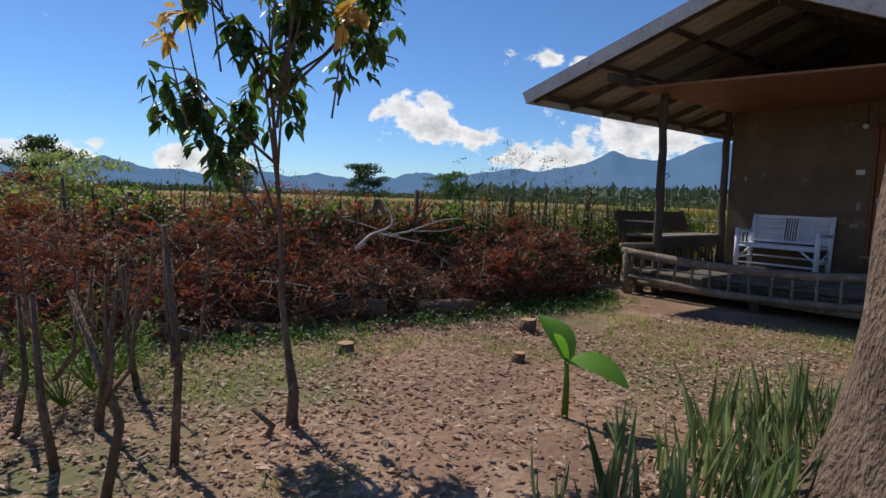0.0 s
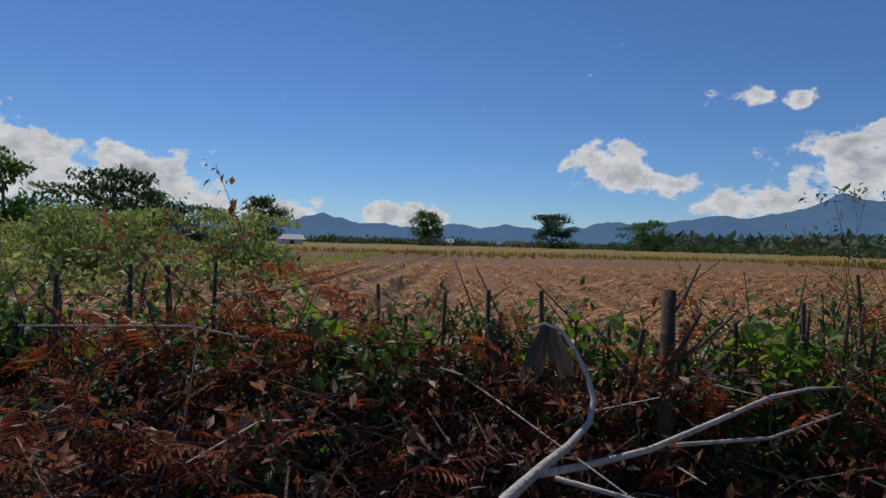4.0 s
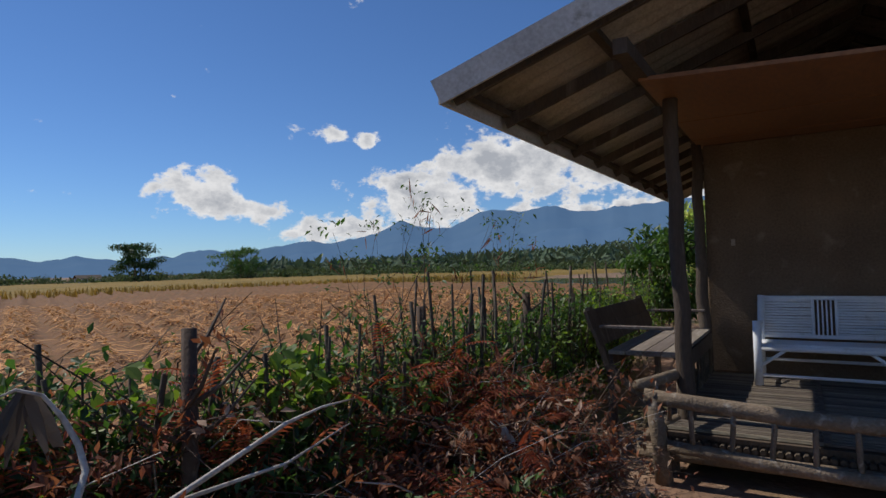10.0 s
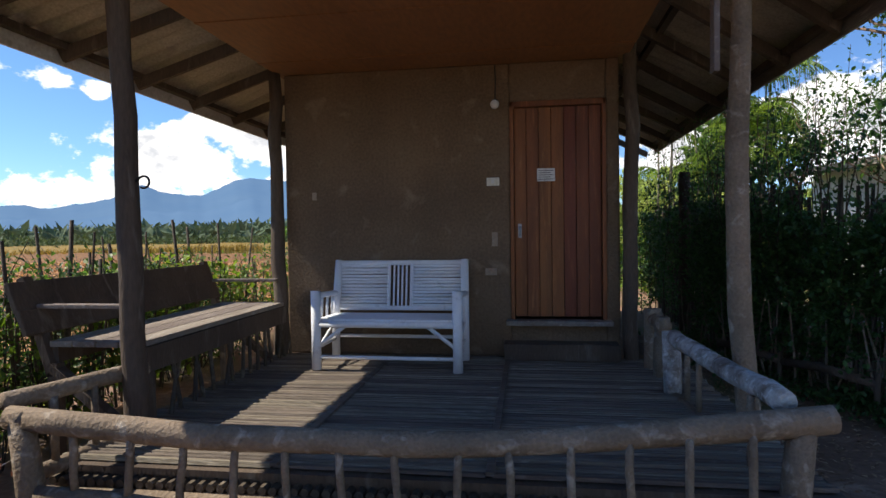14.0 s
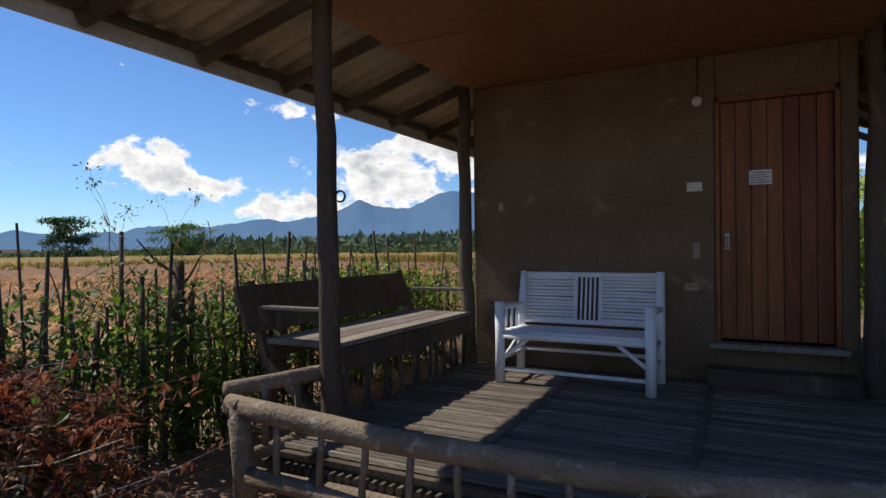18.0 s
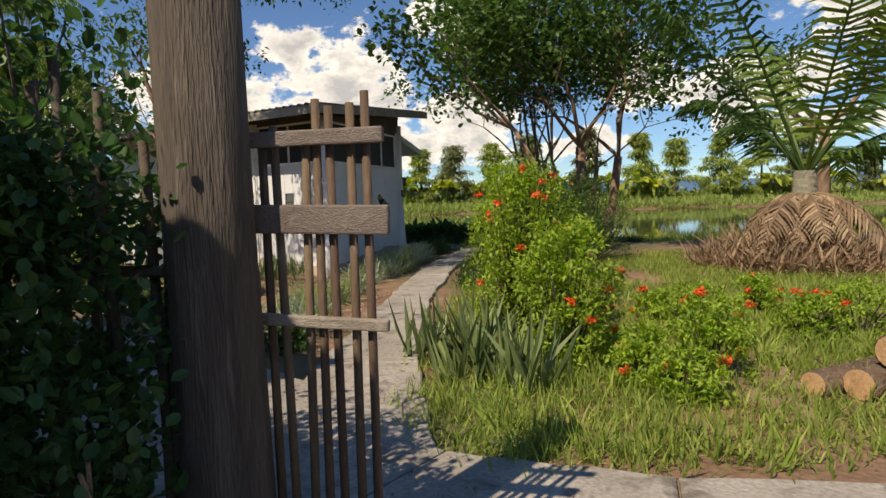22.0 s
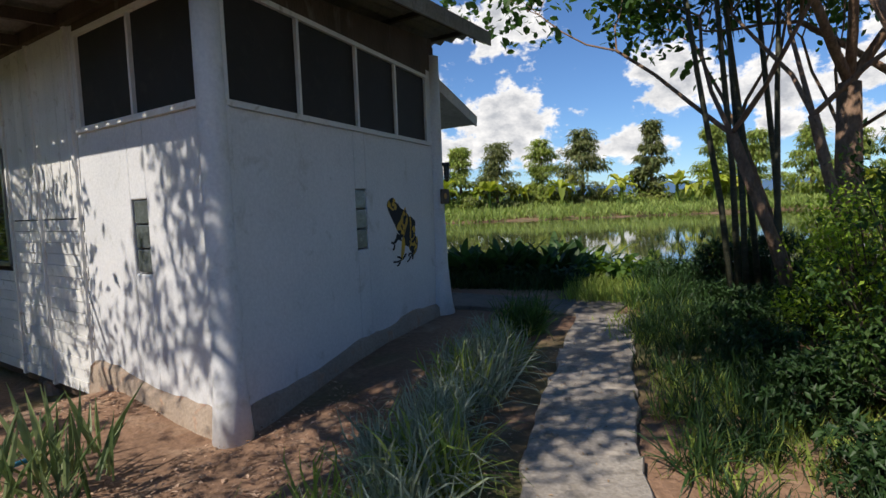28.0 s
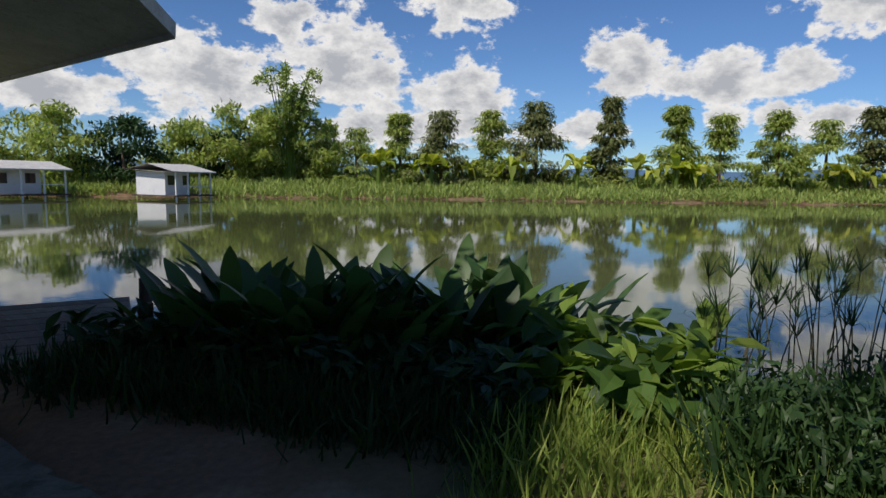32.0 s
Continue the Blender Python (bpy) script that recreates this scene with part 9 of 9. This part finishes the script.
        if y > 0.72 * x - 5.6 or y < -0.5 and x < 6.95 - 0.86 * (y + 0.9) or noise.noise((x * 0.45, y * 0.45, 3.0)) < -0.12 and x > 9.5:
            continue
        tuft(g, nr, (x, y, ground_z(x, y) - 0.005), 9, rng.uniform(0.06, 0.19), 0.09, BLADE, 1.4, 0.9)
    for _ in range(2000):
        x, y = rng.uniform(7.2, 12.5), rng.uniform(-5, -0.3)
        if x > 6.95 - 0.86 * (y + 0.9) and noise.noise((x * 0.8, y * 0.8, 9.0)) > -0.25:
            tuft(g, nr, (x, y, ground_z(x, y) - 0.005), 10, rng.uniform(0.1, 0.24), 0.09, BLADE, 1.3, 0.8)
    solid("lawn_grass", g, L_GRASS, "patchy short grass in the sunny garden", "grass", kind="stuff")
    # fallen leaves on the paths
    g = Geo()
    q = nr.uniform(0, 1, 900)
    x = np.interp(q, [0, 0.12, 0.35, 0.65, 0.85, 1], [6.75, 8.0, 10.5, 13.3, 15.2, 16.6])
    y = np.interp(q, [0, 0.12, 0.35, 0.65, 0.85, 1], [-0.5, 0.75, 2.75, 4.75, 5.95, 6.85])
    off = nr.normal(0, 0.3, 900)
    add_leaves(g, nr, np.stack([x + off * 0.55, y - off * 0.83, nr.uniform(0.05, 0.055, 900)], -1), 0.022, LEAF, 0.05, 0.6)
    x, y = nr.uniform(6.0, 7.2, 500), nr.uniform(-2.5, 3.0, 500)
    add_leaves(g, nr, np.stack([x, y, nr.uniform(0.056, 0.062, 500)], -1), 0.025, LEAF, 0.05, 0.6)
    solid("fallen_leaves", g, L_DEAD, "brown fallen leaves scattered on the concrete paths", "leaf litter", kind="stuff")
    pp = thing("hose", "short blue plastic pipe lying on the earth", "pipe")
    part("pipe", Geo().tube([(10.75, 6.9, 0.03), (11.0, 7.05, 0.03), (11.2, 7.1, 0.03)], 0.016, 8), BLUEPIPE, pp, smooth=True)


L_SHRUB = leaf_mat("fresh_shrub_leaves", (0.18, 0.3, 0.03), (0.37, 0.47, 0.07), 0.45, 0.5)
RINGSTONE = mat("stained_cement_ring", (0.27, 0.2, 0.15), (0.17, 0.125, 0.09), (0.34, 0.26, 0.2), scale=3, fine=50, rough=0.95, bump=0.4, space="World", spots=0.7)
BLUEPIPE = plain("blue_plastic", (0.03, 0.3, 0.5), 0.4)
THIN = ([(-0.018, 0, 0), (0.018, 0, 0), (-0.016, 0.16, 0.5), (0.016, 0.16, 0.5), (-0.01, 0.42, 0.78), (0.01, 0.42, 0.78), (0.0, 0.75, 0.8)], [(0, 1, 3, 2), (2, 3, 5, 4), (4, 5, 6)])


def pond_edge():
    rng, nr = random.Random(151), np.random.default_rng(151)
    # broad lance-leaved water plants
    for i in range(125):
        q = rng.random()
        x, y = lerp(lerp((18.2, 10.5), (18.7, 9.3), min(1, q * 1.7)), (20.0, 8.6), max(0, (q - 0.55) / 0.45))
        x, y = x + rng.uniform(0, 0.7), y + rng.uniform(-0.1, 0.6)
        z0 = -0.36
        t = thing("water_plant", "broad lance-leaved plant on tall stalks at the water's edge", "plant", "water plants at the pond edge", at=(x, y, z0))
        for j in range(rng.randint(4, 6)):
            a = rng.uniform(0, 6.28)
            h = rng.uniform(0.12, 0.5) if j else rng.uniform(0.35, 0.62)
            tip = Vector((math.cos(a) * rng.uniform(0.05, 0.3), math.sin(a) * rng.uniform(0.05, 0.3), h))
            part("stalk", Geo().tube([(0, 0, -0.2), tip * 0.5, tip], [0.009, 0.007, 0.005], 5, cap=False), L_WATER, t)
            d = Vector((math.cos(a), math.sin(a), 0))
            s = Vector((-d.y, d.x, 0))
            L0, w, up = rng.uniform(0.3, 0.46), rng.uniform(0.07, 0.115), rng.uniform(0.5, 2.1)
            vs = []
            for k in range(6):
                v = k / 5
                p = tip + d * L0 * v + UP * L0 * (up * v - 0.6 * v * v)
                ww = w * math.sin(math.pi * (0.06 + 0.93 * v)) ** 0.7 * (1.15 - 0.5 * v)
                vs += [tuple(p - s * ww + UP * ww * 0.3), tuple(p), tuple(p + s * ww + UP * ww * 0.3)]
            part("leaf", Geo().add(vs, [(k * 3 + m, k * 3 + m + 1, k * 3 + m + 4, k * 3 + m + 3) for k in range(5) for m in range(2)]), L_WATER, t, smooth=True)
    # shaded low growth between the path and the water plants
    g = Geo()
    for _ in range(900):
        q = rng.random()
        x, y = lerp((17.4, 10.6), (18.6, 8.0), q)
        x, y = x + rng.uniform(-0.15, 1.0), y + rng.uniform(-0.3, 0.5)
        if y < 7.95 + 0.57 * (x - 18.5):
            continue
        tuft(g, nr, (x, y, ground_z(x, y) - 0.01), 14, rng.uniform(0.12, 0.3), 0.1, BLADE, 1.3, 0.7)
        add_leaves(g, nr, in_ball(nr, 5, (x + 0.4, y + 0.2, ground_z(x, y) + rng.uniform(0.02, 0.25)), (0.15, 0.15, 0.08), 0.1), 0.14, BIGLEAF, 1.1)
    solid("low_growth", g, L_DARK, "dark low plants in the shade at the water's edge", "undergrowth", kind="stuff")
    # bright low plants in the sun
    for i in range(46):
        x, y = rng.uniform(19.2, 20.3), rng.uniform(7.6, 8.5)
        t = thing("broad_leaf_plant", "low plant with broad bright green leaves by the water", "plant", "bright plants by the water", at=(x, y, -0.2))
        g = Geo()
        add_leaves(g, nr, in_ball(nr, 12, (0, 0, 0.32), (0.14, 0.14, 0.24), 0.2), 0.28, BIGLEAF, 0.9)
        part("leaves", g, L_BRIGHT if i % 3 else L_GREEN, t)
    g = Geo()
    for _ in range(1500):
        x, y = rng.uniform(17.4, 21.5), rng.uniform(5.2, 8.2)
        if math.hypot(x - 16.6, y - 6.6) < 1.0 or y > 7.95 + 0.5 * (x - 18.3) or x < 18.3 and y < 6.5 or x > 18.9 and y < 7.15 + 0.3 * (x - 18.9):
            continue
        tuft(g, nr, (x, y, ground_z(x, y) - 0.01), 14, rng.uniform(0.08, 0.3), 0.09, BLADE, 0.8, 0.7)
    for _ in range(900):
        x, y = rng.uniform(23.5, 34), 0
        y = float(np.interp(x, [p[0] for p in SHORE], [p[1] for p in SHORE])) + rng.uniform(-1.6, 0.8)
        tuft(g, nr, (x, y, max(WATER_Z - 0.05, ground_z(x, y))), 12, rng.uniform(0.3, 0.6), 0.15, BLADE, 1.2, 0.5)
    solid("bank_grass", g, L_GRASS, "fresh grass on the near pond bank", "grass", kind="stuff")
    # weeds whose dark leaf colour stands in for the spreading tree's shade
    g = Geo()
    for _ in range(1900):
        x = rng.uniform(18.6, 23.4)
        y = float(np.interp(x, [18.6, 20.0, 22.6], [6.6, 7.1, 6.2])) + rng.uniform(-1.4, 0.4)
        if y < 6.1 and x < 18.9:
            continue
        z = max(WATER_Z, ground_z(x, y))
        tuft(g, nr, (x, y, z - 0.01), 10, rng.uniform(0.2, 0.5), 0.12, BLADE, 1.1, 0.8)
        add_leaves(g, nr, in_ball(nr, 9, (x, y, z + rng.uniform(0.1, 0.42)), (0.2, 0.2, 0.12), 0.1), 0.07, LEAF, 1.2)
    solid("pond_weeds", g, L_DARK, "tangle of weeds and reeds on the bank, coloured dark for shade", "weeds", kind="stuff")
    # papyrus: thin stalks with drooping heads
    for i in range(58):
        x, y = rng.uniform(20.3, 23.2), 0
        y = float(np.interp(x, [20, 23.5], [8.1, 6.2])) + rng.uniform(-0.9, 0.6)
        h = rng.uniform(0.6, 1.1)
        t = thing("papyrus", "dark papyrus stalk with a drooping thready head", "papyrus", "papyrus at the pond edge", at=(x, y, WATER_Z))
        tip = Vector((rng.uniform(-0.25, 0.25), rng.uniform(-0.25, 0.25), h))
        part("stalk", Geo().tube([(0, 0, -0.3), tip * 0.5 + Vector((0.02, 0, 0)), tip], [0.008, 0.006, 0.004], 5, cap=False), DARKSTEM, t)
        g = Geo()
        g.scatter(*THIN, np.array([tip[:]] * 14), turns(nr, 14, 0.9), np.full((14, 3), 0.24))
        tagged(part("head", g, L_DARK, t), kind="stuff")
    # small landing of boards with log posts
    ld = thing("landing", "low weathered board landing at the pond's edge", "landing", at=(17.75, 12.3, 0), turn=-20)
    for i in range(9):
        part("board", Geo().box(-0.75, -1.1 + i * 0.24, -0.06, 0.75, -0.88 + i * 0.24, -0.02), GREYWOOD, ld, bevel=0.006)
    for x, y, h in ((0.8, -1.1, 0.32), (0.85, 0.2, 0.3), (-0.7, -1.2, 0.3)):
        part("log_post", Geo().tube([(x, y, -0.8), (x + 0.02, y, h)], [0.06, 0.055], 9, 0.05, rng), DARKWOOD, ld, smooth=True)
    for x, y, h, dx in ((18.85, 11.55, 0.42, 0.06), (20.1, 11.0, 0.2, -0.03)):
        solid("mooring_post", Geo().tube([(x, y, -0.9), (x + dx * 0.5, y, -0.2), (x + dx, y, h)], [0.055, 0.05, 0.045], 9, 0.06, rng), DARKWOOD, "old dark log post standing in the water", "post", smooth=True)


L_WATER = leaf_mat("dark_water_plant_leaves", (0.045, 0.1, 0.028), (0.1, 0.17, 0.045), 0.3, 0.45, single=True)
gate_and_hedge()
palms()
garden_trees()
garden_plants()
pond_edge()
